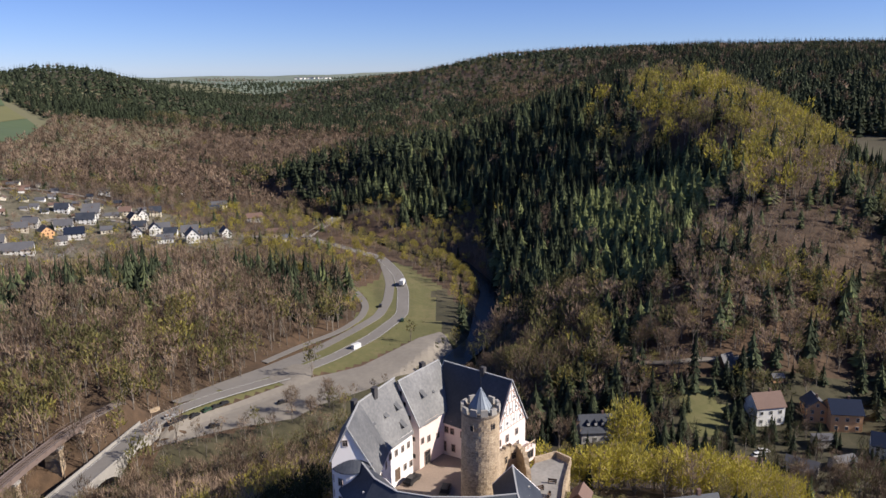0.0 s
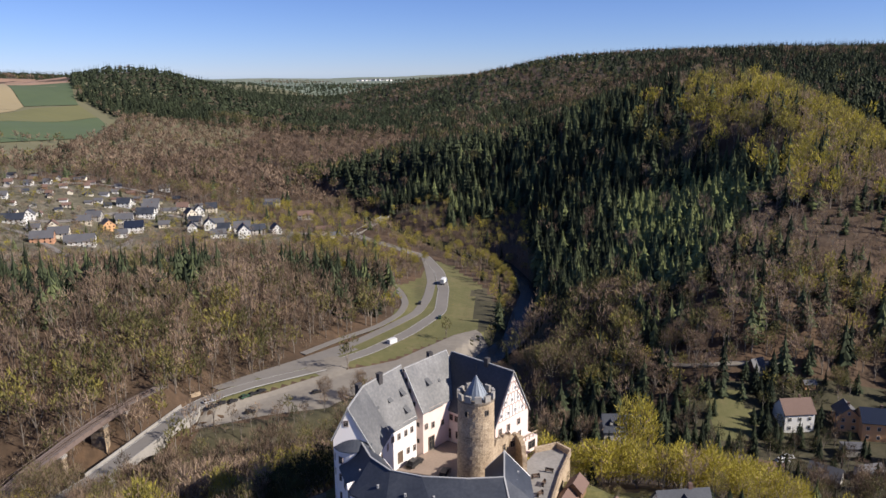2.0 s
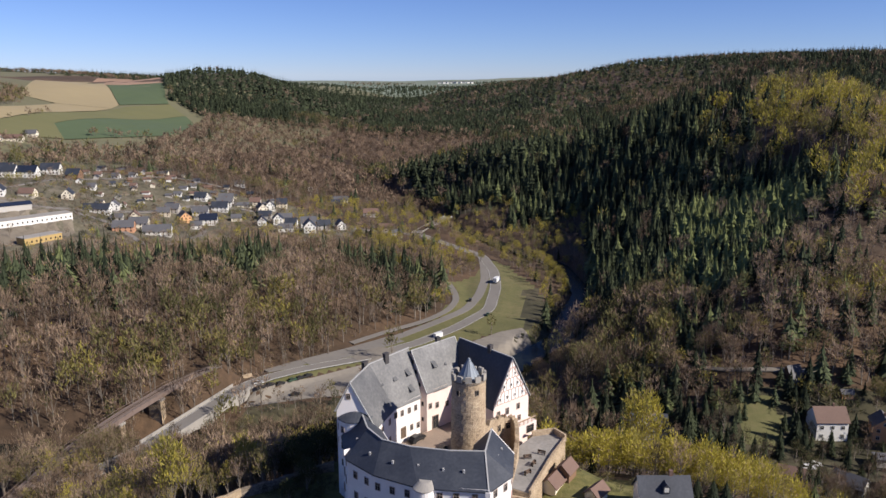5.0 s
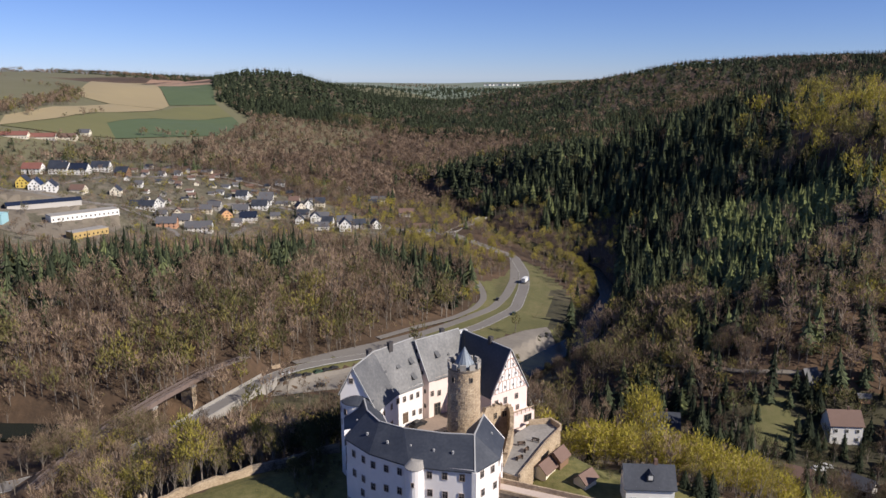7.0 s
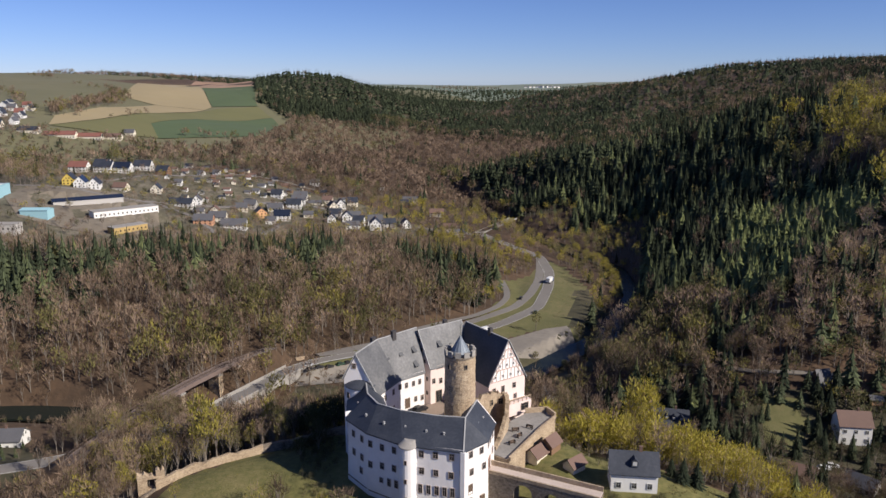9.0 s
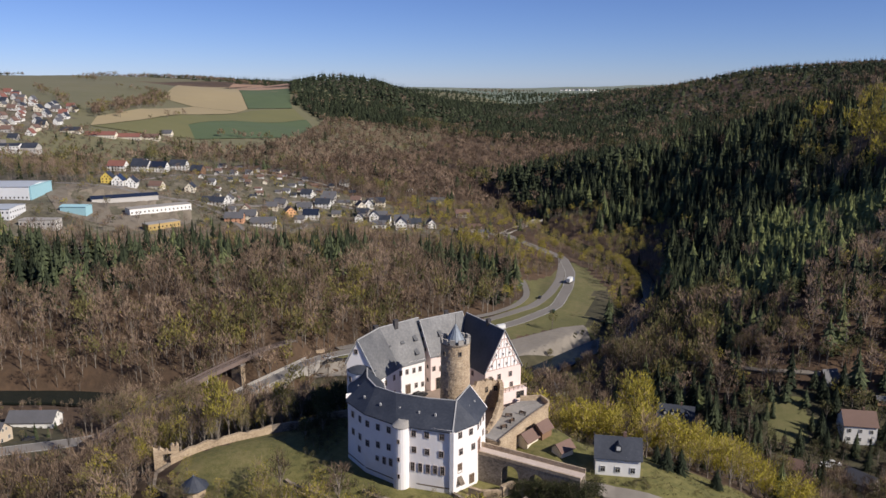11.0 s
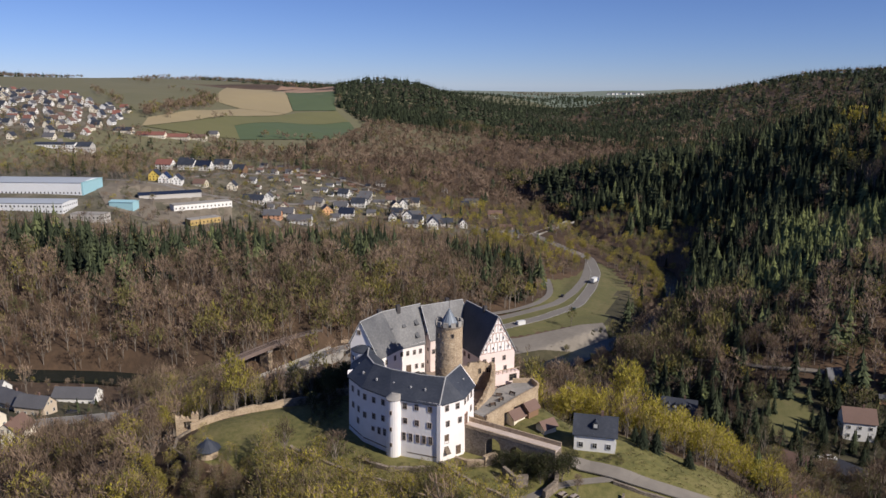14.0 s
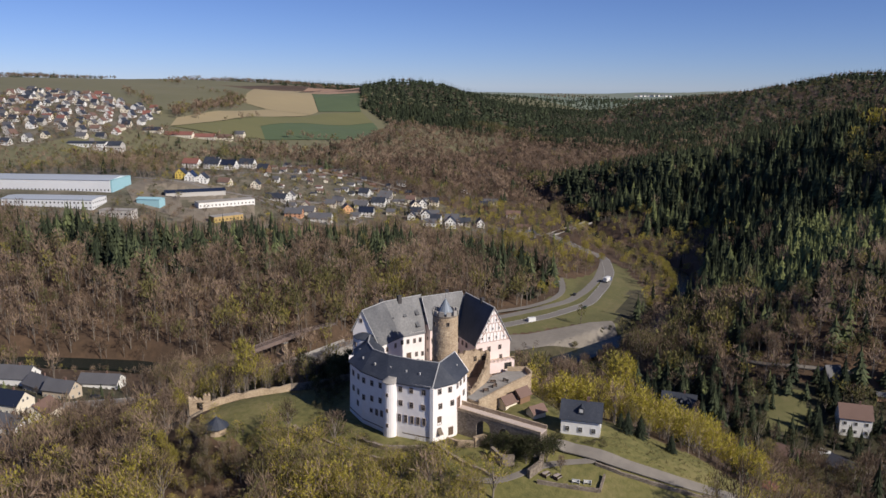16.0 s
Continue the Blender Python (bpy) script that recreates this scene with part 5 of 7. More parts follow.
def house(x, y, rot, length, depth, eave, rise, wall, roof, label, rows=2, dormers=0, chimney=True, framed=False, hip=0.0, group="village houses", name="house", z=None, windows=True, category="house", flat=False, sink=1.5):
    """A house, its ridge along its own x axis; the middle of its ground plan at x, y."""
    if z is None:
        c, s = math.cos(radians(rot)), math.sin(radians(rot))
        z = min(ground_at(x + c * a - s * b, y + s * a + c * b) for a in (-length / 2, length / 2) for b in (-depth / 2, depth / 2)) + 0.3
    HOUSE_SPOTS.append((x, y, max(length, depth)))
    ob = thing(name, pose(x, y, z, 0, 0, rot), label, category, group)
    l2, d2, top = length / 2, depth / 2, eave + rise
    h = hip * l2
    bm = fresh()
    ring = [(-l2, -d2), (l2, -d2), (l2, d2), (-l2, d2)]
    lo, hi = [bm.verts.new((*p, -sink)) for p in ring], [bm.verts.new((*p, eave)) for p in ring]
    for i in range(4):
        j = (i + 1) % 4
        bm.faces.new((lo[i], lo[j], hi[j], hi[i]))
    bm.faces.new(lo[::-1])
    if flat:
        bm.faces.new(hi)
    else:
        t0, t1 = bm.verts.new((-l2 + h, 0, top - 0.15)), bm.verts.new((l2 - h, 0, top - 0.15))
        bm.faces.new((hi[0], hi[3], t0))
        bm.faces.new((hi[2], hi[1], t1))
        bm.faces.new((hi[0], hi[1], t1, t0))
        bm.faces.new((hi[2], hi[3], t0, t1))
    part("wall", bm, wall, ob)
    bm = fresh()
    if flat:
        box(bm, -l2 - 0.2, l2 + 0.2, -d2 - 0.2, d2 + 0.2, eave, eave + 0.35)
    else:
        o, drop = 0.45, 0.45 * rise / d2
        e = eave - drop
        if hip:
            bl, bd = l2 + o, d2 + o
            v = [bm.verts.new(p) for p in ((-bl, -bd, e), (bl, -bd, e), (bl, bd, e), (-bl, bd, e), (-l2 + h, 0, top), (l2 - h, 0, top))]
            for f in ((0, 1, 5, 4), (1, 2, 5), (2, 3, 4, 5), (3, 0, 4)):
                bm.faces.new([v[i] for i in f])
            bm.faces.new([v[i] for i in (3, 2, 1, 0)])
        else:
            sheet(bm, [[(-l2 - o, -d2 - o, e), (l2 + o, -d2 - o, e)], [(-l2 - o, 0, top), (l2 + o, 0, top)], [(-l2 - o, d2 + o, e), (l2 + o, d2 + o, e)]], 0.2)
    part("roof", bm, roof, ob)
    if chimney:
        bm = fresh()
        box(bm, -0.35, 0.35, -0.35, 0.35, -1.2, 1.0, pose(l2 * 0.3, 0.2, top))
        part("chimney", bm, "roof_brown", ob)
    if windows:
        m = ob.matrix_world
        P = lambda a, b: (m @ Vector((a, b, 0))).to_2d()
        for a, b, L, out in ((P(-l2, -d2), P(l2, -d2), length, (0, -1)), (P(l2, -d2), P(l2, d2), depth, (1, 0))):
            o = (m.to_3x3() @ Vector((*out, 0))).to_2d()
            n = max(1, int(L / 2.9))
            for r in range(rows):
                zz = z + 1.5 + r * (eave - 0.6) / max(1, rows)
                for k in range(n):
                    opening(ob, a, b, L * (k + 0.5) / n, zz, 0.95, 1.2, "white_line", framed=framed, out=o)
        if not flat and rise > 2.4 and not hip:
            o = (m.to_3x3() @ Vector((1, 0, 0))).to_2d()
            for k in ((0.38, 0.62) if depth > 7 else (0.5,)):
                opening(ob, P(l2, -d2), P(l2, d2), depth * k, z + eave + 0.7, 0.75, 1.0, "white_line", framed=framed, out=o)
    for k in range(dormers):
        cx = length * ((k + 0.5) / dormers - 0.5) * 0.8
        cy = -d2 * 0.55
        cz = eave + rise * 0.42
        bm = fresh()
        hull(bm, [[(cx - 0.7, cy - 0.9, cz - 0.5), (cx + 0.7, cy - 0.9, cz - 0.5), (cx + 0.7, cy - 0.9, cz + 0.7), (cx, cy - 0.9, cz + 1.4), (cx - 0.7, cy - 0.9, cz + 0.7)],
                  [(cx - 0.7, 0, cz - 0.5), (cx + 0.7, 0, cz - 0.5), (cx + 0.7, 0, cz + 0.7), (cx, 0, cz + 1.4), (cx - 0.7, 0, cz + 0.7)]])
        dm = part("dormer", bm, roof, ob)
        bm = fresh()
        box(bm, cx - 0.45, cx + 0.45, cy - 0.97, cy - 0.85, cz - 0.2, cz + 0.7)
        part("pane", bm, "white_line", dm)
    return ob


WHITE = paint("wall_white", (0.74, 0.73, 0.7))
CREAM = paint("wall_cream", (0.7, 0.64, 0.52))
YELLOW = paint("wall_yellow", (0.62, 0.46, 0.1))
ORANGE = paint("wall_orange", (0.7, 0.4, 0.2))
TERRACOTTA = paint("wall_terracotta", (0.55, 0.3, 0.18))
GREY = paint("wall_grey", (0.45, 0.43, 0.4))
TAN = paint("wall_tan", (0.5, 0.42, 0.32))
WOOD = paint("wall_wood", (0.2, 0.12, 0.07))
TURQUOISE = paint("wall_turquoise", (0.3, 0.5, 0.56))
SOLAR = paint("solar_roof", (0.02, 0.026, 0.045), 0.25)
RED_SHED = paint("red_boards", (0.38, 0.06, 0.05))

# below the castle gate and in the castle garden
house(39.4, -1.2, 11.0, 9.8, 6.2, 4.6, 3.5, WHITE, "slate", "white gatehouse cottage with slate roof beside the drive", 1, 1, True, True, z=65.4, group="castle cottages")
house(17.6, 2.6, 68, 4.4, 3.4, 2.0, 1.5, CREAM, "roof_brown", "small cream garden shed with brown tiled roof", 0, windows=False, chimney=False, name="shed", category="shed", group="castle sheds")
house(20.2, 6.6, 68, 4.0, 3.2, 2.2, 1.5, WOOD, "roof_brown", "wooden garden shed with brown roof", 0, windows=False, chimney=False, name="shed", category="shed", group="castle sheds")
house(26.6, 0.6, 60, 4.2, 3.0, 1.8, 1.3, CREAM, "roof_brown", "cream garden hut with a brown roof", 0, windows=False, chimney=False, name="shed", category="shed", group="castle sheds")
# gardens east of the castle
house(110, 128, 10, 11, 8.5, 7.0, 4.0, WHITE, "roof_brown", "white two-storey villa with red-brown gable roof", 2, 0, True, True, group="garden houses")
house(136, 123, -8, 10.5, 9.5, 7.0, 3.6, ORANGE, SOLAR, "orange house with solar panels on its roof", 2, 0, True, True, group="garden houses")
house(128, 128, -98, 8, 7, 6.0, 3.0, ORANGE, "roof_grey", "orange side house with grey roof", 2, 0, True, True, group="garden houses")
house(47.5, 121, 4, 13, 9, 4.4, 4.6, GREY, "slate", "grey house with slate mansard roof and dormers", 1, 4, True, True, group="garden houses")
house(140, 101, -25, 10, 7.5, 5.0, 3.2, WHITE, SOLAR, "white house with dark panelled roof", 2, 0, True, True, group="garden houses")
house(121, 93, 15, 7, 5, 3.0, 1.6, GREY, "roof_grey", "low grey garden house with sheet roof", 1, 0, False, False, group="garden houses")
house(124, 111, 0, 7, 5, 2.6, 0.9, GREY, "roof_grey", "low grey garage with flat roof", 0, windows=False, chimney=False, flat=True, name="garage", category="garage", group="garden sheds")
house(89, 90, -15, 8, 6, 2.8, 2.2, TAN, "roof_brown", "low cottage with brown roof among bushes", 1, 0, False, False, group="garden houses")
house(106, 89, -35, 9, 6, 3.0, 2.6, GREY, "roof_grey", "garden house with long grey roof", 1, 0, False, False, group="garden houses")
house(84, 36, 0, 5.0, 3.4, 2.2, 1.2, RED_SHED, "roof_red", "small red shed with red roof", 0, windows=False, chimney=False, name="shed", category="shed", group="garden sheds")
house(102, 147, 30, 5.5, 6.0, 1.0, 5.0, WOOD, "roof_grey", "steep A-shaped wooden hut between trees", 0, windows=False, chimney=False, name="hut", category="hut", group="garden sheds")
house(-2, 150, 20, 6, 4, 2.6, 2.2, WHITE, "roof_grey", "small white hut by the river", 1, 0, False, False, group="garden houses", z=17.5)
house(120, 142, 5, 4, 3, 2.2, 1.0, ORANGE, "roof_grey", "small orange hut in the garden", 0, windows=False, chimney=False, name="hut", category="hut", group="garden sheds")
# houses west of the castle by the river
for x, y, rot, L, D, e, r, wl, rf, lab in ((-219, 22, 20, 17, 10, 5.0, 4.2, WHITE, "roof_grey", "white barn-like house with grey roof"), (-199, 20, -4, 14, 9, 4.2, 3.6, TAN, "roof_grey", "tan stone house with dark roof and skylights"),
                                            (-186, 39, 22, 17.5, 8.5, 4.0, 3.0, WHITE, "roof_grey", "long white outbuilding with dark grey roof"), (-184, 18, 12, 13, 7.5, 4.4, 3.4, TAN, "roof_grey", "brown stone house with slate roof"),
                                            (-185, -4, 10, 15, 9, 4.8, 4.0, CREAM, SOLAR, "cream house with blue solar roof"), (-168, -3, -70, 10, 9, 4.0, 3.6, CREAM, "roof_brown", "cream-yellow house with brown gable roof"),
                                            (-168, -16, 8, 13, 8, 3.4, 3.0, WHITE, "roof_grey", "white house with dark roof and dormer"), (-148, -30, 14, 11, 7.5, 3.6, 2.6, WHITE, "roof_grey", "low white house with grey roof"),
                                            (-126, -45, 14, 11, 8, 3.0, 2.6, WHITE, "roof_grey", "white bungalow with grey roof by the wood")):
    house(x, y, rot, L, D, e, r, wl, rf, lab, 1, 0, True, True, group="riverside houses")
# the village behind the wood
for x, y, rot, L, D, e, r, wl, rf, lab in (
        (-296, 328, 22, 14, 9, 4.5, 4.0, TERRACOTTA, "roof_grey", "reddish village house with grey roof"), (-295, 345, 20, 13, 9, 5.0, 4.0, CREAM, "roof_grey", "cream village house with grey roof"),
        (-276, 337, 22, 19, 10, 4.6, 4.2, WHITE, "roof_grey", "white village house with large grey roof"), (-290, 399, -50, 12, 9, 5.2, 3.8, ORANGE, "roof_grey", "orange village house with dark roof"),
        (-285, 416, 20, 12, 9, 5.0, 3.8, WHITE, "roof_grey", "white village house with grey roof"), (-278, 436, 15, 13, 9, 5.2, 4.0, WHITE, "slate", "white village house with slate roof"),
        (-284, 460, 20, 12, 8, 5.0, 3.6, WHITE, "roof_grey", "white gabled house in the village"), (-305, 408, 12, 11, 8, 4.6, 3.6, GREY, "roof_grey", "grey village house with skylights"),
        (-300, 446, 10, 10, 8, 4.8, 3.6, WHITE, "slate", "white village house with steep slate roof"), (-187, 402, -65, 11, 9, 5.8, 4.6, WHITE, "slate", "tall white house with steep gable at the wood's edge"),
        (-205, 410, 10, 9, 8, 5.0, 4.0, WHITE, "slate", "white house with dark steep roof"), (-222, 424, -65, 9, 8, 5.0, 4.0, WHITE, "slate", "white gabled house with dark roof"),
        (-249, 453, -50, 10, 8, 5.0, 3.8, CREAM, "slate", "cream gabled house with dark roof"), (-196, 424, 20, 12, 9, 5.0, 4.2, WHITE, "roof_grey", "white house with grey roof near the river"),
        (-182, 420, 25, 10, 8, 4.6, 3.6, GREY, "slate", "grey house with slate roof near the river"), (-238, 436, 12, 10, 7, 4.0, 3.4, GREY, "slate", "small house with dark roof among gardens"),
        (-337, 358, 14, 19, 9, 5.0, 3.6, WHITE, "slate", "long white village house with slate roof"), (-368, 368, -62, 10, 8, 4.6, 4.0, CREAM, "slate", "cream gabled house with dark roof"),
        (-388, 350, 10, 11, 8, 4.0, 3.4, CREAM, "roof_brown", "low house with brown roof"), (-402, 337, -58, 12, 9, 4.8, 4.6, WHITE, "slate", "white gabled house with dark roof"),
        (-421, 331, -62, 10, 9, 5.2, 4.6, YELLOW, "slate", "bright yellow house with dark roof"), (-409, 330, -60, 11, 9, 5.0, 4.6, WHITE, SOLAR, "white gabled house with solar roof"),
        (-463, 388, 14, 16, 10, 5.0, 4.4, WHITE, "roof_red", "white house with red tiled roof"), (-443, 396, 14, 16, 10, 5.4, 4.6, WHITE, "slate", "white terraced house with dark roof"),
        (-429, 402, 16, 16, 10, 5.2, 4.6, WHITE, SOLAR, "white terraced house with blue-black roof"), (-424, 424, 18, 15, 10, 5.2, 4.4, WHITE, "slate", "white house with slate roof"),
        (-396, 415, 8, 11, 9, 5.0, 4.2, WOOD, "slate", "dark wooden chalet with balcony"), (-368, 455, 10, 6, 5, 3.0, 2.0, WHITE, "roof_grey", "small white hut in the allotments"),
        (-376, 442, 5, 6, 5, 3.0, 2.0, WHITE, "roof_grey", "white allotment hut with grey roof"), (-352, 430, 12, 5, 4, 2.6, 1.8, GREY, "roof_brown", "brown-roofed grey allotment hut in a garden"),
        (-455, 408, 12, 14, 9, 5, 4.2, WHITE, "slate", "white house with dark roof on the slope"), (-318, 440, 20, 6, 5, 2.8, 1.8, WHITE, "roof_grey", "white garden hut on the slope"),
        (-330, 415, 30, 6, 4, 2.6, 1.6, CREAM, "roof_brown", "small cream hut in the gardens"), (-262, 470, 15, 9, 7, 4.2, 3.2, CREAM, "roof_brown", "cream cottage with brown roof"),
        (-215, 560, 20, 16, 10, 4.4, 3.0, CREAM, "roof_grey", "long pale house at the foot of the wooded slope"), (-168, 505, 20, 13, 9, 4.4, 3.2, GREY, "roof_brown", "brown-roofed house by the far bridge"),
        (-140, 455, 10, 11, 8, 4.0, 3.0, TAN, "roof_brown", "brown-roofed house beside the road"), (-128, 440, 30, 9, 7, 3.6, 2.6, GREY, "roof_grey", "grey house beside the road"),
        (-300, 520, 20, 9, 7, 4.4, 3.0, WHITE, "roof_grey", "white cottage under the wooded slope"),
        (-334, 374, -60, 9, 8, 4.6, 4.0, WHITE, "roof_grey", "white side wing with grey gable roof"), (-369, 398, 20, 7, 6, 3.4, 2.6, WHITE, "roof_grey", "small white cottage among fruit trees"),
        (-306, 396, 24, 10, 8, 4.4, 3.6, CREAM, "roof_grey", "cream house with pale grey roof"), (-272, 384, 24, 8, 7, 3.6, 2.8, WHITE, "roof_grey", "low white annexe with grey roof"),
        (-271, 402, 22, 13, 9, 5.0, 4.2, WHITE, SOLAR, "white house with blue-black roof panels"), (-281, 450, 22, 12, 8, 4.6, 3.4, WHITE, "roof_grey", "white house with bright front and grey roof"),
        (-268, 458, 22, 14, 6, 3.0, 1.8, CREAM, "roof_grey", "long low cream building with grey roof"), (-247, 466, -62, 9, 8, 4.8, 4.4, WHITE, "slate", "white gabled house with steep dark roof"),
        (-243, 483, 18, 9, 7, 4.8, 4.0, CREAM, "slate", "cream gabled house behind the gardens"), (-221, 438, 22, 10, 7, 3.8, 3.2, CREAM, "roof_grey", "cream house with pale grey roof near the river"),
        (-205, 398, 20, 11, 7, 3.4, 2.8, WHITE, "roof_grey", "low white house with grey roof at the wood's edge"), (-172, 432, -60, 9, 7, 4.4, 3.8, WHITE, "slate", "white house with dark gable roof by the lane"),
        (-207, 528, 15, 10, 8, 4.6, 4.0, WOOD, "slate", "dark timber house under yellow trees"), (-258, 590, -70, 9, 7, 4.6, 3.6, WHITE, "roof_brown", "pale house at the foot of the bare slope"),
        (-317, 352, 22, 8, 6, 3.0, 2.2, GREY, "roof_grey", "grey garage with low roof beside a house"), (-312, 366, -60, 9, 7, 4.0, 3.2, CREAM, "roof_brown", "cream house with brown roof by the lane"),
        (-256, 420, 22, 8, 6, 3.2, 2.4, CREAM, "roof_grey", "small cream garden house"), (-232, 415, -64, 8, 7, 4.0, 3.4, WHITE, "slate", "small white gabled house at the wood's edge")):
    house(x, y, rot, L, D, e, r, wl, rf, lab, 2 if e > 4 else 1, 0, e > 4)
# allotment huts on the terraced gardens
ra_ = random.Random(5)
huts = []
while len(huts) < 46:
    x, y = ra_.uniform(-420, -215), ra_.uniform(350, 500)
    if inside(x, y, [(-345, 372), (-300, 425), (-240, 470), (-225, 490), (-330, 505), (-415, 462), (-385, 400)]) and all((x - a) ** 2 + (y - b) ** 2 > 120 for a, b in huts) and all(math.hypot(x - a, y - b) > 0.5 * s + 4 for a, b, s in HOUSE_SPOTS):
        huts.append((x, y))
        wl, wn = ra_.choice([(WHITE, "white"), (CREAM, "cream"), (WOOD, "dark wooden"), (GREY, "grey")])
        rf = ra_.choice(["roof_brown", "roof_grey", "slate"])
        house(x, y, ra_.choice([10, 20, -65, 30]), ra_.uniform(4, 7), ra_.uniform(3.2, 4.6), 2.4, ra_.uniform(1.0, 2.0), wl, rf, f"small {wn} garden hut with {'brown' if rf == 'roof_brown' else 'grey'} roof in the allotments", 0, windows=False, chimney=False, name="hut", category="hut", group="allotment huts")
patch("pavement", [(-302, 262), (-314, 300), (-345, 336), (-385, 340), (-430, 302), (-415, 262), (-372, 232), (-335, 240)], "yard", 0.35, "pale gravelled yard round the workshops", "yard", 6.0)
for line, w in (([(-445, 300), (-400, 318), (-352, 345), (-318, 380), (-300, 428), (-262, 452), (-215, 440), (-180, 436), (-120, 455)], 2.6), ([(-352, 345), (-312, 338), (-262, 300), (-250, 330), (-258, 372), (-300, 428)], 2.0), ([(-400, 318), (-412, 360), (-480, 372), (-560, 350), (-640, 420)], 2.6), ([(-412, 360), (-405, 398), (-350, 475), (-290, 500)], 1.6)):
    strip("road", line, w, "asphalt", 0.4, "narrow grey asphalt lane through the village", thick=0.6, step=5.0)
# white houses of a hamlet on the horizon
for k in range(9):
    house(-850 + 24 * k, 4330 + 30 * math.sin(3.1 * k), 15 + 40 * math.sin(k), 18, 12, 7, 5, WHITE, "roof_grey", "white house of a distant hamlet on the horizon", 1, 0, False, windows=False, group="distant hamlet")
# wooden poles of an overhead line
for x, y in ((80, 84), (112, 92), (128, 90)):
    pole = thing("utility_pole", pose(x, y, ground_at(x, y) - 0.3), "grey weathered wooden utility pole in a garden", "utility pole", "utility poles")
    bm = fresh()
    tube(bm, [(0, 0, 0), (0, 0, 8.2)], [0.16, 0.11], 8)
    part("shaft", bm, "timber", pole)
    bm = fresh()
    box(bm, -0.7, 0.7, -0.06, 0.06, 7.6, 7.72)
    part("crossarm", bm, "timber", pole)
# works and halls
rx, ry = math.cos(radians(23)), math.sin(radians(23))
house(-414 - 56.5 * rx, 257 - 56.5 * ry, 23, 112, 34, 9.5, 1.6, "white_metal", "hall_roof", "long white factory hall with flat blue-grey roof", 1, 0, False, False, group="industrial halls", name="factory", category="factory")
house(-389 - 30 * rx, 210 - 30 * ry, 23, 68, 22, 7.5, 1.0, "white_metal", "hall_roof", "lower white factory building with ribbon windows", 2, 0, False, False, group="industrial halls", name="factory", category="factory")
house(-377, 300.5, 51, 48, 12, 3.6, 1.5, GREY, SOLAR, "long low open hall with a dark solar roof", 0, 0, False, windows=False, group="industrial halls", name="hall", category="hall", z=ground_at(-377, 300.5) + 0.8, sink=6)
house(-340, 295, 59.5, 46, 11, 4.0, 0.5, WHITE, "paving_grey", "long white flat-roofed workshop in the village", 1, 0, False, False, flat=True, group="industrial halls", name="workshop", category="workshop", z=ground_at(-340, 295) + 0.6, sink=6)
house(-312, 264, 68, 24, 9, 3.8, 0.5, paint("wall_ochre", (0.42, 0.3, 0.12)), "paving_grey", "ochre flat-roofed workshop by the wood", 1, 0, False, False, flat=True, group="industrial halls", name="workshop", category="workshop", z=ground_at(-312, 264) + 0.4, sink=6)
house(-368, 244, 20, 18, 10, 4.0, 1.0, TURQUOISE, TURQUOISE, "low turquoise sheet-metal hall", 0, 0, False, windows=False, group="industrial halls", name="hall", category="hall", z=ground_at(-368, 244) + 0.8, sink=8)
house(-360, 206, 20, 24, 9, 4.0, 0.5, GREY, "paving_grey", "low grey flat-roofed store by the works", 1, 0, False, False, flat=True, group="industrial halls", name="store", category="store", z=ground_at(-360, 206) + 0.8, sink=8)
house(-414 + 0.4 * rx, 257 + 0.4 * ry, 113, 33, 1.2, 9.3, 0.3, TURQUOISE, TURQUOISE, "light-blue end wall of the factory", 0, 0, False, windows=False, flat=True, group="industrial halls", name="facade", category="facade")
house(-622, 400, 24, 42, 12, 9.5, 2.0, WHITE, "slate", "long white and cream school building", 3, 0, False, False, group="town houses", name="school", category="school")
house(-598, 415, 24, 16, 14, 9.5, 4.0, GREY, "slate", "grey school hall with arched window", 2, 0, False, False, group="town houses", name="school", category="school")
for x, y, L, rf, lab in ((-600, 512, 34, "roof_red", "long house with red roof in the far village"), (-575, 528, 26, "roof_red", "far house with red roof and long front"), (-560, 545, 20, "roof_brown", "far farmhouse with brown roof"),
                         (-630, 500, 22, "slate", "far cream farmhouse with dark roof"), (-566, 580, 12, "roof_grey", "white far farm building beside the field")):
    house(x, y, 20, L, 9, 4.5, 3.6, CREAM, rf, lab, 1, 0, False, group="town houses")
rt_ = random.Random(17)
town = []
while len(town) < 160:
    x, y = rt_.uniform(-1060, -632), rt_.uniform(330, 690)
    if not inside(x, y, FAR_TOWN):
        continue
    if all((x - a) ** 2 + (y - b) ** 2 > 300 for a, b in town):
        town.append((x, y))
        rf = rt_.choice(["roof_red", "roof_brown", "roof_brown", "roof_brown", "roof_grey", "roof_grey", "slate", "slate", "slate", "slate"])
        wl, wn = rt_.choice([(WHITE, "white"), (WHITE, "white"), (CREAM, "cream"), (GREY, "grey")])
        house(x, y, rt_.choice([15, 20, 25, -65, -70, 110]), rt_.uniform(8, 12), rt_.uniform(6.5, 8.5), rt_.uniform(3.2, 4.6), rt_.uniform(3.4, 4.8), wl, rf,
              f"{wn} gabled house with {'red' if rf == 'roof_red' else 'brown' if rf == 'roof_brown' else 'dark grey'} roof in the far town", 1, 0, False, group="town houses")


# ---------------------------------------------------------------- vehicles
def car(x, y, z, rot, colour, label, length=4.4, name="car"):
    ob = thing(name, pose(x, y, z, 0, 0, rot), label, "car", "parked cars")
    l2, w2 = length / 2, 0.88
    bm = fresh()
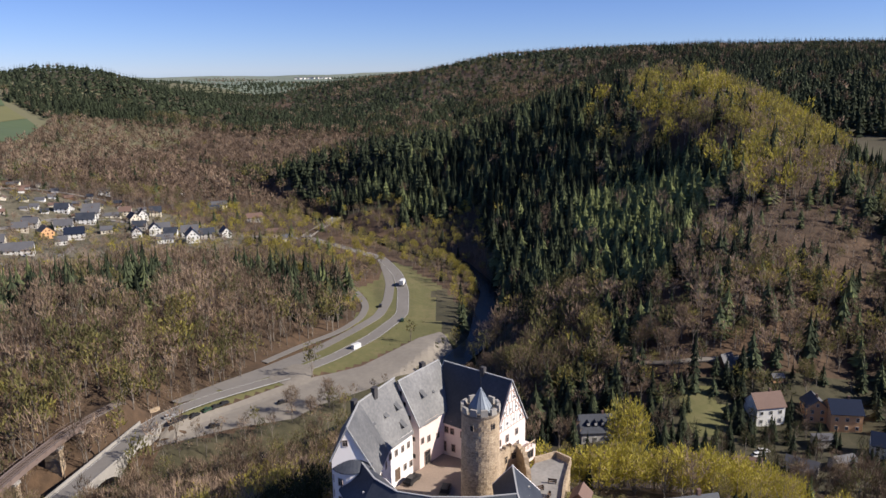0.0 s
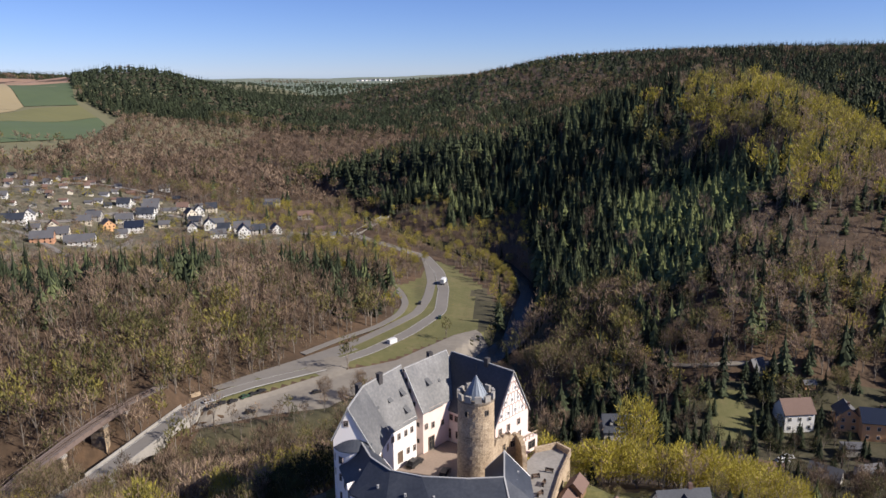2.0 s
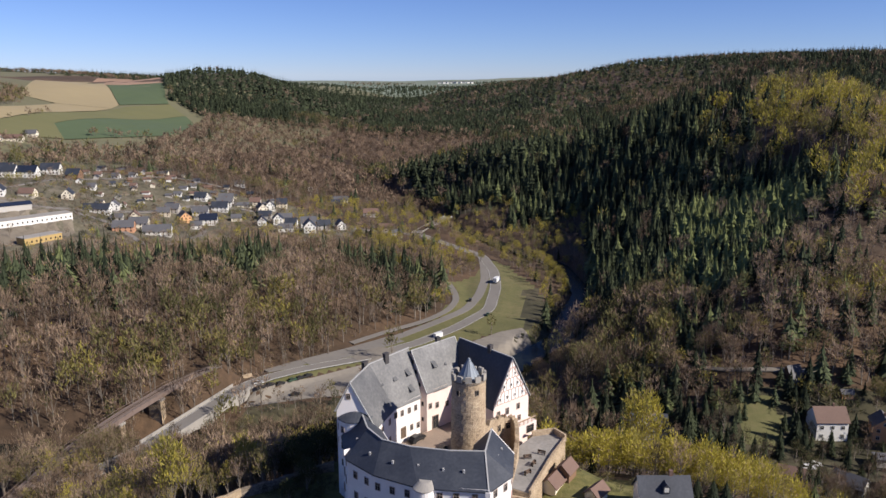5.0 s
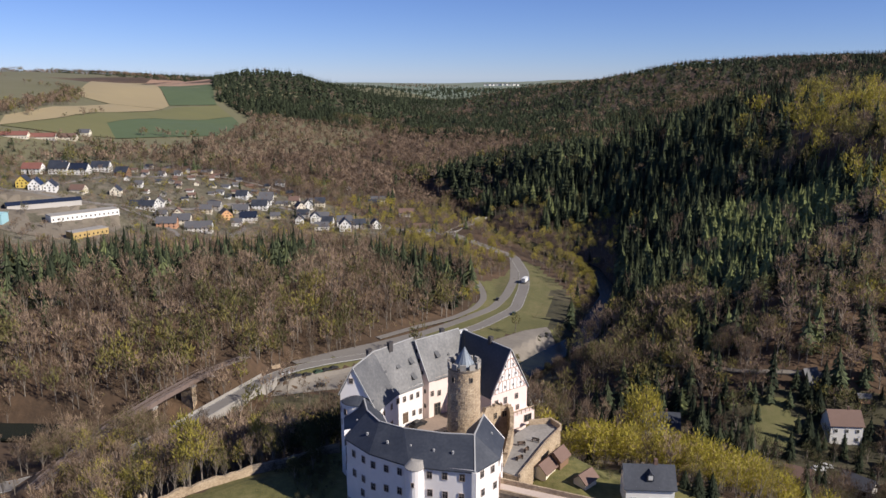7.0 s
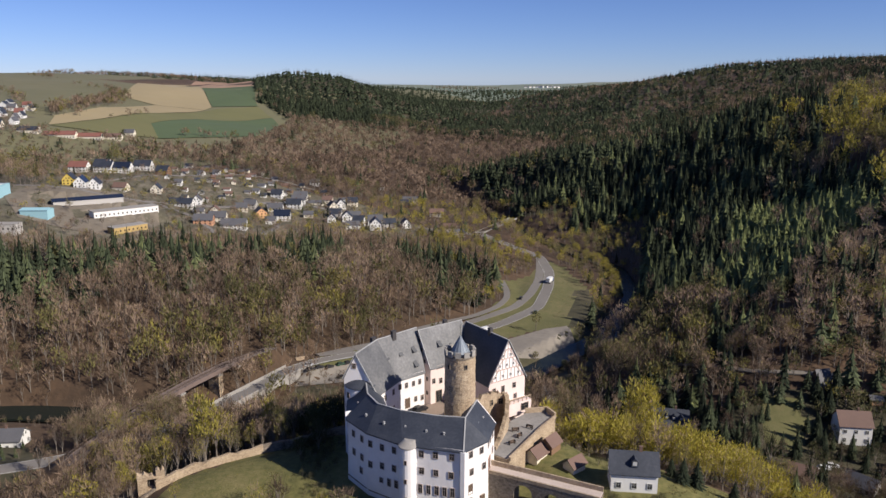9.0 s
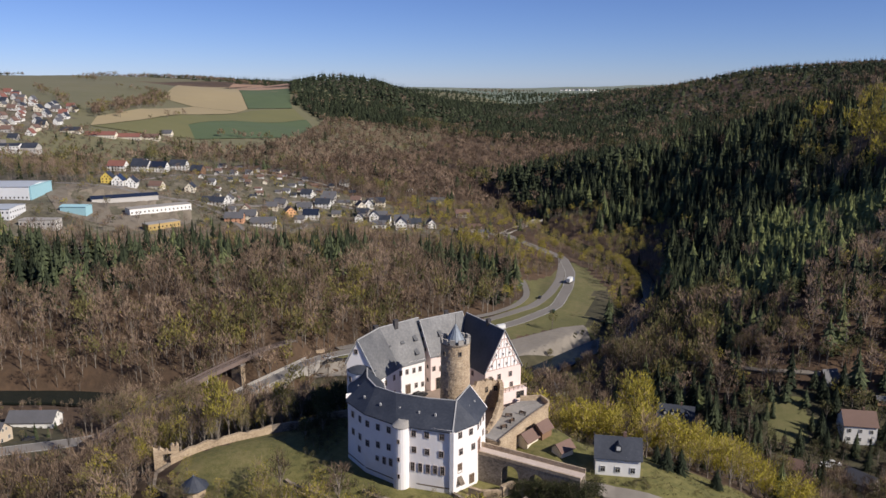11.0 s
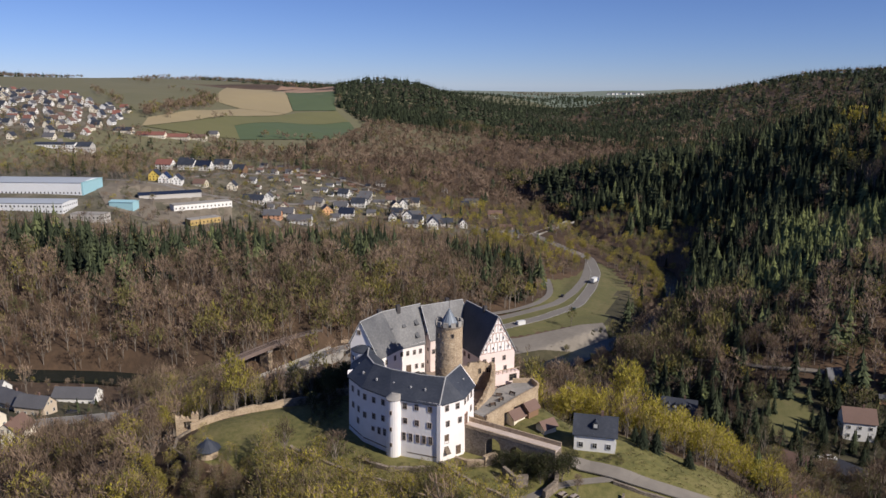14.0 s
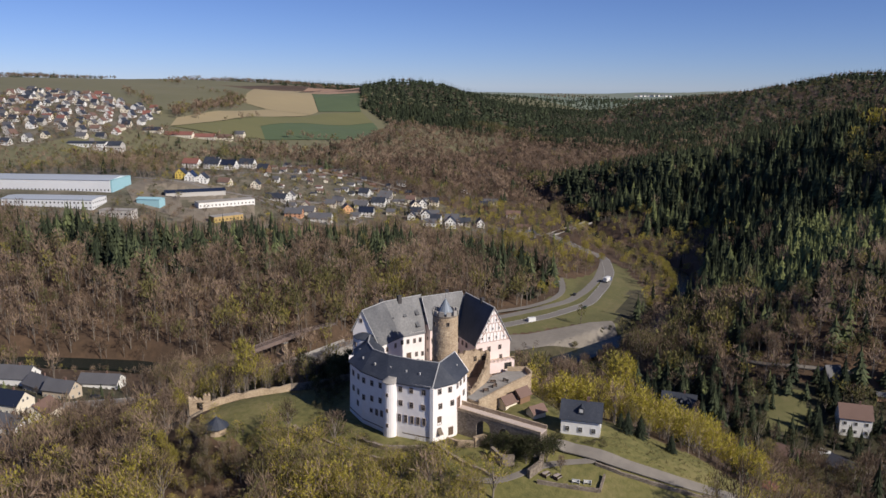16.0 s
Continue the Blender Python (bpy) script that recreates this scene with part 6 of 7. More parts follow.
    hull(bm, [[(-l2, -w2, 0.3), (l2, -w2, 0.3), (l2, w2, 0.3), (-l2, w2, 0.3)], [(-l2 - 0.03, -w2 - 0.02, 0.6), (l2 + 0.05, -w2 - 0.02, 0.55), (l2 + 0.05, w2 + 0.02, 0.55), (-l2 - 0.03, w2 + 0.02, 0.6)],
              [(-l2 + 0.08, -w2 + 0.06, 0.92), (l2 - 0.15, -w2 + 0.06, 0.82), (l2 - 0.15, w2 - 0.06, 0.82), (-l2 + 0.08, w2 - 0.06, 0.92)]])
    part("body", bm, colour, ob)
    bm = fresh()
    hull(bm, [[(-l2 + 0.25, -w2 + 0.08, 0.9), (l2 * 0.48, -w2 + 0.08, 0.85), (l2 * 0.48, w2 - 0.08, 0.85), (-l2 + 0.25, w2 - 0.08, 0.9)],
              [(-l2 + 0.75, -w2 + 0.24, 1.4), (l2 * 0.12, -w2 + 0.24, 1.43), (l2 * 0.12, w2 - 0.24, 1.43), (-l2 + 0.75, w2 - 0.24, 1.4)]])
    part("cabin", bm, "glass_dark", ob, "dark car windows")
    bm = fresh()
    box(bm, -l2 + 0.72, l2 * 0.13, -w2 + 0.22, w2 - 0.22, 1.405, 1.47)
    part("roof", bm, colour, ob)
    for wx in (-l2 + 0.8, l2 - 0.85):
        for wy in (-w2, w2 - 0.2):
            bm = fresh()
            hull(bm, [[(wx + 0.32 * math.cos(k * 0.524), wy + o, 0.32 + 0.32 * math.sin(k * 0.524)) for k in range(12)] for o in (0.0, 0.2)])
            part("wheel", bm, "tyre", ob)
    return ob


BLACK = paint("car_black", (0.02, 0.02, 0.022), 0.3)
BLUE = paint("car_blue", (0.03, 0.07, 0.22), 0.3)
SILVER = paint("car_silver", (0.4, 0.41, 0.42), 0.3)
GREEN = paint("car_green", (0.03, 0.07, 0.04), 0.3)
CARWHITE = paint("car_white", (0.7, 0.7, 0.7), 0.3)
for x, y, rot, c, nm in ((-107.5, 140.5, 55, BLACK, "black"), (-109.5, 136, 50, BLACK, "black"), (-104.5, 144.5, 55, BLACK, "black"), (-101, 149.5, 55, GREEN, "dark green"), (-98.6, 152.6, 55, BLACK, "black"), (-96.2, 156, 55, BLACK, "black"),
                         (-112.5, 140, 40, SILVER, "silver"), (-73.5, 160.5, 35, BLACK, "black"), (-95.5, 139.5, 30, BLACK, "black")):
    car(x, y, ground_at(x, y) + 0.17, rot, c, f"{nm} car parked at the edge of the gravel")
car(-29.6, 262, 19.15, 95, GREEN, "dark green car standing on the road")
car(-43.5, 287, 19.35, 92, BLACK, "black car standing on the side road")
car(-13.2, 9.6, COURT, 62, BLACK, "black estate car parked in the castle courtyard")
car(-6.6, 5.6, COURT, 80, BLACK, "black car parked in the castle courtyard")
for x, y, rot, c, nm in ((97.5, 101.5, 10, CARWHITE, "white"), (100.5, 105, 5, CARWHITE, "white"), (-214, 6, 15, CARWHITE, "white"), (-148, -36, 15, CARWHITE, "white"), (-172, 24, 60, BLACK, "black"), (-158, 9, 20, BLUE, "blue")):
    car(x, y, ground_at(x, y) + 0.05, rot, c, f"{nm} car parked beside a house")

truck = thing("truck", pose(-33, 332, 19.12, 0, 0, 80), "white box truck with dark cab standing on the road", "truck")
bm = fresh()
box(bm, -4.2, 2.2, -1.25, 1.25, 1.0, 3.7)
part("cargo_box", bm, "white_metal", truck)
bm = fresh()
hull(bm, [[(2.4, -1.2, 0.5), (4.4, -1.2, 0.5), (4.4, 1.2, 0.5), (2.4, 1.2, 0.5)], [(2.4, -1.2, 1.7), (4.45, -1.2, 1.7), (4.45, 1.2, 1.7), (2.4, 1.2, 1.7)], [(2.4, -1.15, 2.9), (3.9, -1.1, 2.9), (3.9, 1.1, 2.9), (2.4, 1.15, 2.9)]])
part("cab", bm, BLUE, truck, "dark blue cab")
bm = fresh()
box(bm, -4.2, 4.2, -0.5, 0.5, 0.6, 1.0)
part("chassis", bm, "metal_dark", truck)
for wx in (-3.2, -2.1, 3.3):
    for wy in (-1.25, 0.95):
        bm = fresh()
        hull(bm, [[(wx + 0.5 * math.cos(k * 0.524), wy + o, 0.5 + 0.5 * math.sin(k * 0.524)) for k in range(12)] for o in (0.0, 0.3)])
        part("wheel", bm, "tyre", truck)
trailer = thing("van_trailer", pose(-50, 221, 18.5, 0, 0, 50), "white box trailer parked beside the road", "trailer")
bm = fresh()
box(bm, -2.4, 2.4, -1.1, 1.1, 0.6, 2.9)
part("body", bm, "white_metal", trailer)
bm = fresh()
box(bm, 2.4, 3.8, -0.08, 0.08, 0.6, 0.72)
part("drawbar", bm, "metal_dark", trailer)
for wy in (-1.12, 0.92):
    bm = fresh()
    hull(bm, [[(0.33 * math.cos(k * 0.524), wy + o, 0.33 + 0.33 * math.sin(k * 0.524)) for k in range(12)] for o in (0.0, 0.2)])
    part("wheel", bm, "tyre", trailer)
hut = thing("roadside_sign", pose(-121, 147, ground_at(-121, 147), 0, 0, 55), "low pale information board beside the road", "sign")
bm = fresh()
box(bm, -2.2, 2.2, -0.6, 0.6, 0.0, 1.6)
part("board", bm, "stone", hut)

# picnic tables and white benches on the castle lawn
for (x, y), rot in (((36.9, -21.9), 70), ((39.5, -21.4), 70)):
    z = ground_at(x, y)
    table = thing("picnic_table", pose(x, y, z, 0, 0, rot), "grey wooden picnic table on the lawn", "picnic table", "picnic tables")
    bm = fresh()
    box(bm, -0.95, 0.95, -0.4, 0.4, 0.7, 0.76)
    part("tabletop", bm, "frame_grey", table)
    for s in (-0.8, 0.8):
        bm = fresh()
        box(bm, -0.95, 0.95, s - 0.15, s + 0.15, 0.42, 0.47)
        part("seat", bm, "frame_grey", table)
        bm = fresh()
        box(bm, s - 0.05, s + 0.05, -0.85, 0.85, -0.2, 0.7)
        part("leg", bm, "timber", table)
for (x, y), rot in (((43.9, -21.0), 12), ((46.4, -20.0), 18)):
    z = ground_at(x, y)
    bench = thing("bench", pose(x, y, z, 0, 0, rot), "white park bench on the lawn", "bench", "white benches")
    bm = fresh()
    box(bm, -0.95, 0.95, -0.25, 0.25, 0.42, 0.48)
    part("seat", bm, "white_line", bench)
    bm = fresh()
    box(bm, -0.95, 0.95, 0.22, 0.28, 0.5, 0.95)
    part("backrest", bm, "white_line", bench)
    for s in (-0.8, 0.8):
        bm = fresh()
        box(bm, s - 0.05, s + 0.05, -0.25, 0.28, -0.2, 0.9)
        part("leg", bm, "white_line", bench)

# ---------------------------------------------------------------- trees
class Shape:
    """Vertices and triangles of one pattern of tree, with a material slot for each triangle and an own shade for each vertex."""

    def __init__(self):
        self.v, self.f, self.m, self.s = [], [], [], []

    def tri(self, a, b, c, m, s=0.0):
        i = len(self.v)
        self.v += [tuple(a), tuple(b), tuple(c)]
        self.s += [s] * 3
        self.f.append((i, i + 1, i + 2))
        self.m.append(m)

    def limb(self, a, b, ra, rb, m, sides=4):
        a, b = Vector(a), Vector(b)
        w = (b - a).normalized()
        u = w.orthogonal().normalized()
        t = w.cross(u)
        i = len(self.v)
        for p, r in ((a, ra), (b, rb)):
            for k in range(sides):
                c = 2 * math.pi * k / sides
                self.v.append(tuple(p + (u * math.cos(c) + t * math.sin(c)) * r))
                self.s.append(0.0)
        for k in range(sides):
            j = (k + 1) % sides
            self.f += [(i + k, i + j, i + sides + j), (i + k, i + sides + j, i + sides + k)]
            self.m += [m, m]

    def arrays(self):
        return np.array(self.v, float), np.array(self.f, int), np.array(self.m, int), np.array(self.s, float)


def conifer(rng, tiers, boughs, fine, width=0.19, trunk=True):
    """A spruce one unit high: a trunk and tiers of drooping boughs."""
    s = Shape()
    if trunk:
        s.limb((0, 0, 0), (0, 0, 0.5), 0.016, 0.01, 0, 3)
    for k in range(tiers):
        u = k / (tiers - 1)
        z = 0.1 + 0.8 * u
        r = width * (1 - u) ** 0.8 + 0.022
        turn = rng.uniform(0, 6.28)
        for j in range(boughs):
            a = turn + 2 * math.pi * (j + rng.uniform(-0.25, 0.25)) / boughs
            q = r * rng.uniform(0.72, 1.18)
            drop = 0.05 * rng.uniform(0.4, 1.3) + 0.1 * q
            top = (0, 0, z + 0.95 / tiers * 1.25 * (0.8 if k < tiers - 1 else 1.2))
            tip = (q * math.cos(a), q * math.sin(a), z - drop)
            w = 3.3 / boughs * 0.9
            shade = rng.uniform(-0.16, 0.16)
            wing = 0.7 if fine else 0.95
            left = (wing * q * math.cos(a + w), wing * q * math.sin(a + w), z - 0.6 * drop)
            right = (wing * q * math.cos(a - w), wing * q * math.sin(a - w), z - 0.6 * drop)
            if fine:
                s.tri(top, left, tip, 1, shade)
                s.tri(top, tip, right, 1, shade - 0.05)
            else:
                s.tri(top, left, right, 1, shade)
    return s.arrays()


def broadleaf(rng, limbs, twigs, leaves, crown=0.3, low=0.3, twig_len=0.12, leaf=0.03, twig_w=0.006, trunk_sides=5, clumps=9):
    """A broad tree one unit high: tapered trunk, limbs that each carry a clump, and clumps of thin twigs and small leaves with gaps between them."""
    s = Shape()
    s.limb((0, 0, 0), (0.01, 0.0, low), 0.02, 0.015, 0, trunk_sides)
    s.limb((0.01, 0, low), (0.0, 0.015, 0.75), 0.015, 0.004, 0, trunk_sides)
    middle, tall = low + 0.5 * (1 - low), 0.5 * (1 - low)
    heads = []
    for k in range(clumps):
        u = (k + 0.5) / clumps
        up = -0.75 + 1.72 * u
        flat, a = math.sqrt(max(0.0, 1 - up * up)), 2.4 * k + rng.uniform(-0.5, 0.5)
        r = rng.uniform(0.45, 0.8)
        size = rng.uniform(0.4, 0.62) * (1.0 if clumps > 5 else 1.35)
        heads.append((Vector((crown * flat * r * math.cos(a), crown * flat * r * math.sin(a), middle + 0.68 * tall * up)), crown * size, rng.uniform(-0.09, 0.09)))
    for k in range(limbs):
        c, size, _ = heads[k % clumps]
        foot = max(low * 0.7, c.z - 0.26 - 0.3 * Vector(c[:2]).length)
        s.limb((0.005, 0, foot), c + Vector((0, 0, 0.3 * size)), 0.009, 0.0025, 0, 3)

    def way(floor):
        while True:
            d = Vector([rng.gauss(0, 1) for _ in range(3)]).normalized()
            if d.z > floor:
                return d
    for k in range(twigs):
        c, size, shade = heads[k % clumps]
        d = way(-0.35)
        p = c + Vector((d.x, d.y, d.z * 1.15)) * size * rng.uniform(0.1, 0.85)
        w = (d * 0.75 + Vector((rng.uniform(-0.3, 0.3), rng.uniform(-0.3, 0.3), rng.uniform(0.4, 1.1)))).normalized()
        side = w.cross(d + Vector([rng.uniform(-0.6, 0.6) for _ in range(3)]))
        side = side.normalized() * twig_w * rng.uniform(0.6, 1.5)
        s.tri(p - side, p + side, p + w * twig_len * rng.uniform(0.5, 1.2), 2, shade + rng.uniform(-0.07, 0.07))
    for k in range(leaves):
        c, size, shade = heads[(k * 7 + k // clumps) % clumps]
        d = way(-0.5)
        p = c + Vector((d.x, d.y, d.z * 1.1)) * size * rng.uniform(0.5, 1.1)
        g = leaf * rng.uniform(0.6, 1.4)
        w = (d * 0.5 + Vector((rng.uniform(-0.5, 0.5), rng.uniform(-0.5, 0.5), rng.uniform(0.3, 1.1)))).normalized()
        side = (w.cross(d) + Vector([rng.uniform(-0.4, 0.4) for _ in range(3)])).normalized() * 0.55 * g
        s.tri(p - side, p + side, p + w * 2.6 * g, 3, shade + rng.uniform(-0.06, 0.06))
    return s.arrays()


def planted(name, pattern, spots, label, category, kind="stuff", group=""):
    """All trees of one pattern as one object. spots: rows of x, y, z, height, width, turn, tone."""
    v, f, m, s = pattern
    spots = np.asarray(spots, float)
    n, k = len(spots), len(v)
    c, w = np.cos(spots[:, 5])[:, None], np.sin(spots[:, 5])[:, None]
    x, y = v[None, :, 0] * spots[:, 4:5], v[None, :, 1] * spots[:, 4:5]
    out = np.stack([c * x - w * y + spots[:, 0:1], w * x + c * y + spots[:, 1:2], v[None, :, 2] * spots[:, 3:4] + spots[:, 2:3]], -1).reshape(-1, 3)
    faces = (f[None] + (np.arange(n) * k)[:, None, None]).reshape(-1, 3)
    me = bpy.data.meshes.new(name)
    me.vertices.add(len(out))
    me.vertices.foreach_set("co", out.ravel())
    me.loops.add(len(faces) * 3)
    me.loops.foreach_set("vertex_index", faces.ravel())
    me.polygons.add(len(faces))
    me.polygons.foreach_set("loop_start", np.arange(len(faces)) * 3)
    for slot in ("bark", "spruce", "twig", "leaf"):
        me.materials.append(M[slot])
    me.update(calc_edges=True)
    me.polygons.foreach_set("material_index", np.tile(m, n))
    tone = me.attributes.new("tone", "FLOAT", "POINT")
    tone.data.foreach_set("value", (spots[:, 6:7] + s[None]).ravel())
    return tagged(new(name, me), label, category, group, kind)


rng = random.Random(11)
CONIFER_NEAR = [conifer(rng, 10, 9, True, 0.18) for _ in range(3)]
CONIFER_MID = [conifer(rng, 7, 6, True, 0.25) for _ in range(4)]
CONIFER_FAR = [conifer(rng, 5, 5, False, 0.34, False) for _ in range(2)]
CONIFER_DISTANT = [conifer(rng, 3, 5, False, 0.5, False) for _ in range(2)]
BARE_NEAR = [broadleaf(rng, 9, 240, 20, 0.27, 0.3, 0.14, 0.014, 0.006, 5, 10) for _ in range(4)]
SPRING_NEAR = [broadleaf(rng, 7, 120, 520, 0.25, 0.2, 0.13, 0.0135, 0.004, 5, 11) for _ in range(4)]
BARE_MID = [broadleaf(rng, 4, 124, 10, 0.31, 0.34, 0.16, 0.022, 0.0085, 3, 8) for _ in range(4)]
SPRING_MID = [broadleaf(rng, 3, 24, 130, 0.3, 0.26, 0.14, 0.036, 0.008, 3, 7) for _ in range(4)]
BUSH_NEAR = [broadleaf(rng, 4, 60, 400, 0.34, 0.06, 0.2, 0.02, 0.006, 3, 10) for _ in range(3)]
THICKET = [broadleaf(rng, 5, 90, 640, 0.3, 0.08, 0.14, 0.023, 0.005, 3, 12) for _ in range(2)]
SCRUB = [broadleaf(rng, 0, 56, 8, 0.42, 0.05, 0.26, 0.04, 0.012, 3, 5) for _ in range(3)]
BUSH = [broadleaf(rng, 0, 16, 64, 0.44, 0.06, 0.25, 0.07, 0.02, 3, 5) for _ in range(3)]
BARE_FAR = [broadleaf(rng, 0, 43, 0, 0.36, 0.25, 0.24, 0.06, 0.03, 3, 4) for _ in range(3)]
SPRING_FAR = [broadleaf(rng, 0, 8, 44, 0.36, 0.25, 0.2, 0.07, 0.03, 3, 4) for _ in range(3)]

YOUNG = [(78, 374), (103, 404), (146, 372), (152, 300), (134, 262), (108, 226), (90, 190), (64, 202), (66, 256)]
CREST = [(103, 520), (140, 565), (205, 600), (262, 560), (300, 470), (262, 380), (212, 292), (171, 250), (140, 262), (152, 320), (160, 372), (132, 410), (112, 456)]
HILL_WOOD = [(-572, 985), (-520, 1045), (-500, 1090), (-500, 1300), (-430, 1390), (-418, 1500), (-560, 1900), (-640, 2300), (-900, 3000), (-1700, 3000), (-1700, 1900), (-900, 1430), (-850, 1330), (-690, 1075)]
VALLEY_DARK = [(-440, 1340), (-436, 1560), (-420, 2100), (-277, 1760), (-99, 1310), (-60, 1066), (-180, 1130), (-327, 1235), (-415, 1275)]
VALLEY_PALE = [(-500, 1300), (-438, 1385), (-418, 1280), (-440, 1140), (-500, 1120)]
BARE_VALLEY = [(-534, 878), (-528, 1039), (-441, 1135), (-322, 1095), (-171, 1097), (-109, 1045), (-150, 975), (-222, 850), (-262, 790), (-300, 640), (-390, 639)]
DARK_GROVE = [(8, 129), (28, 108), (52, 100), (70, 90), (80, 94), (76, 112), (66, 126), (58, 138), (40, 144), (20, 142)]
COPSE = [(-606, 358), (-600, 392), (-575, 404), (-563, 450), (-492, 400), (-432, 322), (-428, 300), (-485, 290)]
CLEARED = [(138, 274), (198, 254), (206, 216), (178, 180), (140, 196), (118, 236)]
SLOPE_PALE = [(-67, 1850), (119, 1830), (250, 1640), (200, 1290), (82, 1290), (-51, 1558)]
SHRUBS = [(14, 26), (30, 22), (52, 13), (66, 18), (80, 17), (86, 22), (76, 34), (60, 44), (40, 48), (22, 42)]


def wood_kind(x, y):
    """The mix at a place: share of conifers, share of fresh leaves among the rest, density, height."""
    n1, n2 = waves(x, y, 0.045, 21), waves(x, y, 0.02, 22)
    con, fresh_share, dens, tall = np.full(x.shape, 0.15), np.full(x.shape, 0.25), np.ones(x.shape), np.full(x.shape, 14.0)
    east = x > 15 - np.clip((y - 400) * 0.72, 0, 900)
    hill = east & (y > 185)
    con = np.where(hill, 0.93, con)
    tall = np.where(hill, 15.5, tall)
    crest = inside(x + 9 * n1, y + 9 * n2, CREST)
    con = np.where(crest, 0.12 + 0.5 * (x < 150 + 40 * n1), con)
    fresh_share = np.where(crest, 0.8, fresh_share)
    foot = (x > 40) & (y > 118) & (y < 268 + 0.12 * x + 18 * n1) & (x > 58 + 0.22 * (y - 160))
    con = np.where(foot, 0.16 + 0.5 * smooth(0.1, 0.35, n2), con)
    fresh_share = np.where(foot, 0.3, fresh_share)
    tall = np.where(foot, 13.5, tall)
    bank = (x > 14) & (x < 70) & (y > 130) & (y < 240) & ~foot
    con, fresh_share, tall = np.where(bank, 0.07, con), np.where(bank, 0.6, fresh_share), np.where(bank, 16, tall)
    west = (x < -60) & (y > 100) & (y < 420)
    belt = smooth(60, 26, line_distance(x, y, [(-320, 110), (-295, 150), (-235, 200), (-180, 238), (-140, 275), (-100, 290), (-66, 325)])[0])
    con = np.where(west, 0.85 * belt * smooth(-0.14, 0.16, n1 + 0.04), con)
    fresh_share = np.where(west, 0.05 + 0.16 * smooth(0.1, 0.4, n2) + 0.12 * smooth(0.1, 0.4, n1) + 0.25 * (y > 330), fresh_share)
    tall = np.where(west, 17.0, tall)
    rail_edge = line_distance(x, y, [(-150, 60), (-150, 120), (-132, 165), (-112, 190)])[0] < 26
    con, fresh_share = np.where(west & rail_edge, 0.0, con), np.where(west & rail_edge, 0.55, fresh_share)
    back_slope = (x < 0) & (y > 420) & (y < 1080) & (x < -120 - 0.25 * (y - 420))
    con, fresh_share, tall = np.where(back_slope, 0.06, con), np.where(back_slope, 0.05 + 0.15 * (y < 560), fresh_share), np.where(back_slope, 13, tall)
    deep = (y > 1080) & (x > -470)
    con, tall, fresh_share = np.where(deep, np.where(y < 1950, 0.78 + 0.6 * n2, 0.6 + 0.6 * n2), con), np.where(deep, 16, tall), np.where(deep, 0.25, fresh_share)
    con = np.where(inside(x, y, VALLEY_DARK), 0.93, con)
    pale = inside(x, y, VALLEY_PALE)
    con, fresh_share = np.where(pale, 0.12, con), np.where(pale, 0.75, fresh_share)
    con = np.where(inside(x + 25 * n1, y + 25 * n2, HILL_WOOD), 0.97, con)
    river_y = np.interp(x, [-128, -97, -66, -38, -16, -4, 12], [94, 107, 122, 148, 180, 209, 243])
    roadside = (x > -130) & (x < 12) & (y > river_y) & (y < 210) & (x > -118 + 0.62 * (y - 100))
    bank = (x > -130) & (x < 30) & (y < river_y) & (y > 45)
    con, fresh_share, tall = np.where(bank, 0.02, con), np.where(bank, 0.4, fresh_share), np.where(bank, 15, tall)
    light = inside(x, y, SLOPE_PALE)
    con, fresh_share = np.where(light, 0.5 + 0.9 * n1, con), np.where(light, 0.5, fresh_share)
    con, fresh_share, tall = np.where(roadside, 0.0, con), np.where(roadside, 0.25, fresh_share), np.where(roadside, 9, tall)
    behind = hill & (y > 800 + 0.8 * np.clip(x, -80, 400)) & (y < 1080) & (x < 270)
    con, fresh_share, tall = np.where(behind, 0.66 + 0.6 * n2, con), np.where(behind, 0.45, fresh_share), np.where(behind, 15, tall)
    riverside = ((x > -230) & (x < -45) & (y > 335) & (y < 560)) | ((x > -62) & (x < 24) & (y > 262) & (y < 500))
    con, fresh_share, tall = np.where(riverside, 0.04, con), np.where(riverside, 0.68, fresh_share), np.where(riverside, 9, tall)
    mount = np.hypot(x, y + 10) < 125
    con, fresh_share = np.where(mount, 0.0, con), np.where(mount, np.where(x < -60, 0.3, np.where(y < -30, 0.82, 0.6)), fresh_share)
    tall = np.where(mount, np.where((y > 30) | (x < -62), 15, 10.5), tall)
    tall = np.where(line_distance(x, y, [(-46, -38), (-30, -62)])[0] < 9, 6, tall)
    tall = np.where(mount & (x > 8) & (y > 16), 8.5, tall)
    con = np.where((x < -60) & (y < 112), 0.0, con)
    tall = np.where((x < -95) & (x > -240) & (y < 18), 7, tall)
    tall = np.where((x < -500) & (y < 520), 7, tall)
    tall = np.where((x < -95) & (x > -175) & (y > 25) & (y < 100), 14, tall)
    front = line_distance(x, y, [(-70, -24), (-60, -33), (-46, -38), (-24, -34), (10, -40), (30, -36), (60, -34)])[0]
    tall = np.where(y > -14, tall, np.where(front < 9, 10.0, np.where(front < 22, 13.5, 15.5)))
    shrubs = inside(x, y, SHRUBS)
    con, fresh_share, tall = np.where(shrubs, 0.02, con), np.where(shrubs, 0.85, fresh_share), np.where(shrubs, 10.5, tall)
    village = inside(x, y, VILLAGE_AREA) | inside(x, y, FAR_TOWN)
    con, fresh_share, tall = np.where(village, 0.06, con), np.where(village, 0.22, fresh_share), np.where(village, 6.6, tall)
    gardens = inside(x, y, EAST_HOUSES) | inside(x, y, WEST_HOUSES)
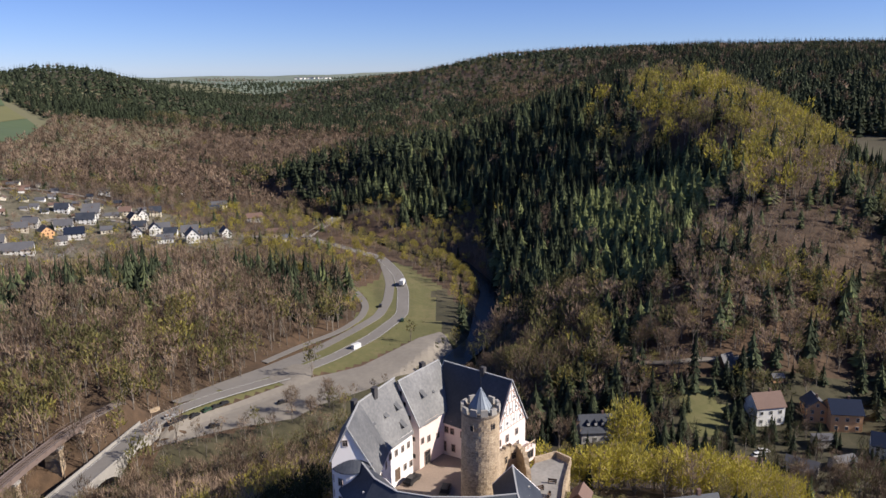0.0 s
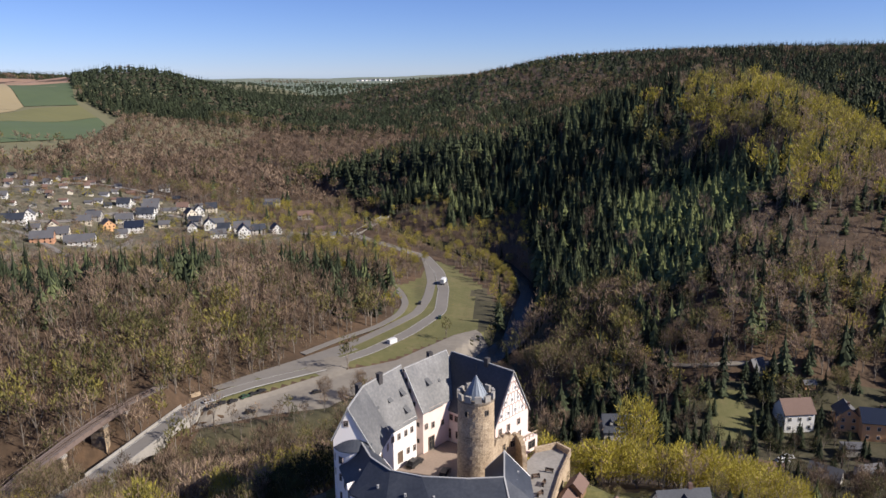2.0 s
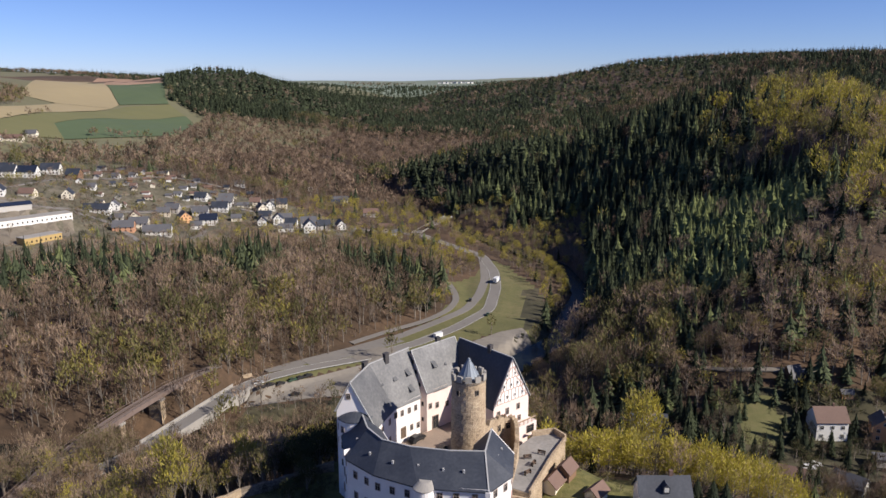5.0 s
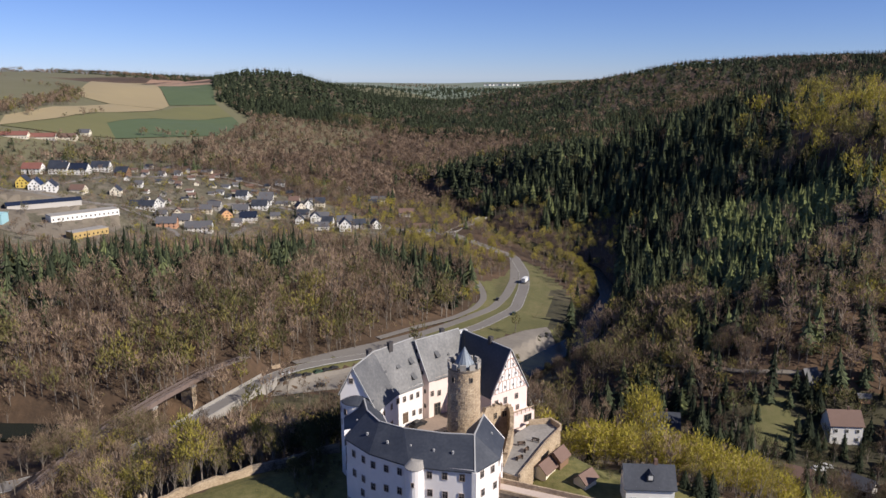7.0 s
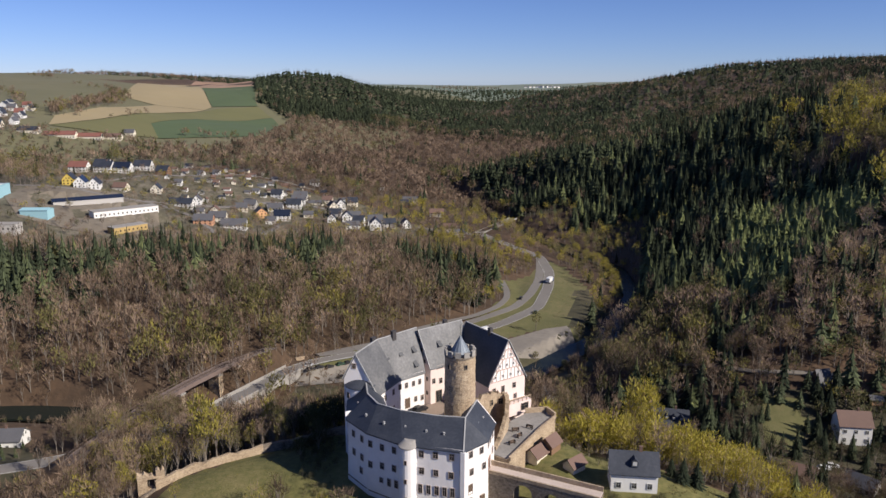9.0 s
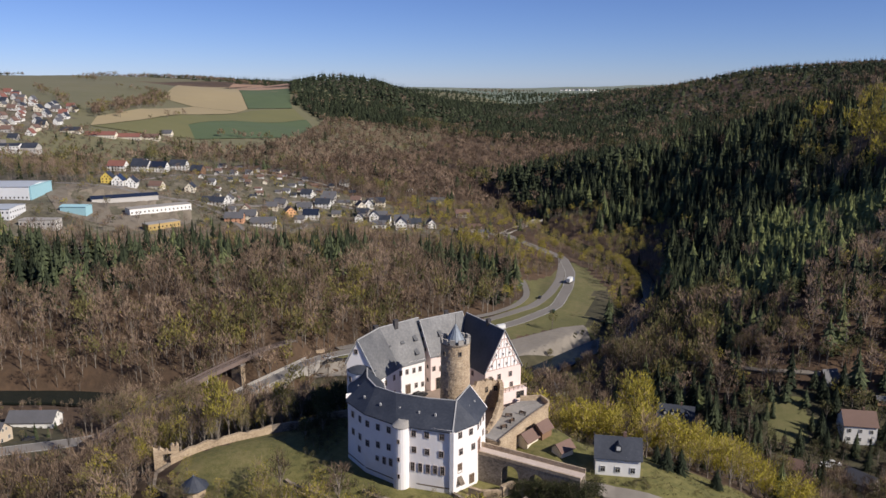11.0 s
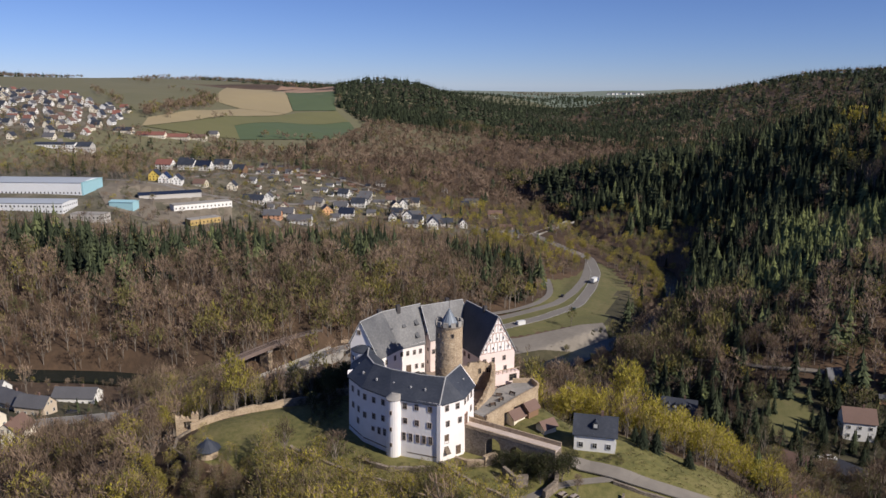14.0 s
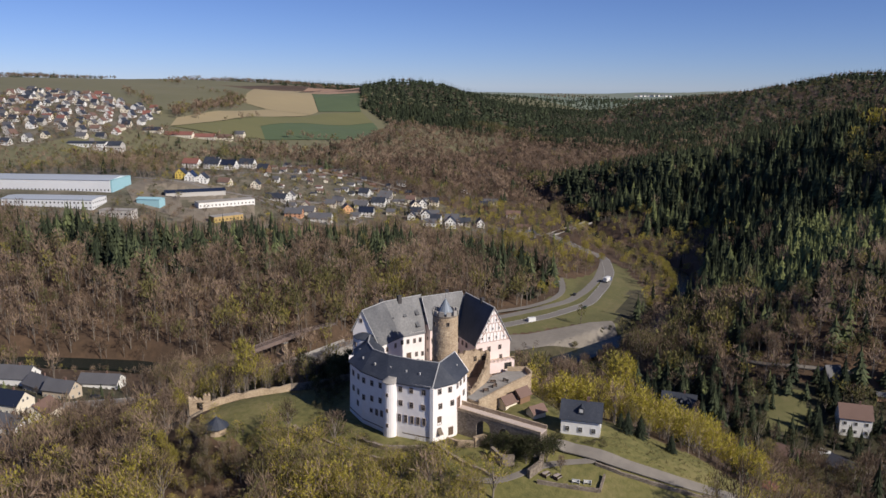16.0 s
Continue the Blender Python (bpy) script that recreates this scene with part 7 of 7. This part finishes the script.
    con, fresh_share, tall = np.where(gardens, 0.34, con), np.where(gardens, 0.25, fresh_share), np.where(gardens, 7.5, tall)
    dens = np.where(village, 0.72, np.where(gardens, 1.0, dens))
    evergreen = inside(x, y, EAST_HOUSES) & (n1 + n2 > -0.05)
    con, tall = np.where(evergreen, 0.6, con), np.where(evergreen, 9.0, tall)
    dens = np.where(inside(x, y, [(78, 112), (84, 130), (92, 134), (95, 122), (88, 106)]) | inside(x, y, [(122, 132), (150, 147), (165, 139), (148, 126)]) | inside(x, y, [(92, 99), (104, 107), (126, 103), (116, 96)]), 0.15, dens)
    works = inside(x, y, [(-290, 235), (-305, 310), (-350, 345), (-440, 330), (-520, 220), (-400, 150), (-330, 190)])
    dens = np.where(works, 0.3, dens)
    dens = np.where(inside(x, y, WEST_HOUSES), 0.5, dens)
    tall = np.where(inside(x, y, WEST_HOUSES), 4, tall)
    copse = inside(x, y, COPSE)
    con, fresh_share, dens, tall = np.where(copse, 0.03, con), np.where(copse, 0.35, fresh_share), np.where(copse, 1.0, dens), np.where(copse, 12.0, tall)
    bare_valley = inside(x + 12 * n1, y + 12 * n2, BARE_VALLEY)
    con, fresh_share, tall = np.where(bare_valley, 0.04, con), np.where(bare_valley, 0.06, fresh_share), np.where(bare_valley, 12.0, tall)
    grove = inside(x, y, DARK_GROVE)
    con, fresh_share, dens, tall = np.where(grove, 0.8, con), np.where(grove, 0.1, fresh_share), np.where(grove, 1.0, dens), np.where(grove, 11.5, tall)
    young = inside(x, y, YOUNG)
    con = np.where(young, 0.95, con)
    cleared = inside(x + 8 * n1, y, CLEARED)
    con, fresh_share, dens, tall = np.where(cleared, 0.16, con), np.where(cleared, 0.1, fresh_share), np.where(cleared, 0.85, dens), np.where(cleared, 8.0, tall)
    dens, tall = np.where(crest & ~young, 0.62, dens), np.where(crest & ~young, 17.5, tall)
    tall = np.where(line_distance(x, y, [(-46, -42), (-33, -58)])[0] < 11, 4.5, np.where(line_distance(x, y, [(-64, -28), (-54, -40)])[0] < 8, 5.0, tall))
    tall = np.where((x < -166) & (x > -260) & (y > 38) & (y < 84 + 0.3 * (x + 166)), 3.5, tall)
    tall = np.where((x > -44) & (x < 30) & (y > 150) & (y < np.minimum(river_y + 3, 205)), 7.0, tall)
    tall = np.where(np.hypot(x, y) > 1500, tall * 0.85, tall)
    return con, fresh_share, dens, tall


def free_ground(x, y):
    """Where a tree may stand."""
    ok = line_distance(x, y, RIVER)[0] > 6.8
    ok &= line_distance(x, y, ROAD_MAIN)[0] > 6.5
    ok &= (line_distance(x, y, ROAD_SIDE)[0] > 5) & (line_distance(x, y, RAIL)[0] > 3.4)
    for polygon in (LOT, MEADOW, LAWN, EAST_LAWN, FIELDS):
        ok &= ~inside(x, y, polygon)
    ok &= ~inside(x, y, [(8, 240), (6, 205), (-10, 176), (-34, 150), (-44, 160), (-14, 210)])
    ok &= ~((y > 2700) & (x < 250) & (waves(x, y, 0.004, 44) < 0.12)) & (line_distance(x, y, ROAD_LOOP)[0] > 3.6)
    for hx, hy, hs in HOUSE_SPOTS:
        ok &= np.hypot(x - hx, y - hy) > 0.5 * hs + 1.6
    ok &= ~inside(x, y, BETWEEN) & ~((line_distance(x, y, ROAD_MAIN)[0] < 12) & (y > 395))
    ok &= (line_distance(x, y, [(48, 114), (51, 100)])[0] > 6.5) & (np.hypot(x - 138, y - 116) > 10)
    ok &= (np.hypot(x - 39.2, y - 46) > 7) & (line_distance(x, y, LANE)[0] > 1.8)
    ok &= (np.hypot(x + 46.6, y + 39.8) > 4.5) & (line_distance(x, y, [(-69, -22), (-62, -29)])[0] > 4.5)
    ok &= np.hypot((x + 6) / 31, (y + 1) / 29) > 1
    ok &= ~inside(x, y, [(8, -30), (8, 24), (26, 24), (48, 10), (60, 4), (80, 4), (96, 18), (92, 2), (72, -12), (52, -22), (34, -30)])
    ok &= (line_distance(x, y, DRIVE)[0] > 3.4) & ~((x > 30) & (y < -18) & (y > -50))
    return ok


def scatter(x0, x1, y0, y1, step, seed, near, far):
    r = np.random.RandomState(seed)
    xs, ys = np.meshgrid(np.arange(x0, x1, step), np.arange(y0, y1, step))
    x = (xs + r.uniform(-0.48, 0.48, xs.shape) * step).ravel()
    y = (ys + r.uniform(-0.48, 0.48, ys.shape) * step).ravel()
    d = np.hypot(x - 30, y + 150)
    turn = np.degrees(np.arctan2(-(x - 30), y + 150))
    wide = np.where(d > 330, 0, 8)
    keep = (d >= near) & (d < far) & (turn > -33 - wide) & (turn < 57 + wide)
    x, y, d = x[keep], y[keep], d[keep]
    keep = free_ground(x, y)
    x, y, d = x[keep], y[keep], d[keep]
    con, fr, dens, tall = wood_kind(x, y)
    u = r.uniform(size=(5, len(x)))
    thin = r.uniform(size=len(x)) < dens
    low = (inside(x, y, VILLAGE_AREA) | inside(x, y, FAR_TOWN) | inside(x, y, EAST_HOUSES) | inside(x, y, WEST_HOUSES)) & ~inside(x, y, COPSE) & ~inside(x, y, DARK_GROVE) | inside(x, y, SHRUBS)
    what = np.where(u[0] < con, 0, np.where(low & ((u[2] < np.where(x < -140, 0.35, 0.6)) | inside(x, y, SHRUBS)), 3, np.where(u[1] < fr, 2, 1)))
    h = tall * np.where(d > 760, 0.85 + 0.26 * u[2], 0.72 + 0.55 * u[2])
    h = np.where(what == 0, h * 1.12, h)
    slim = np.where(((what == 1) | (what == 2)) & (d < 760) & ~low & (y > -28), 0.78, 1.0)
    rows = np.column_stack([x, y, height(x, y) - 0.3, h, h * slim * (0.85 + 0.4 * u[3]), u[4] * 6.28, 0.5 + np.where(what == 2, 0.6, 1.0) * (u[3] - 0.5) + 0.22 * waves(x, y, 0.06, seed)])
    return what[thin], rows[thin]


def fill(rings, patterns, names):
    for ring, (args, sets) in enumerate(zip(rings, patterns)):
        what, rows = scatter(*args)
        for k, shapes in enumerate(sets):
            mine = rows[what == k]
            if k == 0:
                mine[:, 6] -= (0.05, 0.06, 0.0, 0.08, 0.08)[ring]
                if ring >= 2:
                    mine[:, 6] = 0.36 + 0.35 * (mine[:, 6] - 0.5)
                mine[mine[:, 0] < -60, 6] -= 0.12
                mine[inside(mine[:, 0], mine[:, 1], DARK_GROVE) | inside(mine[:, 0], mine[:, 1], EAST_HOUSES), 6] -= 0.3
                young = inside(mine[:, 0], mine[:, 1], YOUNG)
                mine[young, 6] += 0.7
                mine[~young & (mine[:, 0] > 0) & (mine[:, 1] > 185), 6] -= 0.14
                mine[young, 3] *= 0.8
            if k == 1:
                mine[:, 6] -= 0.14 * smooth(420, 560, mine[:, 1])
                mine[(mine[:, 0] > 40) & (mine[:, 1] > 140) & (mine[:, 1] < 330), 6] += 0.25
            if k > 0:
                mine[(mine[:, 0] > 58) & (mine[:, 1] > 24) & (mine[:, 1] < 140) & ~inside(mine[:, 0], mine[:, 1], SHRUBS), 6] -= 0.35
            if k >= 2:
                golden = inside(mine[:, 0], mine[:, 1], SHRUBS)
                mine[golden, 6] += 0.42
                mine[np.hypot(mine[:, 0], mine[:, 1] + 10) < 125, 6] += 0.36
                mine[mine[:, 1] > 1000, 6] -= 0.3
                mine[(mine[:, 0] < -60) & (mine[:, 1] > 90) & (mine[:, 1] < 330), 6] -= 0.05
                ridge = (mine[:, 0] > 125) & (mine[:, 1] > 250) & (mine[:, 1] < 640)
                mine[ridge, 6] += 0.36
                river_side = ((mine[:, 0] > -230) & (mine[:, 0] < -45) & (mine[:, 1] > 335) & (mine[:, 1] < 560)) | ((mine[:, 0] > -62) & (mine[:, 0] < 24) & (mine[:, 1] > 262) & (mine[:, 1] < 500))
                mine[river_side, 6] += 0.28
            if k == 3:
                band = inside(mine[:, 0], mine[:, 1], SHRUBS)
                planted("thicket", THICKET[ring % 2], mine[band], "tall golden thicket of young trees in fresh leaf", "shrubs") if band.any() else None
                mine = mine[~band]
            for j, shape in enumerate(shapes):
                sub = mine[j::len(shapes)]
                if len(sub):
                    planted(names[k][0], shape, sub, names[k][1], "trees")


# needle litter under the spruces
share = wood_kind(mx, my)[0]
shaded = (kind == 0) & (share > 0.55)
kind[shaded] = 3
ground.data.polygons.foreach_set("material_index", kind)

WOODS = (("spruce_wood", "dense dark green spruces on the hillsides"), ("bare_wood", "bare grey-brown deciduous trees in early spring"),
         ("spring_wood", "deciduous trees with fresh yellow-green leaves"), ("shrubbery", "dense olive and yellow garden shrubs and fruit trees"))
fill([(-330, 260, -110, 330, 5.1, 1, 92, 285), (-640, 300, 0, 640, 6.4, 2, 285, 760), (-1000, 800, 300, 1500, 9.8, 3, 760, 1500), (-1800, 1500, 1000, 3600, 16, 4, 1500, 2500), (-2200, 2000, 1800, 4600, 30, 5, 2500, 4600)],
     [(CONIFER_NEAR, BARE_NEAR, SPRING_NEAR, BUSH_NEAR), (CONIFER_MID, BARE_MID, SPRING_MID, BUSH), (CONIFER_FAR, BARE_FAR, SPRING_FAR, BUSH), (CONIFER_DISTANT, BARE_FAR, SPRING_FAR, BUSH), (CONIFER_DISTANT, BARE_FAR, SPRING_FAR, BUSH)], WOODS)


# undergrowth that closes the wood above the gardens
what, rows = scatter(42, 215, 132, 275, 6.6, 9, 0, 720)
for k, shape in ((0, CONIFER_MID[1]), (1, BARE_MID[1]), (2, SPRING_MID[1])):
    sub_rows = rows[what == k]
    sub_rows[:, 3] *= 0.8
    planted(WOODS[k][0], shape, sub_rows, WOODS[k][1], "trees")
# scrub under the bare trees across the river
what, rows = scatter(-58, 62, -110, -36, 4.6, 14, 92, 285)
rows = rows[what > 0]
rows[:, 3] *= 0.92
rows[:, 6] += 0.4
for k in range(4):
    planted("spring_wood", SPRING_NEAR[k], rows[k::4], "young trees in golden-green leaf below the castle lawn", "trees")
what, rows = scatter(-290, -70, 92, 330, 6.2, 12, 0, 620)
rows[:, 3] *= np.random.RandomState(4).uniform(0.16, 0.34, len(rows))
rows[:, 4] = rows[:, 3] * 1.5
for k in range(3):
    planted("scrub", SCRUB[k], rows[k::3], "bare brown scrub under the deciduous trees", "shrubs")
# bushes at the foot of the castle and rough grass on its lawns
def rough(n, polygon, tall, shapes, label, tone, seed, clear=1.0):
    r = np.random.RandomState(seed)
    (x0, y0), (x1, y1) = np.min(polygon, 0), np.max(polygon, 0)
    x, y = r.uniform(x0, x1, n * 4), r.uniform(y0, y1, n * 4)
    keep = inside(x, y, polygon) & (np.hypot((x + 7) / 19.5, (y + 1) / 25.5) > clear)
    keep &= line_distance(x, y, DRIVE)[0] > 2.8
    for hx, hy, hs in HOUSE_SPOTS[-400:]:
        keep &= np.hypot(x - hx, y - hy) > 0.6 * hs + 0.5
    x, y = x[keep][:n], y[keep][:n]
    h = r.uniform(*tall, len(x))
    rows = np.column_stack([x, y, height(x, y) - 0.1, h, h * r.uniform(1.1, 1.8, len(x)), r.uniform(0, 6.28, len(x)), r.uniform(*tone, len(x))])
    planted("shrubbery", shapes[seed % len(shapes)], rows, label, "shrubs")


rough(300, LAWN + [], (0.12, 0.3), BUSH, "low tufts of rough grass on the castle lawn", (0.35, 0.9), 41)
rough(620, EAST_LAWN + [], (0.18, 0.5), BUSH, "low tufts of rough grass beside the drive", (0.1, 0.8), 42)
rough(90, [(-34, -2), (-27, -14), (-18, -23), (-2, -27), (10, -25), (10, -29), (-4, -31), (-22, -28), (-34, -16), (-40, -2)], (0.6, 2.2), BUSH_NEAR, "dark bushes at the foot of the castle wall", (-0.1, 0.35), 43, 1.02)
rough(110, [(-27, -17.5), (-20, -23), (-12, -27), (-3, -27), (3, -22.8), (7, -23.4), (4, -31), (-8, -33.5), (-20, -30), (-30, -24)], (0.4, 1.5), BUSH_NEAR, "brown and green scrub below the white castle front", (0.1, 0.7), 51)
rough(60, [(12, -22), (32, -10), (36, -18), (28, -27), (12, -27)], (0.7, 1.9), BUSH_NEAR, "bushes and brambles below the castle bridge", (-0.1, 0.5), 44)
# dark plants added to deepen the shadow that the castle casts on the lawn
rough(70, [(-46, -3), (-38, -9), (-29, -15), (-26, -10), (-28, -2), (-34, 4)], (0.8, 2.6), BUSH_NEAR, "dark undergrowth added to deepen the castle's shade on the lawn", (-0.3, 0.1), 52, 1.02)
rough(26, [(32, -6), (46, -4), (48, -8), (34, -10)], (0.8, 1.7), BUSH_NEAR, "low garden bushes before the gatehouse cottage", (0.0, 0.5), 49)
rough(40, [(14, 10), (30, 4), (34, -2), (46, 8), (30, 18), (16, 18)], (0.8, 2.2), BUSH_NEAR, "garden bushes round the castle sheds", (0.0, 0.7), 45)
rough(160, MEADOW + [], (0.25, 0.6), BUSH, "rough grass and weeds on the river meadow", (0.2, 0.8), 46)
rough(110, BETWEEN + [], (0.2, 0.5), BUSH, "weeds on the road verges", (0.2, 0.7), 47)
rough(26, [(-50, -40), (-38, -38), (-34, -48), (-44, -52), (-52, -46)], (2.2, 4.2), BUSH_NEAR, "bushes round the stone pavilion", (0.2, 0.6), 48)
rough(420, FAR_TOWN + [], (3.5, 7.5), BARE_FAR, "bare garden trees between the town houses", (0.2, 0.8), 54)
rough(300, VILLAGE_AREA + [], (3.0, 6.5), BARE_MID, "pale bare fruit trees between the village houses", (0.5, 1.1), 56)
# belts of trees between the fields
def belt(line, half, step, seed, height_m=9.0):
    r = np.random.RandomState(seed)
    xs, ys = [], []
    for (ax, ay), (bx, by) in zip(line, line[1:]):
        n = max(1, int(math.hypot(bx - ax, by - ay) / step))
        for k in range(n):
            for _ in range(3):
                xs.append(ax + (bx - ax) * (k + r.uniform()) / n + r.uniform(-half, half))
                ys.append(ay + (by - ay) * (k + r.uniform()) / n + r.uniform(-half, half))
    x, y = np.array(xs), np.array(ys)
    h = height_m * r.uniform(0.6, 1.3, len(x))
    rows = np.column_stack([x, y, height(x, y) - 0.3, h, h * r.uniform(1.0, 1.5, len(x)), r.uniform(0, 6.28, len(x)), r.uniform(0.2, 0.8, len(x))])
    planted("bare_wood", BARE_FAR[0], rows[::2], "bare hedgerow trees between the fields", "trees")
    planted("spring_wood", SPRING_FAR[0], rows[1::2][::2], "greening hedgerow trees between the fields", "trees")


belt([(-690, 600), (-740, 720), (-800, 830), (-850, 905)], 20, 3.5, 31, 11.0)
belt([(-850, 905), (-900, 960), (-980, 960)], 14, 12, 32)
belt([(-720, 600), (-860, 700), (-1000, 800)], 10, 16, 33)
belt([(-560, 560), (-600, 520), (-640, 490)], 12, 10, 34)
belt([(-1180, 1120), (-1300, 1180), (-1500, 1500)], 14, 16, 35)
belt([(-640, 640), (-660, 760)], 3, 40, 36)
belt([(-545, 640), (-500, 700)], 10, 12, 37)


# single trees
SPLIT = {}


def single(shape, name, x, y, tall, label, tone=0.5, wide=1.0, z=None, group="single trees"):
    """A tree of its own with a trunk and a crown."""
    key = id(shape), round(tone, 1)
    if key not in SPLIT:
        v, f, m, s = shape
        made = []
        for keep, nm in ((m == 0, "trunk"), (m != 0, "crown")):
            used = np.unique(f[keep])
            back_ = {int(o): i for i, o in enumerate(used)}
            me = bpy.data.meshes.new(nm)
            me.from_pydata(v[used].tolist(), [], [[back_[int(i)] for i in t] for t in f[keep]])
            for slot in ("bark", "spruce", "twig", "leaf"):
                me.materials.append(M[slot])
            me.polygons.foreach_set("material_index", m[keep])
            att = me.attributes.new("tone", "FLOAT", "POINT")
            att.data.foreach_set("value", tone + s[used])
            made.append((nm, me))
        SPLIT[key] = made
    ob = thing(name, pose(x, y, (ground_at(x, y) if z is None else z) - 0.2, 0, 0, (x * 57 + y * 31) % 360) @ Matrix.Diagonal((tall * wide, tall * wide, tall, 1)), label, "tree", group)
    for nm, me in SPLIT[key]:
        o = new(nm, me)
        o.parent = ob
    return ob


rng = random.Random(77)
FULL_TREE = broadleaf(rng, 12, 160, 1900, 0.3, 0.2, 0.1, 0.016, 0.004, 5, 16)
GOLD_TREE = broadleaf(rng, 10, 60, 1000, 0.28, 0.18, 0.1, 0.021, 0.005, 5, 13)
HALF_TREE = broadleaf(rng, 14, 800, 800, 0.32, 0.2, 0.1, 0.012, 0.0035, 5, 15)
BARE_TREE = broadleaf(rng, 16, 1300, 60, 0.32, 0.2, 0.11, 0.01, 0.0035, 5, 16)
FULL_SPRUCE = conifer(rng, 14, 12, True, 0.2)
single(FULL_TREE, "deciduous_tree", 39.2, 46, 24.5, "tall tree with fresh yellow-green leaves on the castle slope", 0.95, 0.8)
for x, y, h in ((50, 4.5, 6.5), (53, 6.5, 7.0), (61, 5.5, 5.5), (47.5, 8, 5)):
    single(FULL_SPRUCE, "spruce", x, y, h, "small dark green spruce beside the gatehouse lawn", 0.1, 1.6)
for x, y, h in ((103, 133, 13), (106, 141, 15), (99, 138, 12), (97, 118, 14), (98.5, 112, 11), (104, 112, 8), (125, 106, 9), (117, 104, 7), (93, 84, 8), (127, 88, 10), (113, 100, 6)):
    single(FULL_SPRUCE, "spruce", x, y, h, "dark green spruce beside a garden house", 0.08, 1.15)
for x, y, h, t in ((-110, 50, 15, 0.7), (-94, 66, 13, 0.75), (-116, 40, 10, 0.55), (-128, 30, 12, 0.5), (-150, 46, 9, 0.7), (-78, 40, 12, 0.6), (-52, 30, 9, 0.7), (-45, 26, 8, 0.75), (-36, 24, 8, 0.75), (-62, -50, 10, 0.5), (-70, -44, 9, 0.45),
                  (130, 140, 11, 0.5), (24, 168, 20, 0.6), (118, 60, 9, 0.4), (-18, 200, 5, 0.6), (-2, 192, 6, 0.5)):
    single(FULL_TREE, "deciduous_tree", x, y, h, "broad tree in fresh yellow spring leaf", t, 1.05)
for x, y, h in ((-97, 318, 15), (-94, 326, 13), (-167, 330, 9), (-125, 387, 13), (-144, 389, 11), (-118, 396, 10), (-80, 352, 11), (-76, 360, 12), (-71, 411, 12), (-56, 372, 9), (-51, 385, 9), (-30, 440, 12), (-20, 424, 11), (-12, 408, 12), (-8, 396, 11), (-2, 384, 12), (2, 372, 11), (6, 360, 12), (9, 348, 11), (11, 336, 9), (7, 300, 8), (5, 288, 7), (-100, 402, 9), (-92, 430, 10), (-64, 430, 10)):
    single(GOLD_TREE, "deciduous_tree", x, y, h, "riverside tree in golden-yellow spring leaf", 0.85, 1.1)
for x, y, h in ((22, -19, 4.5), (25, -18.2, 5), (28, -19, 5.5), (30.5, -18.6, 6), (33, -18.8, 7), (35.6, -17.4, 6.5), (36.4, -14.6, 5.5), (31.5, -20.5, 5), (27, -21, 4)):
    single(FULL_TREE, "evergreen_bush", x, y, h, "dark evergreen bush below the castle bridge", 0.0, 1.5)
# trees in the castle's shadow: the shade is put into their low leaf tone
for x, y, h in ((-36, -10, 6), (-34, -5, 8), (-36, 0, 9), (-39, 3, 10), (-35, 6, 10), (-41, 8, 11), (-38, 12, 12), (-44, 4, 8), (-46, 11, 10), (-43, 15, 11), (-34, 14, 12), (-50, 8, 8), (-48, 16, 10)):
    single(GOLD_TREE, "shaded_evergreen", x, y, h, "evergreen tree beside the white castle, castle shade in its leaf tone", -0.1, 1.1)
for x, y, h in ((-63.3, -9.2, 20), (-55.2, 8.9, 15), (-72, 8, 14), (-58, 19, 10), (-80, -10, 12), (-84, -18, 13), (-76, -24, 11), (-66, 14, 11), (-62, -44, 8), (-54, -48, 7), (-92, 4, 12)):
    single(GOLD_TREE, "deciduous_tree", x, y, h, "slender tree in bright yellow-green spring leaf", 0.8, 0.72)
for x, y, h in ((-131, 64, 15), (-134, 56, 15), (-138, 47, 14), (-142, 39, 13), (-128, 58, 15), (-137, 64, 14), (-146, 34, 12), (-126, 66, 15), (-40, -45, 5.5), (-44.5, -46, 5), (-36.5, -43, 6), (-48, -44.5, 5), (-41, -49, 6), (-33, -46, 6)):
    single(HALF_TREE, "deciduous_tree", x, y, h, "deciduous tree just coming into yellow-green leaf", 0.55, 1.0)
for x, y, h in ((25, 158, 24), (34, 152, 22), (18, 172, 20), (42, 160, 19), (30, 178, 20), (58, 150, 15), (70, 156, 14), (-33, -47, 9), (-20, -46, 9), (4, -48, 9), (18, -46, 8)):
    single(HALF_TREE, "deciduous_tree", x, y, h, "large deciduous tree just coming into leaf", 0.4, 1.0)
for x, y, h in ((-74, -30, 12), (-80, -38, 13), (-88, -44, 13), (-70, -46, 11), (-94, -52, 13), (-104, 84, 15), (-112, 72, 16), (-118, 60, 16), (-96, 74, 15), (-106, 60, 15), (-124, 44, 14), (39.7, -19.2, 4.5), (-50, 116, 10), (-41, 125, 9), (-31, 133, 10), (-24, 145, 9), (-14, 157, 10), (-4, 169, 9), (4, 182, 11), (-62, 107, 11), (-75, 103, 10), (-88, 96, 11), (-100, 90, 12), (-70, 95, 12), (-45, 108, 11), (-20, 135, 10), (8, 172, 12), (12, 188, 12), (-68, 152, 12), (-54, 158, 13), (-60, 150, 9), (-82, -20, 13), (-90, -6, 14), (-98, -30, 14), (-110, -22, 13), (96, 70, 12), (104, 62, 12), (86, 60, 10), (110, 74, 11), (80, 150, 14), (74, 158, 15), (88, 158, 15)):
    single(BARE_TREE, "bare_tree", x, y, h, "bare grey-brown tree in early spring", 0.55, 1.0)
